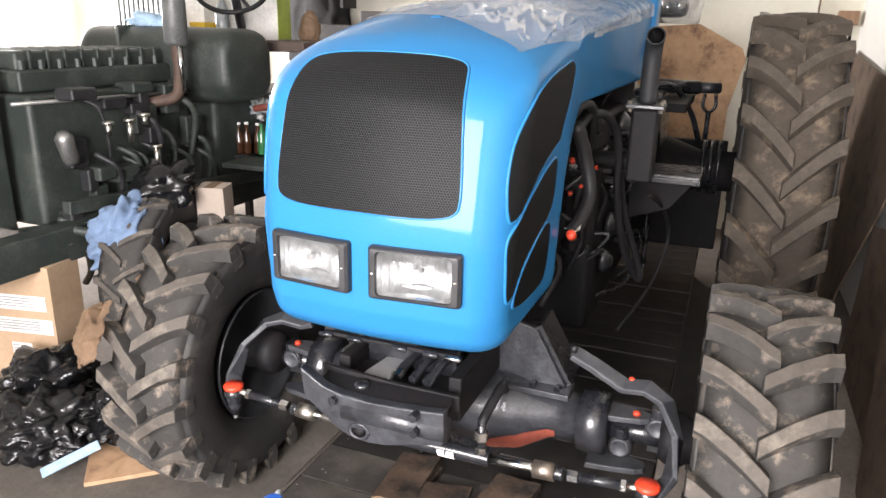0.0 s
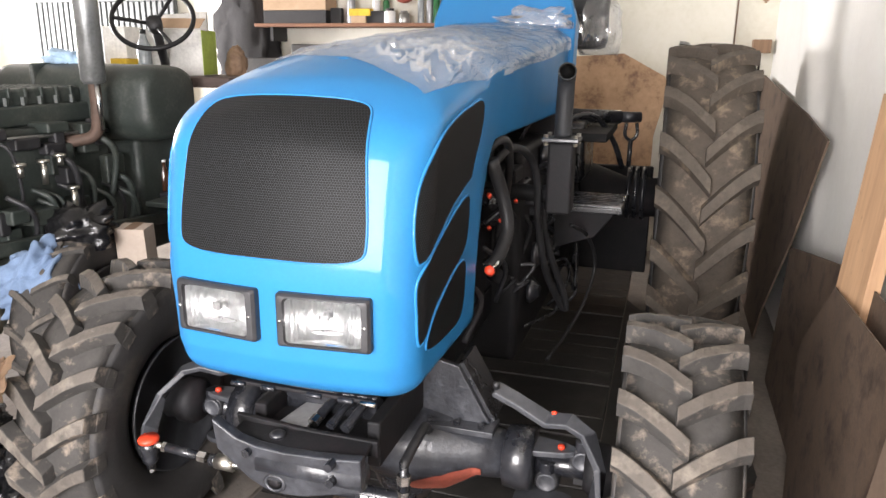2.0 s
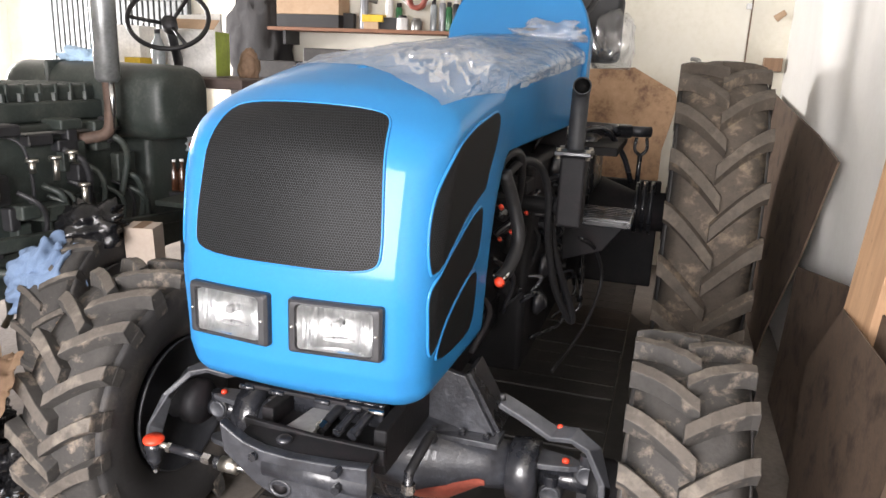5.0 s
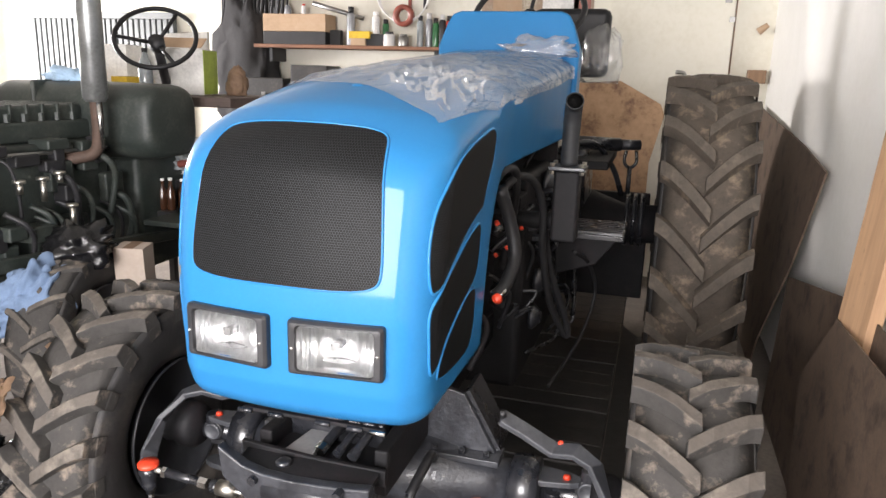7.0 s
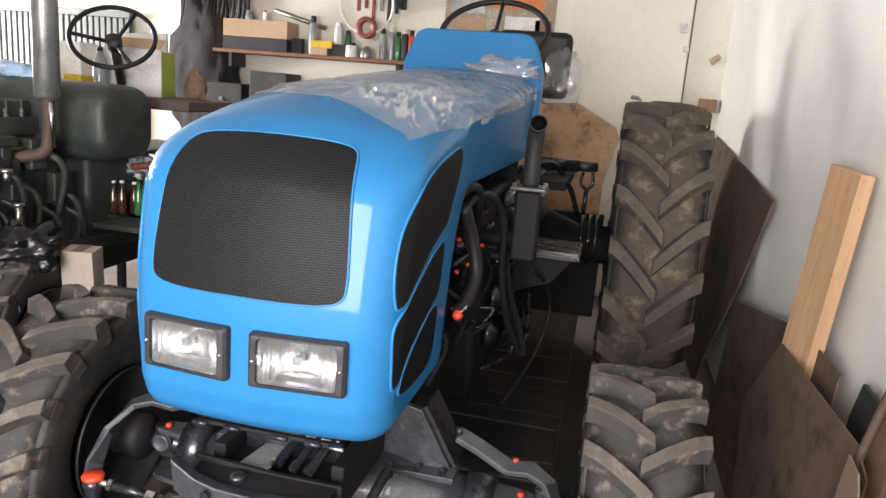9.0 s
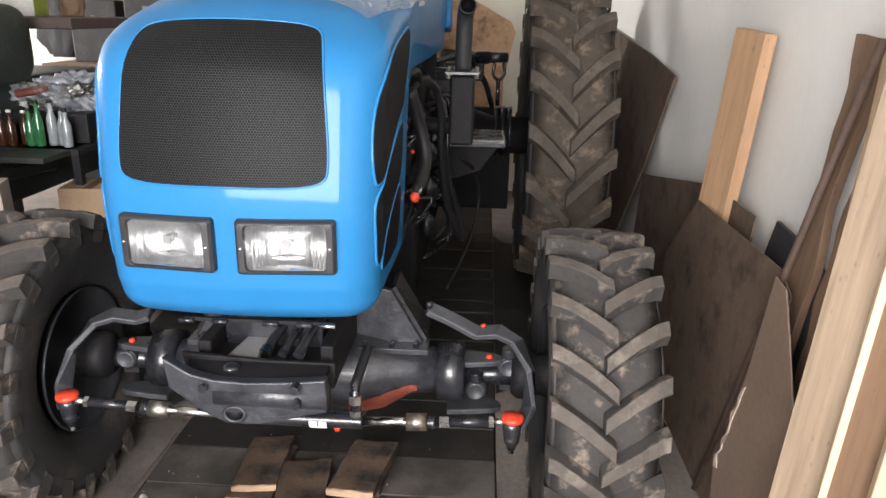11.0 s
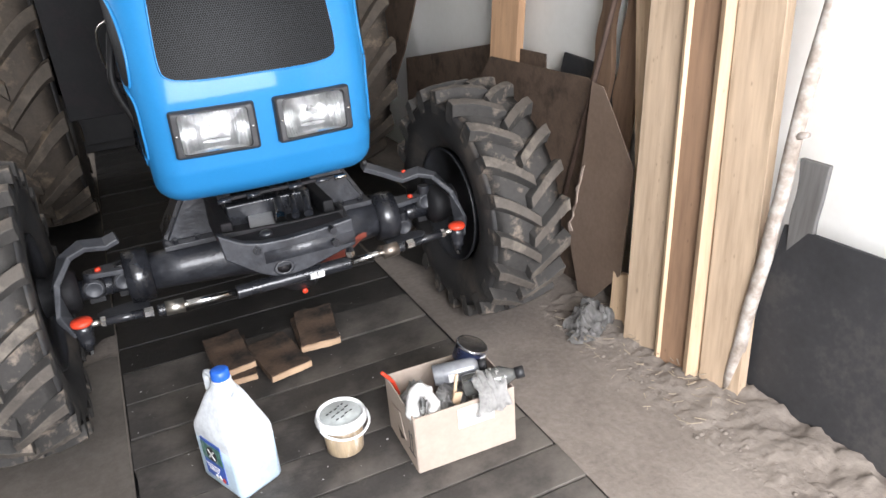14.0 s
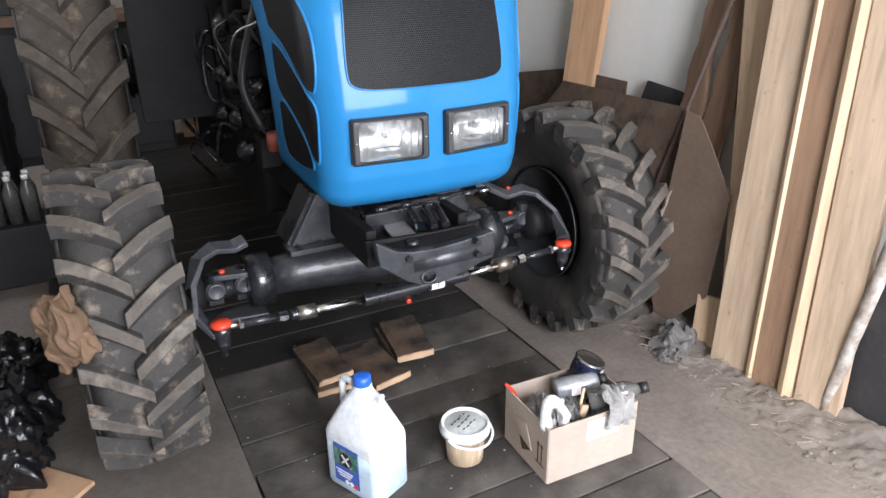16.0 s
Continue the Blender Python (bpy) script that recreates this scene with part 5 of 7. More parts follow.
def jerrycan(at):
    """A five-litre canister with sloping shoulders, handle and a blue cap."""
    t = thing("canister", "milky plastic coolant canister with a blue screw cap", "canister", at)
    secs = [(0.0, 0.2, 0.14, 0.02), (0.012, 0.212, 0.15, 0.025), (0.1, 0.212, 0.15, 0.025), (0.185, 0.212, 0.15, 0.025), (0.2, 0.205, 0.145, 0.025), (0.25, 0.155, 0.115, 0.025), (0.3, 0.105, 0.085, 0.022), (0.325, 0.07, 0.06, 0.02), (0.345, 0.05, 0.05, 0.02), (0.352, 0.044, 0.044, 0.02)]
    def shell(part_secs):
        bm = bmesh.new()
        rings = [[bm.verts.new((x, y, z)) for x, y in rounded(w, d, r, 5)] for z, w, d, r in part_secs]
        for a, b in zip(rings, rings[1:]):
            for k in range(len(a)):
                bm.faces.new((a[k], a[(k + 1) % len(a)], b[(k + 1) % len(a)], b[k]))
        bm.faces.new(rings[0])
        bm.faces.new(rings[-1])
        return bm
    level = (0.155, 0.212, 0.15, 0.025)
    part("body", shell([level] + secs[3:]), HDPE, t, "milky white plastic upper body", bevel=0.004)
    part("filled_body", shell(secs[:3] + [level]), HDPEFULL, t, "bluish plastic body below the liquid level")
    part("cap", lathe([(0.026, 0.0), (0.027, 0.004), (0.026, 0.026), (0.022, 0.029), (0.001, 0.029)], 28, pose(0, 0, 0.352)), BLUECAP, t, "ribbed blue screw cap")
    part("collar", lathe([(0.027, 0), (0.029, 0.003), (0.027, 0.007)], 28, pose(0, 0, 0.345)), HDPE, t)
    part("handle", tube([(-0.03, 0, 0.338), (-0.062, 0, 0.345), (-0.082, 0, 0.335), (-0.085, 0, 0.3), (-0.085, 0, 0.26), (-0.075, 0, 0.235)], 0.01, 12), HDPE, t, "moulded carrying handle")
    part("lug", tube([(0.05, 0, 0.31), (0.068, 0, 0.318), (0.072, 0, 0.335), (0.078, 0, 0.338)], 0.009, 10), HDPE, t)
    lab = part("label", box((0.1, 0.002, 0.135), (-0.01, -0.0765, 0.1)), LABELBLUE, t, "printed blue and green label", smooth=False)
    part("label_picture", box((0.1, 0.0012, 0.06), (-0.01, -0.0779, 0.125)), LABELGREEN, lab, smooth=False)
    part("label_disc", rod((-0.01, -0.0785, 0.122), (-0.01, -0.0795, 0.122), 0.026, None, 28), BLACK_DULL, lab, smooth=False)
    for rz in (45, -45):
        part("label_cross", box((0.006, 0.001, 0.042), (0, 0, 0), Matrix.Translation((-0.01, -0.0801, 0.122)) @ Matrix.Rotation(radians(rz), 4, 'Y')), PAPER, lab, smooth=False)
    for k in range(3):
        part("label_bar", box((0.07 - 0.012 * k, 0.001, 0.004), (-0.02, -0.0780, 0.075 - 0.009 * k)), PAPER, lab, smooth=False)
    for k, c in enumerate((PAPER, PAPER, RED)):
        part("label_square", box((0.014, 0.001, 0.014), (0.0, 0, 0), Matrix.Translation((-0.01 + k * 0.018, -0.0780, 0.04)) @ Matrix.Rotation(radians(45), 4, 'Y')), c, lab, smooth=False)
    return t


HDPEFULL = mat("milky_plastic_full", (0.5, 0.62, 0.72), 0.35, scale=4, fine=60, bump=0.04)
LABELBLUE = mat("label_blue", (0.05, 0.11, 0.42), 0.45, scale=40, bump=0.02)
LABELGREEN = mat("label_green", (0.05, 0.16, 0.12), 0.45, scale=30, bump=0.02, light=(0.3, 0.34, 0.36), amount=0.4)
jerrycan(pose(-0.292, -0.272, 0.004, 0, 0, -66))


def bucket(at):
    t = thing("paint_bucket", "small white lidded paint bucket with paint-streaked sides", "bucket", at)
    body = part("body", lathe([(0.05, 0), (0.053, 0.003), (0.059, 0.1), (0.0, 0.1)], 40), STREAKED, t, "tan paint-streaked side")
    part("rim", lathe([(0.06, 0.094), (0.072, 0.096), (0.074, 0.108), (0.07, 0.112), (0.07, 0.122), (0.066, 0.126), (0.063, 0.122), (0.06, 0.117), (0.001, 0.117)], 40), BUCKETWHITE, t, "white snap-on lid rim")
    lid = part("lid", lathe([(0.059, 0.1172), (0.058, 0.1185), (0.0, 0.1185)], 40), LIDGREY, t, "grey-white lid with faint handwriting")
    rr = random.Random(3)
    for row in range(3):
        x = -0.03
        while x < 0.03:
            w = rr.uniform(0.006, 0.014)
            part("writing_bar", box((w, 0.0045, 0.0006), (x + w / 2, 0.026 - row * 0.02 + rr.uniform(-0.002, 0.002), 0.1189), pose(0, 0, 0, 0, 0, 8)), BLACK_DULL, lid, smooth=False)
            x += w + 0.006
    part("handle", tube([(-0.073, 0, 0.1), (-0.07, -0.03, 0.092), (-0.045, -0.066, 0.086), (0.0, -0.082, 0.084), (0.045, -0.066, 0.09), (0.07, -0.03, 0.098), (0.073, 0, 0.1)], 0.004, 8), BUCKETWHITE, t, "white plastic carrying handle")
    return t


STREAKED = mat("paint_streaked_plastic", (0.45, 0.34, 0.22), 0.5, dark=(0.3, 0.24, 0.17), light=(0.72, 0.68, 0.62), scale=10, fine=40, bump=0.1, stretch=(3, 3, 0.5))
BUCKETWHITE = mat("white_bucket_plastic", (0.72, 0.73, 0.73), 0.4, scale=15, bump=0.05, dark=(0.55, 0.53, 0.5))
LIDGREY = mat("grey_lid_plastic", (0.45, 0.48, 0.47), 0.4, scale=20, bump=0.05)
bucket(pose(0.022, -0.318, 0.004, 0, 0, 20) @ Matrix.Scale(1.1, 4))


def open_carton(at):
    """An open cardboard box: four walls, a bottom, printed marks and a taped label."""
    t = thing("cardboard_box", "open pale cardboard box full of rags and cans", "box", at)
    w, d, h, th = 0.325, 0.25, 0.2, 0.005
    part("bottom", box((w, d, th), (0, 0, th / 2)), PALECARD, t, smooth=False)
    for name, size, c in (("front_wall", (w, th, h), (0, -d / 2, h / 2)), ("back_wall", (w, th, h), (0, d / 2, h / 2)), ("side_wall", (th, d, h), (-w / 2, 0, h / 2)), ("side_wall", (th, d, h), (w / 2, 0, h / 2))):
        part(name, box(size, c), PALECARD, t, smooth=False, bevel=0.0015)
    part("label", box((0.12, 0.001, 0.07), (0.033, -d / 2 - 0.0035, 0.15)), PAPER, t, "white paper label", smooth=False)
    for k in (0, 1):
        part("arrow_mark", box((0.001, 0.004, 0.06), (-w / 2 - 0.0034, -0.075 - 0.02 * k, 0.085)), BLACK_DULL, t, smooth=False)
        part("arrow_mark", plate([(-0.008, 0), (0.008, 0), (0, 0.014)], 0.001, Matrix.Translation((-w / 2 - 0.0034, -0.075 - 0.02 * k, 0.115)) @ Matrix.Rotation(radians(90), 4, 'Z')), BLACK_DULL, t, smooth=False)
    part("arrow_mark", box((0.001, 0.05, 0.003), (-w / 2 - 0.0034, -0.085, 0.05)), BLACK_DULL, t, smooth=False)
    # a hand hole torn open: dark gap with the flap of card folded beside it
    part("torn_hole", plate([(-0.04, 0.066), (0.012, 0.036), (0.036, 0.09)], 0.002, Matrix.Translation((-w / 2 - 0.0036, 0.0, 0)) @ Matrix.Rotation(radians(90), 4, 'Z')), SCRAPDARK, t, "dark torn hole", smooth=False)
    part("flap", plate([(-0.045, 0.07), (-0.01, 0.15), (0.075, 0.13), (0.034, 0.088)], 0.003, Matrix.Translation((-w / 2 - 0.0065, 0.0, 0)) @ Matrix.Rotation(radians(90), 4, 'Z')), PALECARD, t, "torn flap", smooth=False)
    return t


SCRAPDARK = mat("dark_inside_of_box", (0.05, 0.038, 0.03), 0.9, scale=8, bump=0.05)
BOXM = pose(0.345, -0.43, 0.002, 0, 0, -2.5)
open_carton(BOXM)


def crumpled(name, size, at, material, label, category, seed, rough=0.5, group=""):
    ob = part(name, crumple(size, seed, rough), material, at=at)
    return tagged(ob, label, category, group)


for k, (x, y, z, a, b, c) in enumerate(((-0.105, -0.065, 0.15, 0.06, 0.052, 0.05), (-0.04, -0.052, 0.15, 0.055, 0.05, 0.045), (0.09, -0.052, 0.14, 0.06, 0.05, 0.05), (-0.1, 0.03, 0.14, 0.055, 0.06, 0.05), (0.01, 0.0, 0.13, 0.06, 0.06, 0.045), (0.1, 0.03, 0.1, 0.06, 0.06, 0.045))):
    tagged(part("rag", crushed_cloth(a * 1.1, b * 1.1, c * 1.6, 1.3 + 1.9 * k), (RAGWHITE, RAGGREY, RAGWHITE)[k % 3], at=BOXM @ pose(x, y, z - 0.012, 0, 0, 50 * k)), "crumpled grubby white paper rag in the box", "rag", "rags in the box")


def draped_rag(at, wide, drop, seed, label):
    """A paper rag pulled into ridges, rising out of the box and hanging over its rim."""
    bm = bmesh.new()
    path = smooth_path([(0, 0.09, -0.03), (0, 0.06, 0.025), (0, 0.02, 0.035), (0, -0.008, 0.016), (0, -0.016, -drop * 0.5), (0, -0.014, -drop)], 5)
    grid = []
    for k, p in enumerate(path):
        f = k / (len(path) - 1)
        row = []
        for i in range(29):
            u = i / 28 - 0.5
            rid = abs(noise.noise(Vector((u * 7 + seed + f * 1.3, f * 3.5, seed)))) * 0.035 + 0.02 * abs(noise.noise(Vector((u * 15 - f * 4, f * 9, seed))))
            end = -0.02 * abs(noise.noise(Vector((u * 6, seed, 3)))) * f
            row.append(bm.verts.new(Vector((u * wide * (1 - 0.25 * math.sin(f * 3.1)), -rid * (f > 0.55) * 0.5, rid * (f <= 0.6) + end)) + p))
        grid.append(row)
    for a, b in zip(grid, grid[1:]):
        for i in range(28):
            bm.faces.new((a[i], a[i + 1], b[i + 1], b[i]))
    bmesh.ops.solidify(bm, geom=bm.faces[:], thickness=0.0015)
    return tagged(part("rag", bm, RAGWHITE, at=at), label, "rag", "rags in the box")


draped_rag(BOXM @ pose(0.085, -0.125, 0.2, 0, 0, 3), 0.13, 0.045, 2.3, "white paper rag hanging over the box rim")
# a rag twisted into a loop at the box corner
loop = bmesh.new()
add_tube(loop, [(-0.15, -0.1, 0.17), (-0.152, -0.085, 0.215), (-0.125, -0.062, 0.245), (-0.095, -0.07, 0.24), (-0.088, -0.09, 0.205), (-0.1, -0.1, 0.17)], 0.017, 14, False, 9)
for v in loop.verts:
    v.co += noise.noise_vector(v.co * 38) * 0.009 + noise.noise_vector(v.co * 110) * 0.004
tagged(part("rag", loop, RAGWHITE, at=BOXM), "white rag twisted into a loop at the box corner", "rag", "rags in the box")
tagged(part("wood_stick", rod((0, 0, 0), (0.03, 0.01, 0.15), 0.006, 0.005, 8), RAWWOOD, at=BOXM @ pose(-0.02, -0.06, 0.1)), "thin wooden stirring stick in the box", "stick")
tagged(part("wood_stick", box((0.03, 0.006, 0.12), (0, 0, 0.05), pose(0, 0, 0, 0, 20, 10)), RAWWOOD, at=BOXM @ pose(-0.035, -0.08, 0.1), smooth=False), "short wooden spatula in the box", "stick")
tagged(part("brush_handle", tube([(0, 0, 0), (-0.015, 0.005, 0.05), (-0.045, 0.012, 0.09)], 0.006, 10), RED, at=BOXM @ pose(-0.135, 0.09, 0.14)), "red plastic brush handle sticking out", "brush")


def spray_tin(at):
    t = thing("tin_can", "open round tin with dark label lying on rags", "tin", at)
    part("body", lathe([(0.05, 0), (0.05, 0.05), (0.052, 0.052), (0.052, 0.056), (0.046, 0.056), (0.046, 0.03), (0.0, 0.03)], 36), TINLABEL, t, "tin body with a dark blue label")
    part("rim", lathe([(0.0515, 0.048), (0.053, 0.053), (0.05, 0.058), (0.046, 0.056)], 36), STEEL, t, "bright tin rim")
    part("label_patch", box((0.03, 0.001, 0.03), (0, -0.0508, 0.026)), PAPER, t, smooth=False)
    return t


TINLABEL = mat("dark_tin_label", (0.03, 0.04, 0.09), 0.3, 0.3, scale=20, bump=0.05, light=(0.2, 0.22, 0.3))
CANGREY = mat("grey_can", (0.32, 0.33, 0.35), 0.35, 0.5, scale=14, bump=0.05)
spray_tin(BOXM @ pose(0.098, 0.068, 0.21, 16, 14, 30))


def spray_can(at):
    t = thing("spray_can", "grey aerosol can lying on the rags", "spray can", at)
    part("body", lathe([(0.03, 0), (0.033, 0.004), (0.033, 0.125), (0.028, 0.138), (0.016, 0.145), (0.0, 0.145)], 28), CANGREY, t)
    part("cap", lathe([(0.02, 0.145), (0.02, 0.17), (0.0, 0.172)], 24), BLACK_DULL, t, "black nozzle cap")
    part("label_patch", box((0.03, 0.001, 0.03), (0, -0.0335, 0.06), pose(0, 0, 0, 0, 0, 0)), PAPER, t, smooth=False)
    return t


spray_can(BOXM @ pose(-0.03, 0.045, 0.2, 0, 84, -16))


def pet_bottle(at):
    t = thing("bottle", "dark clear bottle with a black cap in the box", "bottle", at)
    part("body", lathe([(0.03, 0), (0.034, 0.005), (0.034, 0.12), (0.02, 0.15), (0.014, 0.165), (0.0, 0.165)], 28), DARKGLASS, t)
    part("cap", lathe([(0.018, 0.163), (0.018, 0.19), (0.0, 0.191)], 20), BLACK_DULL, t, "black screw cap")
    return t


DARKGLASS = mat("smoky_plastic", (0.09, 0.09, 0.085), 0.15, scale=15, bump=0.05, coat=0.3)
pet_bottle(BOXM @ pose(0.03, -0.05, 0.2, 0, 78, -22))
tagged(part("dirty_rag", crushed_cloth(0.12, 0.1, 0.1, 2.2), RAGGREY, at=pose(1.11, -0.13, 0.0, 0, 0, 25)), "crumpled dirty grey rag on the floor", "rag")
tagged(part("dirty_rag", crushed_cloth(0.06, 0.07, 0.045, 7.1), RAGGREY, at=pose(1.03, -0.19, 0.0, 0, 0, 80)), "small flattened grey rag on the floor", "rag")

# floor boards over the pit
rnd = random.Random(11)
pit = thing("pit_cover", "dark oil-soaked planks covering the inspection pit", "floor boards", kind="structure")
y = -2.9
while y < 4.6:
    d = rnd.choice((0.16, 0.19, 0.22, 0.2))
    # planks beyond y 0.5: oil plus the tractor's shade, painted near-black
    part("plank", box((PIT[1] - PIT[0] - 0.01, d - 0.008, 0.045), (0, 0, 0)), OILSHADE if y > 0.5 else OILWOOD, pit, smooth=False, bevel=0.0015, at=pose(rnd.uniform(-0.004, 0.004), y + d / 2, -0.022 + rnd.uniform(-0.004, 0.003), rnd.uniform(-0.6, 0.6), rnd.uniform(-0.15, 0.15), rnd.uniform(-0.3, 0.3)))
    y += d


# ---- boards and sheets leaning on the side wall ----
SCRAPBOARD = mat("dark_stained_board", (0.05, 0.036, 0.03), 0.75, scale=6, fine=40, bump=0.3, light=(0.085, 0.06, 0.048))
# trodden dirt, with shade by the left wheel put into the colour
DIRTSHADE = mat("shaded_trodden_dirt", (0.1, 0.086, 0.073), 0.9, scale=4, fine=40, bump=0.8, dark=(0.05, 0.043, 0.037), light=(0.16, 0.14, 0.12), amount=0.7)
STRAW = mat("dusty_straw", (0.3, 0.25, 0.19), 0.9, scale=20, bump=0.1)
TORN = mat("torn_fibre", (0.5, 0.4, 0.33), 0.9, scale=30, bump=0.4)
def leaning(name, base, top, width, thick, material, label, category, group="", length=1.0, yaw=0.0, wavy=0.0):
    """A plank from base to top (carried on by length), its broad side towards the room."""
    b, t = Vector(base), Vector(top)
    t = b + (t - b) * length
    d = (t - b).normalized()
    side_v = Vector((math.sin(radians(yaw)), 1, 0)).normalized()
    side_v = (side_v - d * side_v.dot(d)).normalized()
    n = side_v.cross(d)
    m = Matrix((n, side_v, d)).transposed().to_4x4()
    m.translation = b
    L = (t - b).length
    bm = box((thick, width, L), (0, 0, L / 2))
    if wavy:
        bmesh.ops.subdivide_edges(bm, edges=[e for e in bm.edges if abs((e.verts[0].co - e.verts[1].co).z) > 0.1], cuts=24, use_grid_fill=True)
        for v in bm.verts:
            v.co.y += wavy * noise.noise(Vector((v.co.y * 9, 3, v.co.z * 6)))
    ob = part(name, bm, material, smooth=False, bevel=0.003, at=m)
    return tagged(ob, label, category, group)


G = "planks against the wall"
leaning("plank", (1.235, -0.33, 0), (1.385, -0.085, 1.33), 0.15, 0.04, RAWWOOD, "yellowish sawn pine plank leaning on the wall", "plank", G, 1.75, 6)
leaning("plank", (1.19, -0.355, 0), (1.32, -0.275, 1.33), 0.16, 0.045, GREYWOOD, "weathered sawn pine plank leaning on the wall", "plank", G, 1.8, -14)
leaning("plank", (1.205, -0.51, 0), (1.335, -0.42, 1.33), 0.11, 0.045, BROWNPINE, "brown sawn pine plank leaning on the wall", "plank", G, 1.8, -16)
leaning("plank", (1.185, -0.455, 0), (1.31, -0.37, 1.33), 0.02, 0.05, RAWWOOD, "thin pale sawn batten leaning on the wall", "batten", G, 1.8, 20)
leaning("plank", (1.2, -0.59, 0), (1.33, -0.5, 1.33), 0.028, 0.06, RAWWOOD, "pale sawn batten leaning on the wall", "batten", G, 1.8, 20)
leaning("plank", (1.235, -0.69, 0), (1.36, -0.59, 1.33), 0.15, 0.045, GREYWOOD, "weathered sawn pine plank leaning on the wall", "plank", G, 1.75, -10)
leaning("plank", (1.32, -0.6, 0), (1.42, -0.52, 1.33), 0.14, 0.04, BROWNPINE, "brown sawn pine plank leaning on the wall", "plank", G, 1.7, -10)
leaning("plank", (1.33, 0.98, 0), (1.405, 0.86, 1.5), 0.185, 0.045, ORANGEPINE, "orange-tinted sawn pine plank leaning on the wall", "plank", G, 1.0, -12)
leaning("old_board", (1.36, 0.3, 0), (1.42, 0.12, 1.5), 0.09, 0.025, BROWNWOOD, "rough dark brown old board leaning on wall", "board", "", 1.0, -6, 0.03)
leaning("old_board", (1.4, 0.16, 0), (1.45, 0.02, 1.5), 0.1, 0.02, BROWNWOOD, "rough dark brown old board leaning on wall", "board", "", 0.9, -6, 0.03)
leaning("wood_offcut", (1.22, -0.2, 0), (1.26, -0.17, 0.2), 0.13, 0.03, RAWWOOD, "short pale wooden offcut standing on the floor", "wood offcut", "", 1.0, -10)
tagged(part("iron_rod", rod((1.28, 0.43, 0.0), (1.36, -0.03, 1.5), 0.011, None, 10), RUSTY), "thin rusty iron rod leaning on the boards", "rod")


def birch_pole():
    bm = tube([(1.235, -0.715, 0), (1.255, -0.745, 0.3), (1.285, -0.77, 0.6), (1.3, -0.79, 0.9), (1.33, -0.83, 1.3), (1.38, -0.87, 1.8), (1.42, -0.9, 2.2)], 0.021, 14)
    for v in bm.verts:
        v.co += Vector((noise.noise(v.co * 9), noise.noise(v.co * 8 + Vector((5, 0, 0))), 0)) * 0.005
    t = part("birch_pole", bm, BIRCH)
    part("knot", rod((1.3, -0.785, 0.88), (1.285, -0.84, 0.9), 0.014, 0.008, 8), BIRCH, t)
    return tagged(t, "thin birch pole with peeling pale bark leaning", "pole")


birch_pole()


def sheet(name, outline, at_x, thick, material, label, lean=4.0, category="board", turn=0.0):
    """A flat board cut to an outline in y and z, leaning on the wall."""
    y0 = outline[0][0]
    m = Matrix.Translation((at_x, y0, 0)) @ Matrix.Rotation(radians(90 + turn), 4, 'Z') @ Matrix.Rotation(radians(lean), 4, 'X')
    ob = part(name, plate([(y - y0, z) for y, z in outline], thick, m), material, smooth=False, bevel=0.001)
    return tagged(ob, label, category)


sheet("hardboard_sheet", [(2.2, 0), (2.2, 0.72), (1.05, 0.93), (0.6, 0.93), (0.6, 0)], 1.36, 0.006, PLY, "dark brown hardboard sheet leaning on the wall", 2.5)
sheet("hardboard_sheet", [(1.02, 0), (1.3, 0.55), (0.98, 0.885), (0.2, 0.895), (0.1, 0.85), (0.1, 0)], 1.285, 0.006, PLY, "stained brown hardboard sheet leaning on the wall", 3.0)
offcut = sheet("hardboard_offcut", [(0.1, 0.0), (0.2, 0.25), (0.14, 0.6), (0.12, 0.9), (0.05, 0.89), (-0.03, 0.795), (-0.165, 0.62), (-0.15, 0.195), (0.0, 0.03)], 1.222, 0.005, PLYSMOOTH, "smooth brown hardboard offcut with cut corners", 4.4)
r = random.Random(8)
torn = [(0.2 - 0.065 * k / 9 + r.uniform(-0.012, 0.012), 0.26 + 0.3 * k / 9) for k in range(10)]
torn += [(y - r.uniform(0.004, 0.028), z + 0.01) for y, z in reversed(torn)]
part("torn_edge", plate([(y - 0.1, z) for y, z in torn], 0.003, Matrix.Translation((1.217, 0.1, 0)) @ Matrix.Rotation(radians(90), 4, 'Z') @ Matrix.Rotation(radians(4.4), 4, 'X')), TORN, offcut, "pale torn fibre edge", smooth=False)
sheet("dark_board", [(0.56, 0), (0.54, 0.83), (0.5, 0.945), (0.3, 0.93), (0.16, 0.9), (0.16, 0)], 1.4, 0.012, BLACKSHEET, "dark board leaning behind the hardboard", 2.0)
sheet("hardboard_sheet", [(4.55, 0), (4.55, 1.5), (3.8, 1.44), (2.54, 1.345), (1.92, 1.27), (2.245, 0.75), (2.73, 0.19), (2.8, 0)], 1.36, 0.01, PLY, "large dark brown board with cut corners leaning", 3.2)
sheet("black_sheet", [(-0.71, 0), (-0.72, 0.3), (-0.75, 0.59), (-1.15, 0.6), (-1.8, 0.58), (-2.6, 0.56), (-2.6, 0)], 1.3, 0.012, BLACKSHEET, "black rubber sheet covering the foot of the wall", 6.0, "sheet")
leaning("old_board", (1.345, -0.78, 0), (1.37, -0.82, 0.8), 0.08, 0.02, GREYDARK, "splintered grey board end beside the sheet", "board", "", 1.0, -6, 0.02)



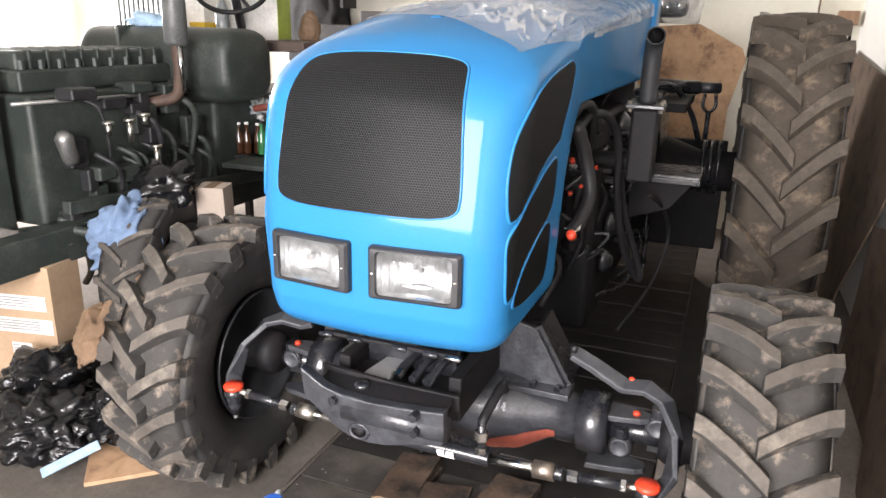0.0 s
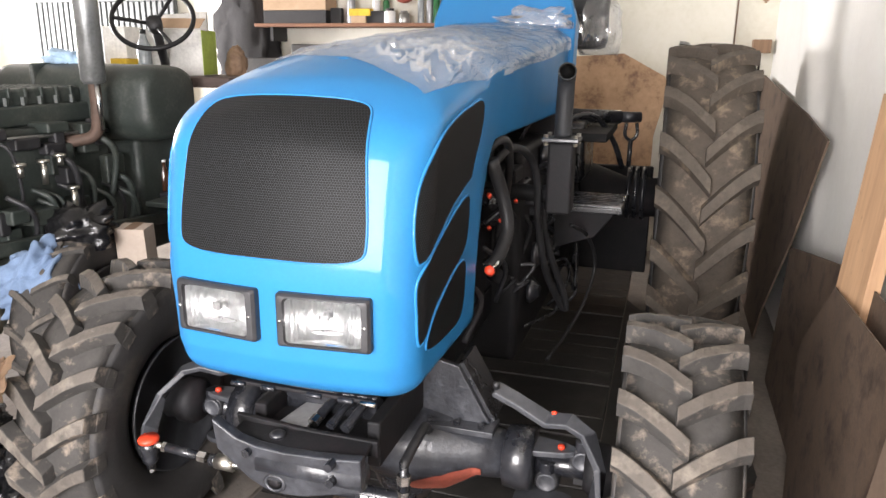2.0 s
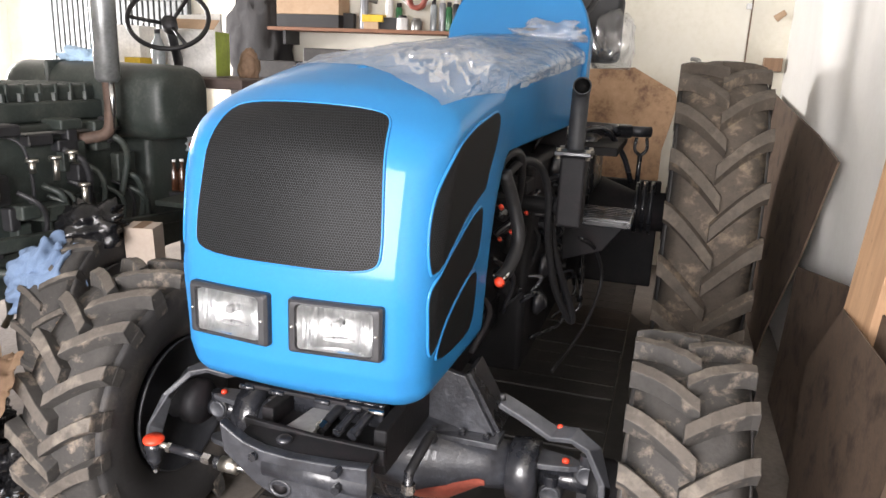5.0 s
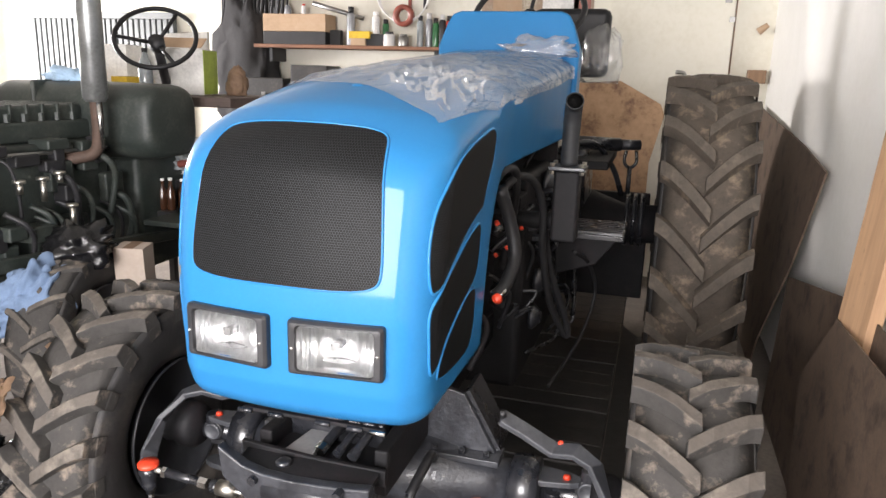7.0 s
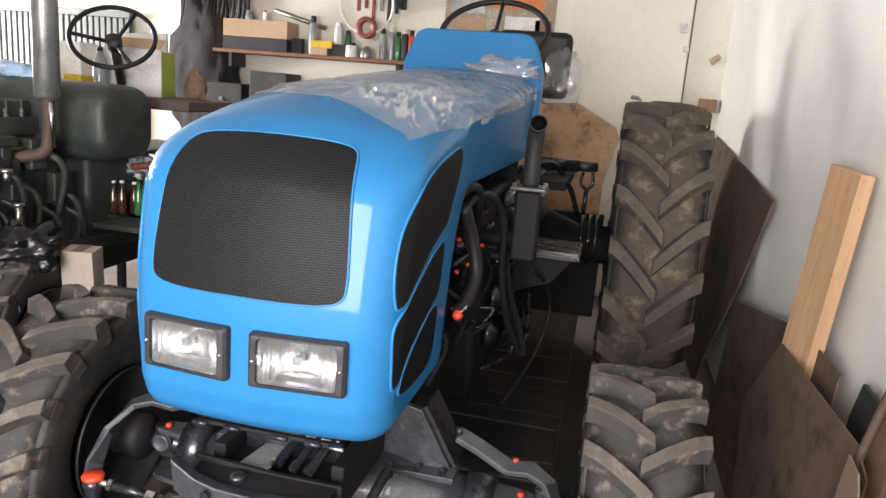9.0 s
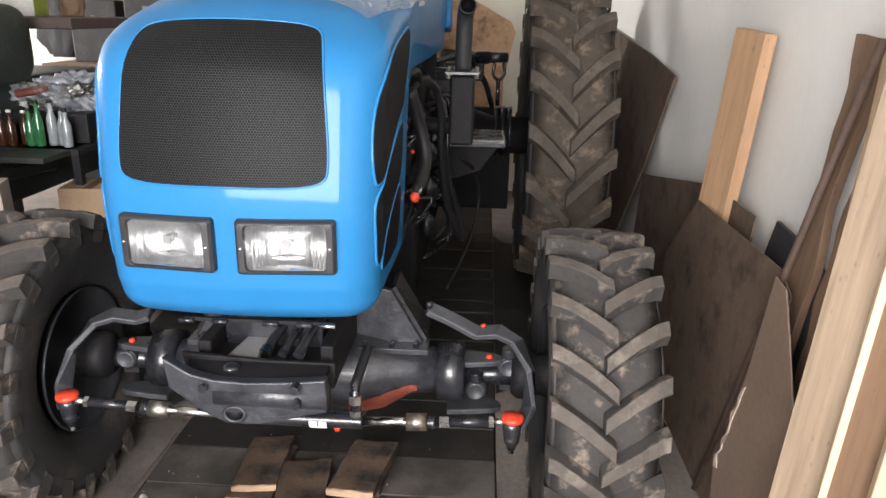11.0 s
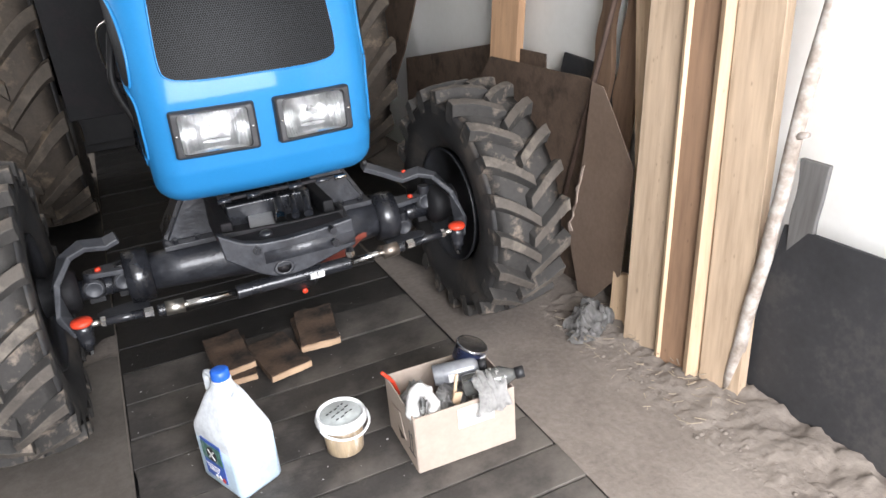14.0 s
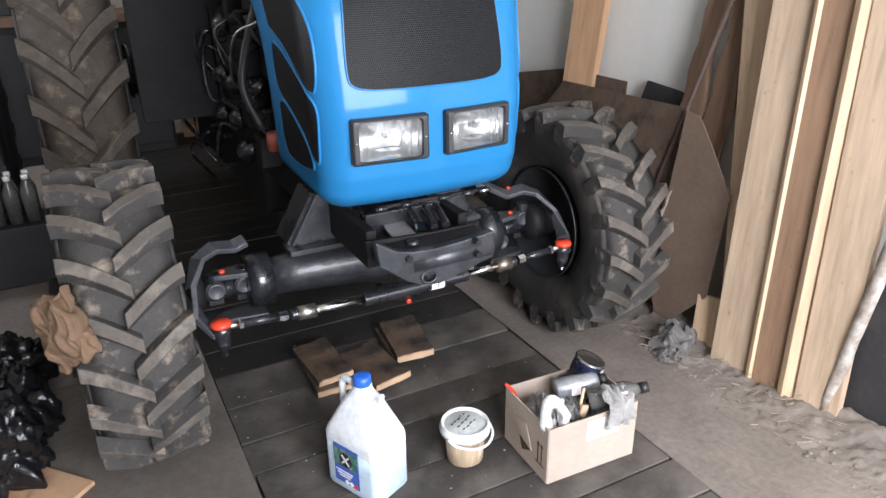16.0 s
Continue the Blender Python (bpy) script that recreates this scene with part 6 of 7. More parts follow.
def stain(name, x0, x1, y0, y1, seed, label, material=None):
    """A thin ragged dark patch on the floor: oil or dirt with shade painted in."""
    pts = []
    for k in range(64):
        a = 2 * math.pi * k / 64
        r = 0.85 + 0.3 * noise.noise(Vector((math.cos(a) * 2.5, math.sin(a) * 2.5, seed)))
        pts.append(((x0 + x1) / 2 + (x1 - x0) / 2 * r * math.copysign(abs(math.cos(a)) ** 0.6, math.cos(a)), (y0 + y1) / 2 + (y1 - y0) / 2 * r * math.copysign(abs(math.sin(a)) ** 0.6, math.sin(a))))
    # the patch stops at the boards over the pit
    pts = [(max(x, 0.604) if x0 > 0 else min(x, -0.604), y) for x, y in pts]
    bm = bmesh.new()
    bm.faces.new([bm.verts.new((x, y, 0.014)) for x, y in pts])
    return tagged(part(name, bm, material or OILSHADE, smooth=False), label, "stain", kind="stuff")


# ragged near-black patches: oil, with shade under the tractor painted in
stain("oil_shade_patch", 0.45, 1.25, 0.55, 3.4, 1.5, "black oil and painted shade on the concrete under the tractor")
stain("oil_shade_patch", -1.15, -0.45, 0.6, 3.4, 4.5, "black oil and painted shade on the concrete under the tractor")
# dark patch painted for the shadow lying left of the boards
stain("shaded_dirt_patch", -1.75, -0.3, -1.3, 0.9, 7.5, "trodden dirt on the concrete floor, darkened by painted shade", DIRTSHADE)

# trodden earth and crumbs along the foot of the wall
def crumbs(n, seed, x0, x1, y0, y1, s0, s1):
    r = random.Random(seed)
    bm = bmesh.new()
    for _ in range(n):
        s = r.uniform(s0, s1) * r.uniform(0.4, 1)
        vs = bmesh.ops.create_icosphere(bm, subdivisions=1, radius=s)["verts"]
        c = Vector((r.uniform(x0, x1), r.uniform(y0, y1), s * 0.25))
        off = r.uniform(0, 50)
        for v in vs:
            v.co = Vector((v.co.x * 1.4, v.co.y, v.co.z * 0.6)) * (0.8 + 0.5 * noise.noise(v.co * 60 + Vector((off, 0, 0)))) + c
    return bm


tagged(part("dirt", crumbs(420, 3, 0.98, 1.24, -1.5, 0.0, 0.002, 0.012), CONCRETE, smooth=False), "crumbs of dry earth along the wall", "dirt", kind="stuff")
tagged(part("dirt", crumbs(220, 4, 0.66, 1.2, -1.6, 0.6, 0.002, 0.007), CONCRETE, smooth=False), "scattered crumbs of earth on the floor", "dirt", kind="stuff")
tagged(part("dirt", crumbs(160, 5, -0.6, 0.6, -1.4, 0.7, 0.001, 0.004), RAGWHITE, smooth=False), "specks of chips and dust on the boards", "dirt", kind="stuff")


def splinters(n, seed, x0, x1, y0, y1):
    """Thin pale slivers of wood and straw lying on the earth."""
    r = random.Random(seed)
    bm = bmesh.new()
    for _ in range(n):
        L = r.uniform(0.008, 0.05)
        x, y = x0 + (x1 - x0) * r.random() ** 0.6, r.uniform(y0, y1)
        add_box(bm, (r.uniform(0.0015, 0.004), L, 0.002), (0, 0, 0), pose(x, y, 0.024 + 0.012 * r.random(), r.uniform(-12, 12), r.uniform(-15, 15), r.uniform(0, 180)))
    return bm


tagged(part("wood_splinters", splinters(110, 6, 0.9, 1.24, -0.86, 0.0), STRAW, smooth=False), "pale splinters and straw on the trodden earth", "splinters", kind="stuff")


def mound():
    bm = bmesh.new()
    rows = []
    for i in range(160):
        y = 0.1 - i * 0.015
        row = []
        for j in range(21):
            x = 0.98 + j * 0.0155
            h = 0.034 * (j / 20) ** 1.2 * (0.8 + 1.2 * noise.noise(Vector((x * 11, y * 11, 1)))) + 0.024 * abs(noise.noise(Vector((x * 28, y * 28, 4)))) + 0.014 * noise.noise(Vector((x * 75, y * 75, 7)))
            row.append(bm.verts.new((x, y, max(-0.02, h - 0.008 + (0 if j else -0.02)))))
        rows.append(row)
    for a, b in zip(rows, rows[1:]):
        for k in range(20):
            bm.faces.new((a[k], a[k + 1], b[k + 1], b[k]))
    return bm


tagged(part("earth_bank", mound(), CONCRETE), "low bank of trodden earth along the wall", "earth", kind="stuff")
tagged(part("brown_board", plate([(0.982, 0.836), (0.94, 0.89), (0.869, 1.017), (0.86, 1.12), (1.02, 1.2), (1.2, 1.12), (1.13, 1.03), (1.06, 0.93)], 0.012, pose(0, 0, 0.022, -90, 0, 0)), SCRAPBOARD, smooth=False), "flat brown board scrap lying on the earth floor", "board")


# ---- polythene over the hood ----
def hood_film():
    """A thin clear sheet lying on the hood in wrinkles, with a corner hanging at the front."""
    bm = bmesh.new()
    nu, nv = 130, 110
    grid = []
    for j in range(nv + 1):
        v = j / nv
        row = []
        for i in range(nu + 1):
            u = 1.28 * i / nu
            # the front edge runs to a point over the front right corner, then back along the side
            if u < 0.92:
                y_front = 0.17 - 0.335 * (u / 0.92) ** 1.5 + 0.02 * math.sin(u * 14) * (1 - u)
            else:
                y_front = min(0.45, -0.165 + (u - 0.92) * 2.6)
            yb = y_front + (1.62 - y_front) * v
            xb = -HW * 0.98 + min(u, 1) * 1.96 * HW
            q = [xb, yb, HZ1]
            if u > 1:
                q[0], q[2] = HW, HZ1 - (u - 1) * 0.6
            if yb < HY0:
                q[1], q[2] = HY0, q[2] - (HY0 - yb)
            p = hood_at(q, 0.004)
            # long soft folds everywhere, sharp crinkles towards the front corner, none at the very edge
            side_y = u * 0.64
            tight = math.exp(-2.6 * v) * (0.2 + min(1, u) ** 2) * max(0.06, min(1, (1.0 - u) / 0.12 + 0.06))
            fold = 0.6 - abs(noise.noise(Vector((side_y * 5 + yb * 2, yb * 2.6, 0.3)))) * 1.5
            crease = 0.5 - abs(noise.noise(Vector((side_y * 17 + yb * 6, yb * 12 - side_y * 8, 5)))) * 2.2
            # pleats that fan out from the hanging corner
            away = math.hypot(side_y - 0.59, yb + 0.16)
            fan = math.atan2(yb + 0.16, 0.62 - side_y)
            pleat = 0.45 - abs(noise.noise(Vector((fan * 4.5 + away * 1.5, away * 4, 9)))) * 2.4
            near = math.exp(-3.5 * away) * min(1, away * 7)
            w = (0.45 * max(0, fold) + 3.2 * tight * max(-0.1, crease) + 4.5 * near * max(-0.1, pleat)) * min(1, 0.05 + j / 5)
            n = hood_at(q, 0.02) - hood_at(q, 0.0)
            row.append(bm.verts.new(p + n.normalized() * max(0, w) * 0.03))
        grid.append(row)
    for a, b in zip(grid, grid[1:]):
        for i in range(nu):
            bm.faces.new((a[i], a[i + 1], b[i + 1], b[i]))
    return bm


tagged(part("plastic_film", hood_film(), FILM, smooth=False), "crinkled clear polythene sheet lying on the blue hood", "plastic sheet")
fl = crumple((0.15, 0.06, 0.05), 21, 0.6)
tagged(part("plastic_film", fl, FILM, at=pose(0.2, 1.56, 1.72, 0, 0, 10)), "bunched clear polythene at the foot of the cowl", "plastic sheet")
bag = crumple((0.12, 0.1, 0.2), 22, 0.35)
tagged(part("plastic_wrap", bag, FILM, at=pose(0.37, 2.5, 1.62)), "clear plastic bag wrapped over the seat edge", "plastic wrap")


# ---- back wall: shelf, poster, door ----
def shelf(x0, x1, z, depth, label):
    t = thing("wall_shelf", label, "shelf", pose((x0 + x1) / 2, YB - depth / 2, z))
    part("board", box((x1 - x0, depth, 0.03)), SHELFWOOD, t, smooth=False, bevel=0.004)
    for k in (-0.42, 0.42):
        part("bracket", box((0.03, depth * 0.9, 0.12), ((x1 - x0) * k, 0.03, -0.075)), BLACK_DULL, t, smooth=False)
    return t


DARKCASE = mat("dark_scuffed_plastic", (0.035, 0.033, 0.032), 0.6, scale=6, fine=40, bump=0.2, light=(0.09, 0.08, 0.07))
SZ = 1.865
shelf(-2.9, -1.02, SZ, 0.3, "worn red-brown wooden wall shelf full of cans")
shelf(-3.3, -1.05, 2.46, 0.3, "dark wooden upper wall shelf")
tagged(part("workbench", box((3.0, 0.6, 0.06), (-1.6, 4.36, 1.05)), BROWNWOOD, smooth=False, bevel=0.004), "dark cluttered workbench below the shelf", "workbench")
# cupboard and bench carried on rightwards, added to darken the gap behind the tractor
bc = thing("bench_cabinet", "black cupboard under the worktop, extended to darken the back wall", "cupboard", pose(-1.6, 4.42, 0))
part("body", box((2.9, 0.5, 1.02), (0, 0, 0.51)), BLACK_DULL, bc, smooth=False, bevel=0.006)
for k in range(4):
    part("door", box((0.7, 0.018, 0.9), (-1.08 + 0.72 * k, -0.26, 0.52)), BLACK_DULL, bc, smooth=False, bevel=0.004)
sx0 = SZ + 0.016
for x, w, h2 in ((-2.75, 0.4, 0.5), (-2.3, 0.36, 0.62), (-1.9, 0.3, 0.42), (-1.5, 0.42, 0.6), (-1.1, 0.3, 0.48), (-0.75, 0.32, 0.36)):
    case = thing("tool_case", "dark scuffed tool case standing on the workbench", "tool case", pose(x, 4.45, 1.08), "tool cases on the bench")
    part("body", box((w, 0.3, h2), (0, 0, h2 / 2)), DARKCASE, case, smooth=False, bevel=0.012)
    part("lid_seam", box((w + 0.004, 0.304, 0.006), (0, 0, h2 * 0.7)), BLACK_DULL, case, smooth=False)
    part("latch", box((0.04, 0.012, 0.05), (0, -0.154, h2 * 0.7)), GALV, case, smooth=False, bevel=0.002)


def carton(name, size, at, material, label, group=""):
    t = thing(name, label, "box", at, group)
    part("body", box(size, (0, 0, size[2] / 2)), material, t, smooth=False, bevel=0.003)
    part("tape", box((0.05, size[1] + 0.002, 0.001), (0, 0, size[2] + 0.001)), BROWNPAPER, t, smooth=False)
    return t


ct = carton("cardboard_box", (0.62, 0.22, 0.11), pose(-2.5, 4.53, sx0), BLACK_DULL, "black flat box on the wall shelf")
ct = carton("cardboard_box", (0.62, 0.22, 0.15), pose(-2.5, 4.53, sx0 + 0.112), CARDBOARD, "brown cardboard box on top of a black box")


def can(r, h, at, material, cap, label):
    t = thing("spray_can", label, "can", at, "cans on the shelf")
    part("body", lathe([(r, 0), (r * 1.03, 0.004), (r, h * 0.78), (r * 0.8, h * 0.83), (r * 0.7, h * 0.84), (0, h * 0.84)], 20), material, t)
    part("cap", lathe([(r * 0.72, h * 0.84), (r * 0.7, h), (0, h)], 16), cap, t)
    return t


can(0.036, 0.33, pose(-1.98, 4.5, sx0), CANGREY, BLACK_DULL, "tall grey aerosol can on the shelf")
can(0.034, 0.24, pose(-1.75, 4.52, sx0 + 0.05), PAPER, PAPER, "white aerosol can on the shelf")
can(0.03, 0.23, pose(-1.67, 4.55, sx0), GREENP, BLACK_DULL, "green aerosol can on the shelf")
can(0.05, 0.12, pose(-1.6, 4.46, sx0), PAPER, BLACK_DULL, "small white jar with dark lid on shelf")
can(0.045, 0.1, pose(-1.47, 4.46, sx0), GALV, GALV, "small dull tin on the shelf")
for k, (x, m2, h) in enumerate(((-1.34, CLEARPET, 0.26), (-1.26, CANGREY, 0.28), (-1.2, GREENP, 0.24), (-1.14, BLACK_DULL, 0.27), (-1.08, RED, 0.26), (-1.04, RED, 0.24))):
    can(0.028, h, pose(x, 4.52, sx0), m2, (BLACK_DULL, PAPER)[k % 2], "slim bottle standing on the wall shelf")
carton("small_box", (0.2, 0.12, 0.06), pose(-1.87, 4.48, sx0 + 0.06), YELLOWP, "yellow flat box on the shelf")
carton("small_box", (0.14, 0.12, 0.06), pose(-1.88, 4.48, sx0), CARDBOARD, "small brown box on the shelf")
carton("small_box", (0.2, 0.12, 0.1), pose(-1.72, 4.5, sx0), BLACK_DULL, "small black box on the shelf")
carton("small_box", (0.1, 0.06, 0.13), pose(-2.12, 4.5, sx0), BLACK_DULL, "narrow black box on the shelf")
tagged(part("steel_tube", rod((-2.35, 4.5, 2.24), (-1.9, 4.6, 2.12), 0.02), GALV), "grey steel tube lying across the boxes", "tube")
can(0.03, 0.08, pose(-2.6, 4.5, sx0 + 0.263), CANGREY, CANGREY, "small tin on the cardboard box")
can(0.02, 0.09, pose(-2.44, 4.5, sx0 + 0.263), PAPER, RED, "small white bottle with red cap")
# hoops of wire and tools hanging on the wall
hoop = thing("wire_coil", "coil of pale wire hanging on the wall", "wire coil", pose(-1.46, 4.42, 2.32))
for k in range(3):
    part("loop", tube([(0.22 * math.cos(a) * (1 + 0.04 * k), -0.01 * k, 0.25 * math.sin(a) * (1 - 0.03 * k)) for a in [2 * math.pi * q / 36 for q in range(36)]], 0.006, 6, True, 0), PAPER, hoop)
tagged(part("cable_drum", lathe([(0.05, -0.03), (0.09, -0.03), (0.09, 0.03), (0.05, 0.03)], 24, pose(-1.45, 4.4, 2.13, 90), 'Z', True), REDPRIMER), "small dark red reel hanging on the wall", "reel")
rr = random.Random(8)
for k in range(16):
    x = -3.35 + k * 0.042 + rr.uniform(-0.02, 0.02)
    L = rr.uniform(0.5, 0.95)
    tagged(part("hanging_cable", tube([(x, 4.62, 2.6), (x + 0.03, 4.58, 2.6 - L * 0.5), (x - 0.02, 4.6, 2.6 - L), (x + 0.07, 4.58, 2.6 - L * 0.6), (x + 0.05, 4.62, 2.58)], rr.uniform(0.008, 0.02), 8), rr.choice((RUBBER_CLEAN, BLACK_DULL, RUBBER_CLEAN))), "loop of dark cable hanging on the wall", "cable", "cables on the back wall")
for k in range(7):
    x = -1.62 + k * 0.07
    tagged(part("hand_tool", box((0.03, 0.02, rr.uniform(0.15, 0.4)), (x, 4.64, 2.4)), rr.choice((GALV, BLACK_DULL, REDPRIMER)), smooth=False, bevel=0.004), "hand tool hanging on the back wall", "tool", "tools on the back wall")
crumpled("dark_coat", (0.34, 0.1, 0.8), pose(-3.08, 4.6, 1.1), DARKCLOTH, "dark work coat hanging on the wall", "coat", 31, 0.5)
# poster of plain colour fields
poster = thing("poster", "faded colour poster pinned on the back wall", "poster", pose(-0.37, YB - 0.004, 2.42))
part("sheet", box((0.95, 0.003, 0.66)), POSTERA, poster, smooth=False)
for x, z, w, h2, m2 in ((-0.28, 0.02, 0.3, 0.22, GALV), (0.15, 0.06, 0.45, 0.2, POSTERB), (0.2, -0.16, 0.3, 0.12, PAPER), (-0.25, -0.2, 0.25, 0.14, CARDBOARD), (0.38, -0.2, 0.14, 0.16, REDPRIMER)):
    part("colour_field", box((w, 0.002, h2), (x, -0.003, z)), m2, poster, smooth=False)
# door leaf in the back wall
door = thing("door_1", "cream painted door closed in the back wall", "door", pose(0.72, YB - 0.012, 0), kind="structure")
part("leaf", box((0.95, 0.02, 2.6), (0.0, 0, 1.3)), CREAMPAINT, door, smooth=False, bevel=0.003)
part("door_edge", box((0.008, 0.026, 2.6), (0.485, 0, 1.3)), BROWNPAPER, door, smooth=False)
part("hinge", box((0.05, 0.03, 0.07), (0.42, -0.02, 2.3)), GALV, door, smooth=False)
part("hinge", box((0.04, 0.03, 0.04), (0.46, -0.02, 2.14)), GALV, door, smooth=False)
part("latch", rod((0.66, -0.03, 2.05), (0.72, -0.05, 2.1), 0.03, 0.02, 12), CARDBOARD, door)
tagged(part("wooden_peg", box((0.13, 0.12, 0.1), (1.4, 4.62, 1.71)), BROWNPINE, smooth=False, bevel=0.004), "small wooden block on the back wall", "wood block")
tagged(part("metal_hook", tube([(0.87, 4.66, 1.58), (0.87, 4.58, 1.67), (0.86, 4.58, 1.72), (0.8, 4.56, 1.73)], 0.016, 8), GALV), "bent metal hook standing at the back wall", "hook")
tagged(part("tan_board", plate([(-0.05, 0), (-0.05, 1.62), (0.378, 1.65), (0.711, 1.474), (0.745, 1.39), (0.66, 1.0), (0.66, 0)], 0.012, pose(0, 4.5, 0, -2.5)), PLYTAN, smooth=False), "tan stained plywood offcut leaning on the back wall", "plywood")
# ribbed sheet and window side of the back wall
rib = thing("ribbed_panel", "grey ribbed metal panel against the back wall", "panel", pose(-4.75, 4.6, 0))
part("backing_sheet", box((1.75, 0.01, 2.1), (0, 0.02, 1.05)), RIBMETAL, rib, smooth=False)
part("frame", box((1.75, 0.06, 0.06), (0, 0, 2.13)), RIBMETAL, rib, smooth=False, bevel=0.004)
for k in range(26):
    part("rib", box((0.05, 0.03, 2.1), (-0.84 + k * 0.067, 0, 1.05)), RIBMETAL, rib, smooth=False, bevel=0.008)
win = thing("window_1", "white framed window glowing with daylight", "window", pose(XL + 0.02, 3.2, 1.7), kind="structure")
for name, size, c in (("window_frame", (0.06, 1.3, 0.06), (0, 0, 0.57)), ("window_sill", (0.16, 1.36, 0.04), (0.05, 0, -0.6)), ("window_frame", (0.06, 0.06, 1.2), (0, -0.62, 0)), ("window_frame", (0.06, 0.06, 1.2), (0, 0.62, 0)), ("mullion", (0.05, 0.05, 1.2), (0, 0, 0))):
    part(name, box(size, c), WHITEPAINT, win, smooth=False)


# ---- the old tractor beside the blue one ----
old = thing("old_tractor", "old dark green tractor, hood off, with open engine", "tractor")
blk = part("engine_block", box((0.55, 1.0, 0.6), (-2.42, 1.15, 0.95)), OLDMETAL, old, "dark oily engine block", smooth=False, bevel=0.03)
part("cylinder_head", box((0.42, 0.95, 0.1), (-2.42, 1.15, 1.3)), OLDMETAL, blk, smooth=False, bevel=0.015)
vc = part("valve_cover", box((0.34, 0.9, 0.09), (-2.42, 1.15, 1.385)), OLDMETAL, blk, "ribbed green valve cover", smooth=False, bevel=0.02)
for k in range(9):
    part("rib", box((0.36, 0.018, 0.1), (-2.42, 0.77 + k * 0.095, 1.385)), OLDMETAL, vc, smooth=False, bevel=0.005)
    part("nut", rod((-2.24, 0.72 + k * 0.1, 1.35), (-2.24, 0.72 + k * 0.1, 1.39), 0.014, None, 6), OLDMETAL, vc, smooth=False)
part("fuel_rail", rod((-2.12, 0.55, 1.22), (-2.12, 1.75, 1.2), 0.009), GALV, blk)
rnd = random.Random(17)
for k in range(40):
    y, z = rnd.uniform(0.65, 1.65), rnd.uniform(0.65, 1.25)
    x = -2.14 + rnd.uniform(-0.02, 0.08)
    if k % 2:
        part("casting", box((rnd.uniform(0.05, 0.14), rnd.uniform(0.05, 0.15), rnd.uniform(0.05, 0.16)), (x, y, z)), rnd.choice((OLDMETAL, BLACK_DULL)), blk, smooth=False, bevel=0.012)
    else:
        part("pipe", tube([(x, y, z), (x + 0.07, y + 0.05, z - 0.06), (x + 0.05, y + 0.1, z - rnd.uniform(0.15, 0.3)), (x, y + 0.1, z - 0.35)], rnd.uniform(0.008, 0.018), 8), rnd.choice((OLDMETAL, BLACK_DULL)), blk)
for x, y, z, h in ((-2.02, 1.08, 1.0, 0.1), (-1.98, 1.2, 0.86, 0.1), (-2.0, 1.16, 1.08, 0.04), (-2.02, 0.95, 1.05, 0.05)):
    part("primer_pump", rod((x, y, z), (x, y, z + h), 0.014), ZINC, blk, "bright primer pump plunger")
    part("pump_knob", rod((x, y, z + h), (x, y, z + h + 0.014), 0.028), ZINC, blk)
part("oil_filter", lathe([(0.028, 0), (0.036, 0.02), (0.04, 0.13), (0.02, 0.16)], 20, pose(-2.08, 0.78, 0.94, 20, 8)), GALV, blk, "bright filter bowl")
# transverse fuel tank
tank_bm = bmesh.new()
secs = [(-0.53, 0.8), (-0.52, 0.9), (-0.49, 0.96), (-0.44, 1.0), (0.0, 1.02), (0.44, 1.0), (0.49, 0.96), (0.52, 0.9), (0.53, 0.8)]
rings = [[tank_bm.verts.new((x, y * f, z * f)) for y, z in rounded(0.44, 0.4, 0.13, 8)] for x, f in secs]
for a, b in zip(rings, rings[1:]):
    for k in range(len(a)):
        tank_bm.faces.new((a[k], a[(k + 1) % len(a)], b[(k + 1) % len(a)], b[k]))
tank_bm.faces.new(rings[0])
tank_bm.faces.new(rings[-1])
tank = part("fuel_tank", tank_bm, OLDMETAL, old, "large dark green fuel tank", at=pose(-2.37, 1.82, 1.34))
part("tank_seam", lathe([(0.2, 0), (0.235, 0.004), (0.2, 0.008)], 40, pose(-0.06, 0, 0), 'X'), OLDMETAL, tank)
part("tank_strap", box((0.03, 0.455, 0.41), (-0.2, 0, 0)), OLDMETAL, tank, smooth=False, bevel=0.12)
crumpled("rag", (0.14, 0.09, 0.05), pose(-2.5, 1.78, 1.535), BLUEPALE, "pale blue cloth lying on the fuel tank", "rag", 41, 0.5)
# vertical muffler
mf = part("muffler", lathe([(0.0, 1.45), (0.045, 1.45), (0.06, 1.47), (0.06, 2.25), (0.045, 2.3)], 28, pose(-2.02, 1.45, 0)), GALVDARK, old, "tall grey vertical muffler")
part("exhaust_pipe", tube([(-2.02, 1.45, 1.47), (-2.02, 1.45, 1.3), (-2.03, 1.43, 1.2), (-2.1, 1.38, 1.17), (-2.2, 1.32, 1.16)], 0.03, 14), RUSTY, mf, "rusty exhaust elbow")
part("stay", rod((-1.985, 1.44, 1.22), (-2.0, 1.44, 1.5), 0.012), STEEL, mf)
# steering wheel and column
om = Matrix.Translation((-2.15, 2.1, 1.8)) @ Matrix.Rotation(radians(46), 4, 'X') @ Matrix.Rotation(radians(22), 4, 'Y')
osw = part("steering_wheel", tube([om @ Vector((0.225 * math.cos(a), 0.225 * math.sin(a), 0)) for a in [2 * math.pi * k / 40 for k in range(40)]], 0.014, 10, True, 0), RUBBER_CLEAN, old, "black plastic steering wheel")
for a in (80, 200, 320):
    part("spoke", rod(om @ Vector((0, 0, -0.05)), om @ Vector((0.215 * math.cos(radians(a)), 0.215 * math.sin(radians(a)), 0)), 0.011), RUBBER_CLEAN, osw)
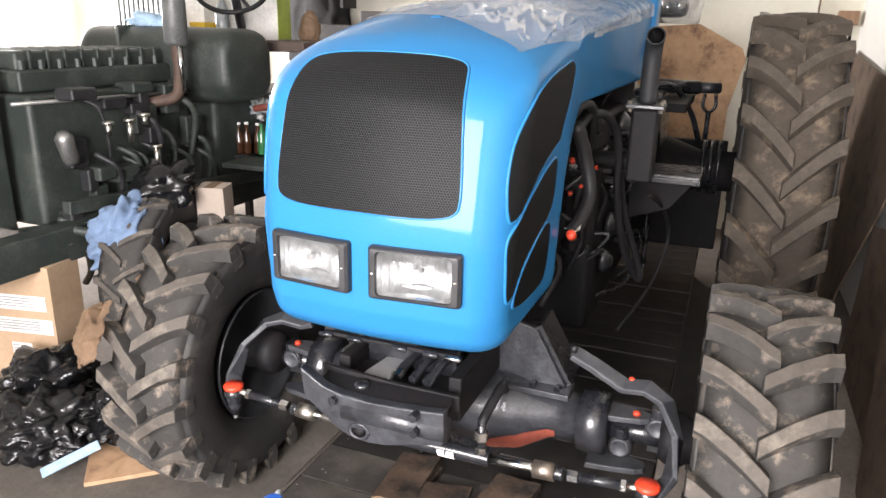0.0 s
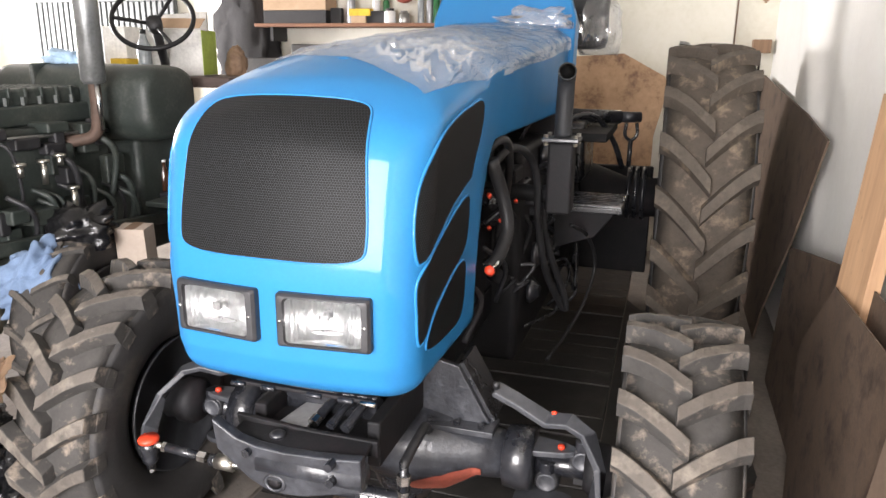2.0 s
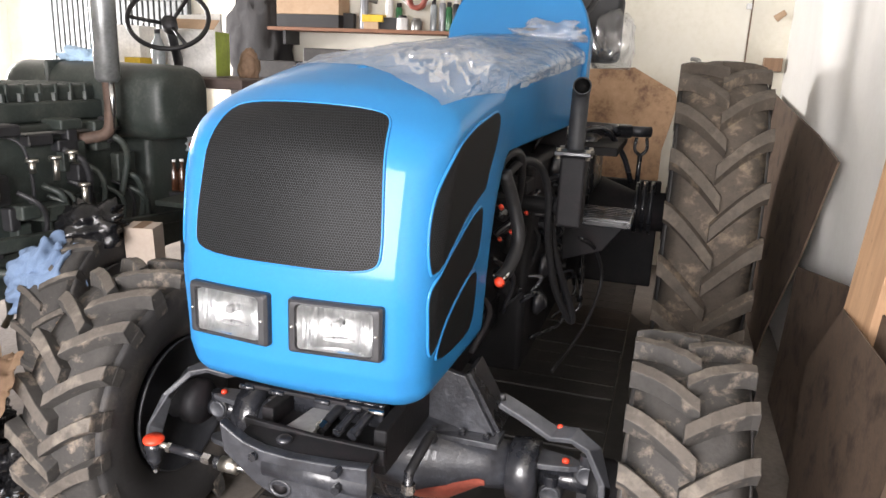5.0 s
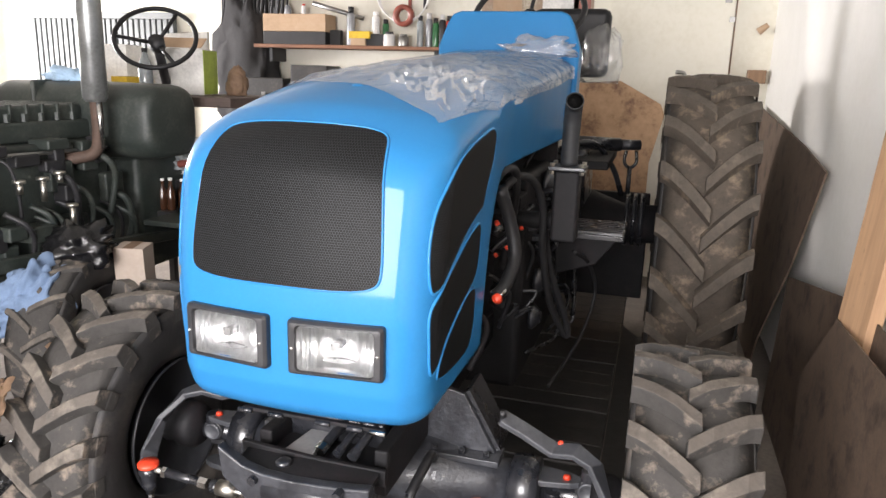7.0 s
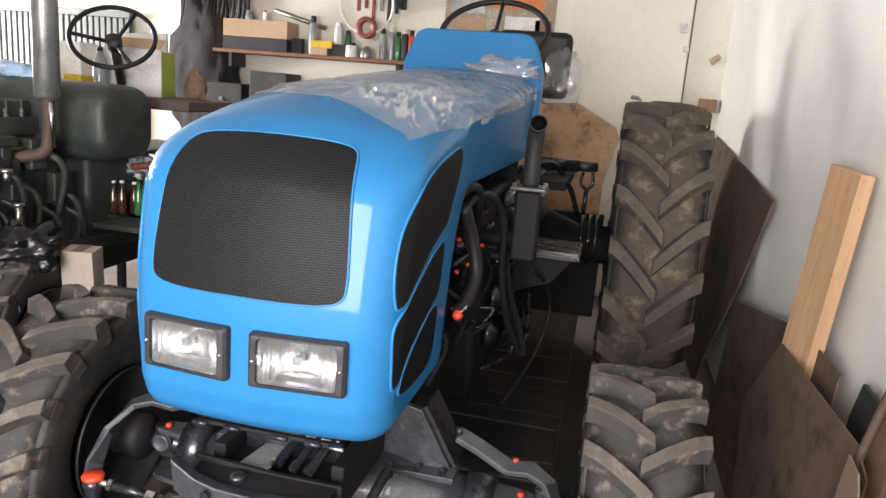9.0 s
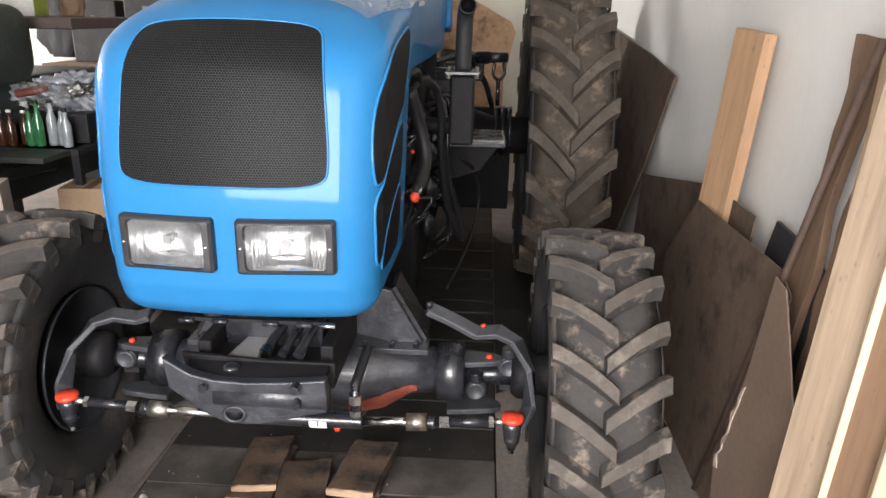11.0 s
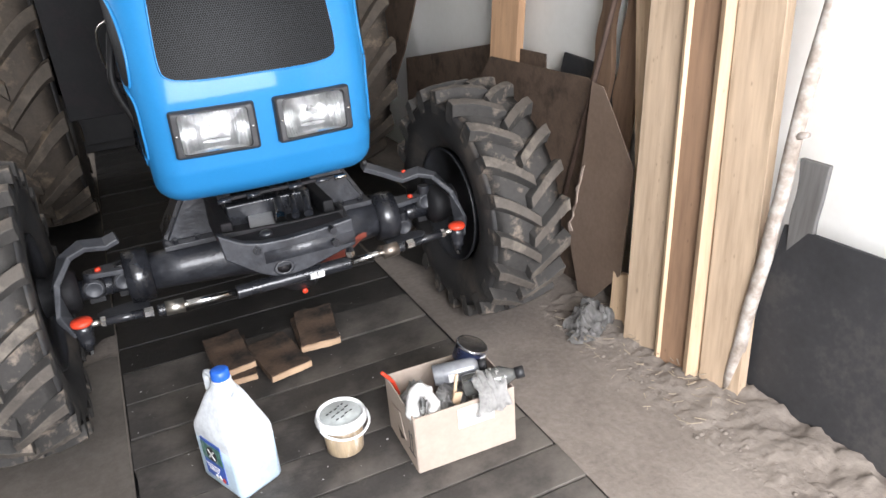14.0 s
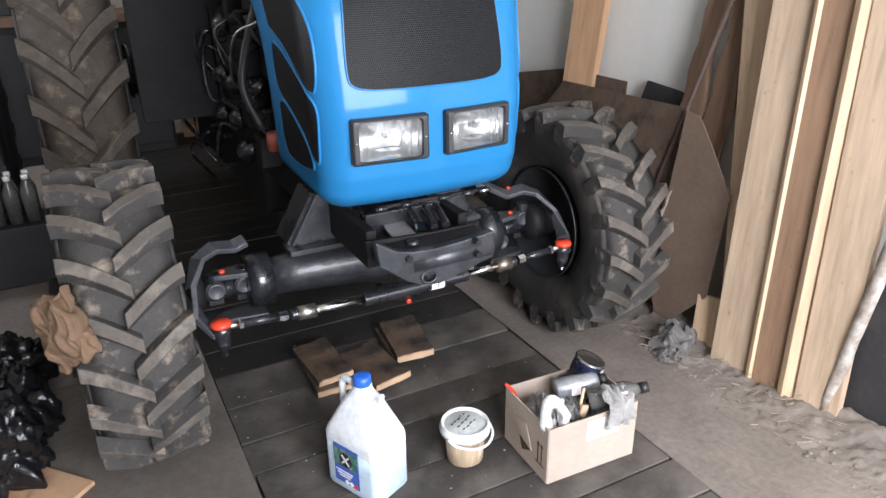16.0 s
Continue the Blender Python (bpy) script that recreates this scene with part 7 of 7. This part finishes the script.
part("column", rod(om @ Vector((0, 0, -0.5)), om @ Vector((0, 0, -0.03)), 0.028), BLACK_DULL, osw)
part("hub", rod(om @ Vector((0, 0, -0.08)), om @ Vector((0, 0, -0.02)), 0.045), BLACK_DULL, osw)
# frame, fender, cab floor, radiator shell
part("chassis_rail", box((0.12, 3.0, 0.16), (-2.05, 1.6, 0.6)), OLDMETAL, old, smooth=False, bevel=0.01)
part("chassis_rail", box((0.05, 1.6, 0.06), (-1.95, 1.35, 0.82), pose(0, 0, 0, -4)), OLDMETAL, old, smooth=False, bevel=0.006)
part("radiator_shell", box((0.7, 0.1, 0.85), (-2.6, 0.55, 0.95)), OLDMETAL, old, "dark radiator frame", smooth=False, bevel=0.02)
part("rear_deck", box((1.1, 0.7, 0.06), (-2.25, 2.5, 1.44)), DARKPLANK, old, "dark board across the fender", smooth=False, bevel=0.01)
part("gearbox", box((0.5, 1.3, 0.6), (-2.3, 2.4, 0.85)), OLDMETAL, old, smooth=False, bevel=0.04)
part("step_plate", box((0.3, 0.5, 0.03), (-1.8, 1.9, 0.8)), OLDMETAL, old, smooth=False, bevel=0.006)
wheel("front_wheel", 0.42, 0.24, 0.24, 16, 0.012, 0.03, old, pose(-1.72, 0.95, 0.42, 0, 0, 10))
OLDRUB = dusted("old_tyre_rubber", (0.03, 0.031, 0.034), (0.06, 0.06, 0.062), 0.4, 0.8, 6)
wheel("rear_wheel", 0.69, 0.4, 0.4, 18, 0.022, 0.07, old, pose(-1.42, 2.75, 0.69), casing=OLDRUB, lug_face=OLDRUB)
part("tie_rod", tube([(-2.3, 0.62, 0.62), (-2.05, 0.66, 0.66), (-1.85, 0.75, 0.62)], 0.022, 10), OLDMETAL, old)
part("axle_hub", rod((-2.2, 0.95, 0.42), (-1.6, 0.95, 0.42), 0.06), OLDMETAL, old)
tagged(part("blue_cloth", cloth_heap((0.165, 0.135, 0.2), 5.7, 0.85), BLUECLOTH, at=pose(-1.75, 0.72, 0.51, 0, 6, 50)), "crumpled blue cloth hanging over the old wheel", "cloth")
carton("small_carton", (0.14, 0.11, 0.18), pose(-1.56, 1.11, 0.65, 4, 0, 15), PALECARD, "small open brown carton behind the wheel")
crumpled("black_bag", (0.16, 0.14, 0.12), pose(-1.72, 0.95, 0.76), BAG, "crumpled black plastic on the old wheel", "bag", 52, 0.6)

# things on the fender board
wb = carton("product_box", (0.36, 0.24, 0.28), pose(-2.27, 2.5, 1.47, 0, 0, 14), WHITECARD, "white and lime green printed carton")
part("side_print", box((0.003, 0.236, 0.27), (0.182, 0, 0.14)), GREENCARD, wb, "lime green printed side", smooth=False)
part("flap", box((0.33, 0.12, 0.004), (0, 0.12, 0.3), pose(0, 0, 0, 30)), CARDBOARD, wb, smooth=False)
carton("product_box", (0.32, 0.03, 0.4), pose(-2.38, 2.7, 1.47, -8, -4, 10), WHITECARD, "white card sheet leaning on the carton")
carton("product_box", (0.16, 0.2, 0.3), pose(-2.72, 2.5, 1.47, 0, 0, 8), WHITECARD, "white paper box on the fender board")
carton("product_box", (0.12, 0.12, 0.1), pose(-2.55, 2.3, 1.47), YELLOWP, "small yellow box on the fender board")
bt = thing("plastic_bottle", "clear plastic bottle on the fender board", "bottle", pose(-2.38, 2.28, 1.47))
part("body", lathe([(0.04, 0), (0.042, 0.01), (0.042, 0.17), (0.02, 0.23), (0.016, 0.25), (0, 0.25)], 24), CLEARPET, bt)
part("cap", lathe([(0.018, 0.25), (0.018, 0.275), (0, 0.275)], 16), BLACK_DULL, bt)
crumpled("paper_bag", (0.07, 0.06, 0.12), pose(-1.95, 2.62, 1.47), BROWNPAPER, "brown paper bundle beside the carton", "bundle", 55, 0.3)

# work table with bottles between the tractors
BAGGREY = mat("milky_plastic_bag", (0.3, 0.32, 0.35), 0.25, scale=9, fine=50, bump=0.5, dark=(0.14, 0.15, 0.165), light=(0.42, 0.44, 0.48))
ORANGECLOTH = mat("orange_cloth", (0.4, 0.11, 0.05), 0.9, scale=9, fine=90, bump=0.3, light=(0.5, 0.22, 0.12))
REDDARK = mat("dark_red_plastic", (0.18, 0.05, 0.035), 0.4, scale=20, bump=0.05)
tb = thing("work_table", "low black metal table crowded with bottles", "table", pose(-1.96, 2.12, 0))
part("tabletop", box((0.7, 0.45, 0.03), (0, 0, 0.8)), BLACK_DULL, tb, smooth=False, bevel=0.004)
for sx in (-1, 1):
    for sy in (-1, 1):
        part("leg", box((0.04, 0.04, 0.785), (sx * 0.32, sy * 0.19, 0.392)), BLACK_DULL, tb, smooth=False)
rnd = random.Random(23)
for k in range(11):
    x, y = -2.2 + 0.05 * k, 1.95 + rnd.uniform(0.0, 0.1)
    bo = thing("bottle", rnd.choice(("green glass bottle on the work table", "clear plastic bottle on the work table", "brown glass bottle on the work table")), "bottle", pose(x, y, 0.815), "bottles on the work table")
    h = rnd.uniform(0.13, 0.24)
    m2 = GREENP if "green" in bo["label"] else CLEARPET if "clear" in bo["label"] else BROWNGLASS
    part("body", lathe([(0.024, 0), (0.026, 0.01), (0.026, h * 0.6), (0.012, h * 0.78), (0.011, h), (0, h)], 16), m2, bo)
    part("cap", lathe([(0.013, h * 0.95), (0.013, h * 1.03), (0, h * 1.03)], 12), rnd.choice((PAPER, BLACK_DULL, BLACK_DULL)), bo)
for k in range(9):
    crumpled("plastic_scrap", (0.09, 0.07, 0.05), pose(-2.2 + 0.06 * k, 2.1 + rnd.uniform(-0.02, 0.1), 0.98 + rnd.uniform(0, 0.08), rnd.uniform(-20, 20), rnd.uniform(-20, 20), k * 40), rnd.choice((FILM, CLEARPET, RAGWHITE, GALV, PAPER)), "crumpled clear plastic and paper on the table", "plastic scrap", 60 + k, 0.8, "scraps on the work table")
tagged(part("crate", box((0.62, 0.26, 0.16), (-1.95, 2.2, 0.896)), BLACK_DULL, smooth=False, bevel=0.005), "dark plastic crate on the work table", "crate")
tagged(part("plastic_bag", cloth_heap((0.2, 0.1, 0.14), 6.4, 0.9), BAGGREY, at=pose(-1.8, 2.22, 0.97, 0, 0, 20)), "milky clear plastic bag heaped on the crate", "bag")
tagged(part("red_bottle", lathe([(0.02, 0), (0.022, 0.01), (0.022, 0.13), (0.01, 0.17), (0, 0.17)], 16, pose(-1.98, 2.02, 1.08, 0, 80, 10)), REDDARK), "red tube lying on the crate", "tube")

# cartons, bags and scraps on the floor beside the front wheel
cb = carton("cardboard_box", (0.42, 0.2, 0.54), pose(-2.185, 0.53, 0.0, 0, 0, 12), CARDBOARD, "tall brown cardboard box with white labels")
for z, w in ((0.37, 0.3), (0.26, 0.34), (0.14, 0.1)):
    part("label", box((w, 0.002, 0.07), (0.03, -0.1025, z)), PAPER, cb, "white printed label", smooth=False)
    for k in range(4):
        part("text_bar", box((w * 0.7, 0.001, 0.004), (0.02, -0.1045, z + 0.022 - 0.013 * k)), GALV, cb, smooth=False)
crumpled("dark_rag", (0.22, 0.11, 0.08), pose(-2.22, 0.53, 0.54, 0, 0, 20), GREYRAG, "dirty grey rag on the cardboard box", "rag", 71, 0.7)
carton("cardboard_box", (0.3, 0.24, 0.2), pose(-1.58, 1.96, 0.42, 0, 0, 8), CARDBOARD, "worn brown cardboard box behind the wheel")
carton("cardboard_box", (0.32, 0.26, 0.42), pose(-1.6, 1.97, 0.0, 0, 0, 4), BLACK_DULL, "dark crate under the cardboard box")
# cloths thrown over the old rear wheel
tagged(part("orange_cloth", cloth_heap((0.13, 0.09, 0.05), 8.3, 0.9), ORANGECLOTH, at=pose(-1.45, 2.58, 1.34, -8, 4, 10)), "crumpled orange-red cloth on the old tyre", "cloth")
tagged(part("pale_cloth", cloth_heap((0.15, 0.11, 0.08), 2.9, 0.9), BLUEPALE, at=pose(-1.43, 2.76, 1.375, 0, 0, 40)), "crumpled pale blue cloth on the old tyre", "cloth")
carton("cardboard_box", (0.15, 0.13, 0.14), pose(-1.5, 0.62, 0.18, 0, 0, 20), PALECARD, "small pale cardboard box among the bags")
for k, (x, y, s, h) in enumerate(((-1.6, 0.1, 0.2, 0.16), (-1.4, 0.3, 0.18, 0.16), (-1.8, 0.3, 0.2, 0.2), (-1.3, 0.26, 0.13, 0.26), (-1.55, 0.5, 0.2, 0.12), (-1.25, 0.5, 0.14, 0.2), (-1.3, 0.85, 0.16, 0.16))):
    tagged(part("black_bag", crumple((s * 1.2, s * 1.05, h * 0.8), 31 + 3 * k, 0.5, 5), BAG, at=pose(x, y, 0.0, 0, 0, 60 * k)), "shiny black plastic refuse bag on the floor", "bag", "black bags by the wheel")
PAPERBAG = mat("kraft_paper", (0.25, 0.16, 0.1), 0.8, scale=12, fine=60, bump=0.4, dark=(0.15, 0.09, 0.055))
tagged(part("brown_paper", crushed_cloth(0.075, 0.12, 0.06, 9.1), PAPERBAG, at=pose(-0.995, -0.14, 0.665, 52, -28, -12)), "crumpled brown paper wedged against the tyre", "paper")
crumpled("brown_paper", (0.14, 0.12, 0.1), pose(-1.48, 0.7, 0.38, 0, 0, 30), BROWNPAPER, "crumpled brown paper among the bags", "paper", 92, 0.7)
tagged(part("plywood_scrap", box((0.26, 0.26, 0.016)), PLYTAN, at=pose(-1.22, 0.11, 0.022, 0, 0, 42), smooth=False, bevel=0.002), "flat plywood scrap lying on the floor", "plywood")
tagged(part("blue_strip", box((0.045, 0.2, 0.01), (0, 0, 0), pose(-1.33, -0.03, 0.075, 16, 10, -32)), BLUEPALE, smooth=False, bevel=0.003), "pale blue plastic strip on the bags", "plastic strip")
tagged(part("blue_crate", box((0.3, 0.3, 0.25), (-1.55, 0.95, 0.13)), BLUECAP, smooth=False, bevel=0.01), "blue plastic crate on the floor", "crate")
# pack of white-capped bottles behind the wheel
for i in range(3):
    for j in range(2):
        bo = thing("bottle", "clear bottle with a white cap in a pack", "bottle", pose(-1.14 - 0.075 * i, 1.91 + 0.085 * j, 0.3), "pack of bottles")
        # clear bottles, their bodies coloured dark for the shade behind the wheel
        part("body", lathe([(0.035, 0), (0.036, 0.15), (0.014, 0.2), (0.013, 0.22), (0, 0.22)], 16), DARKGLASS, bo)
        part("cap", lathe([(0.016, 0.21), (0.016, 0.232), (0, 0.232)], 12), PAPER, bo)
tagged(part("bottle_crate", box((0.34, 0.26, 0.3), (-1.22, 1.95, 0.15)), BLACK_DULL, smooth=False, bevel=0.006), "dark crate carrying a pack of bottles", "crate")
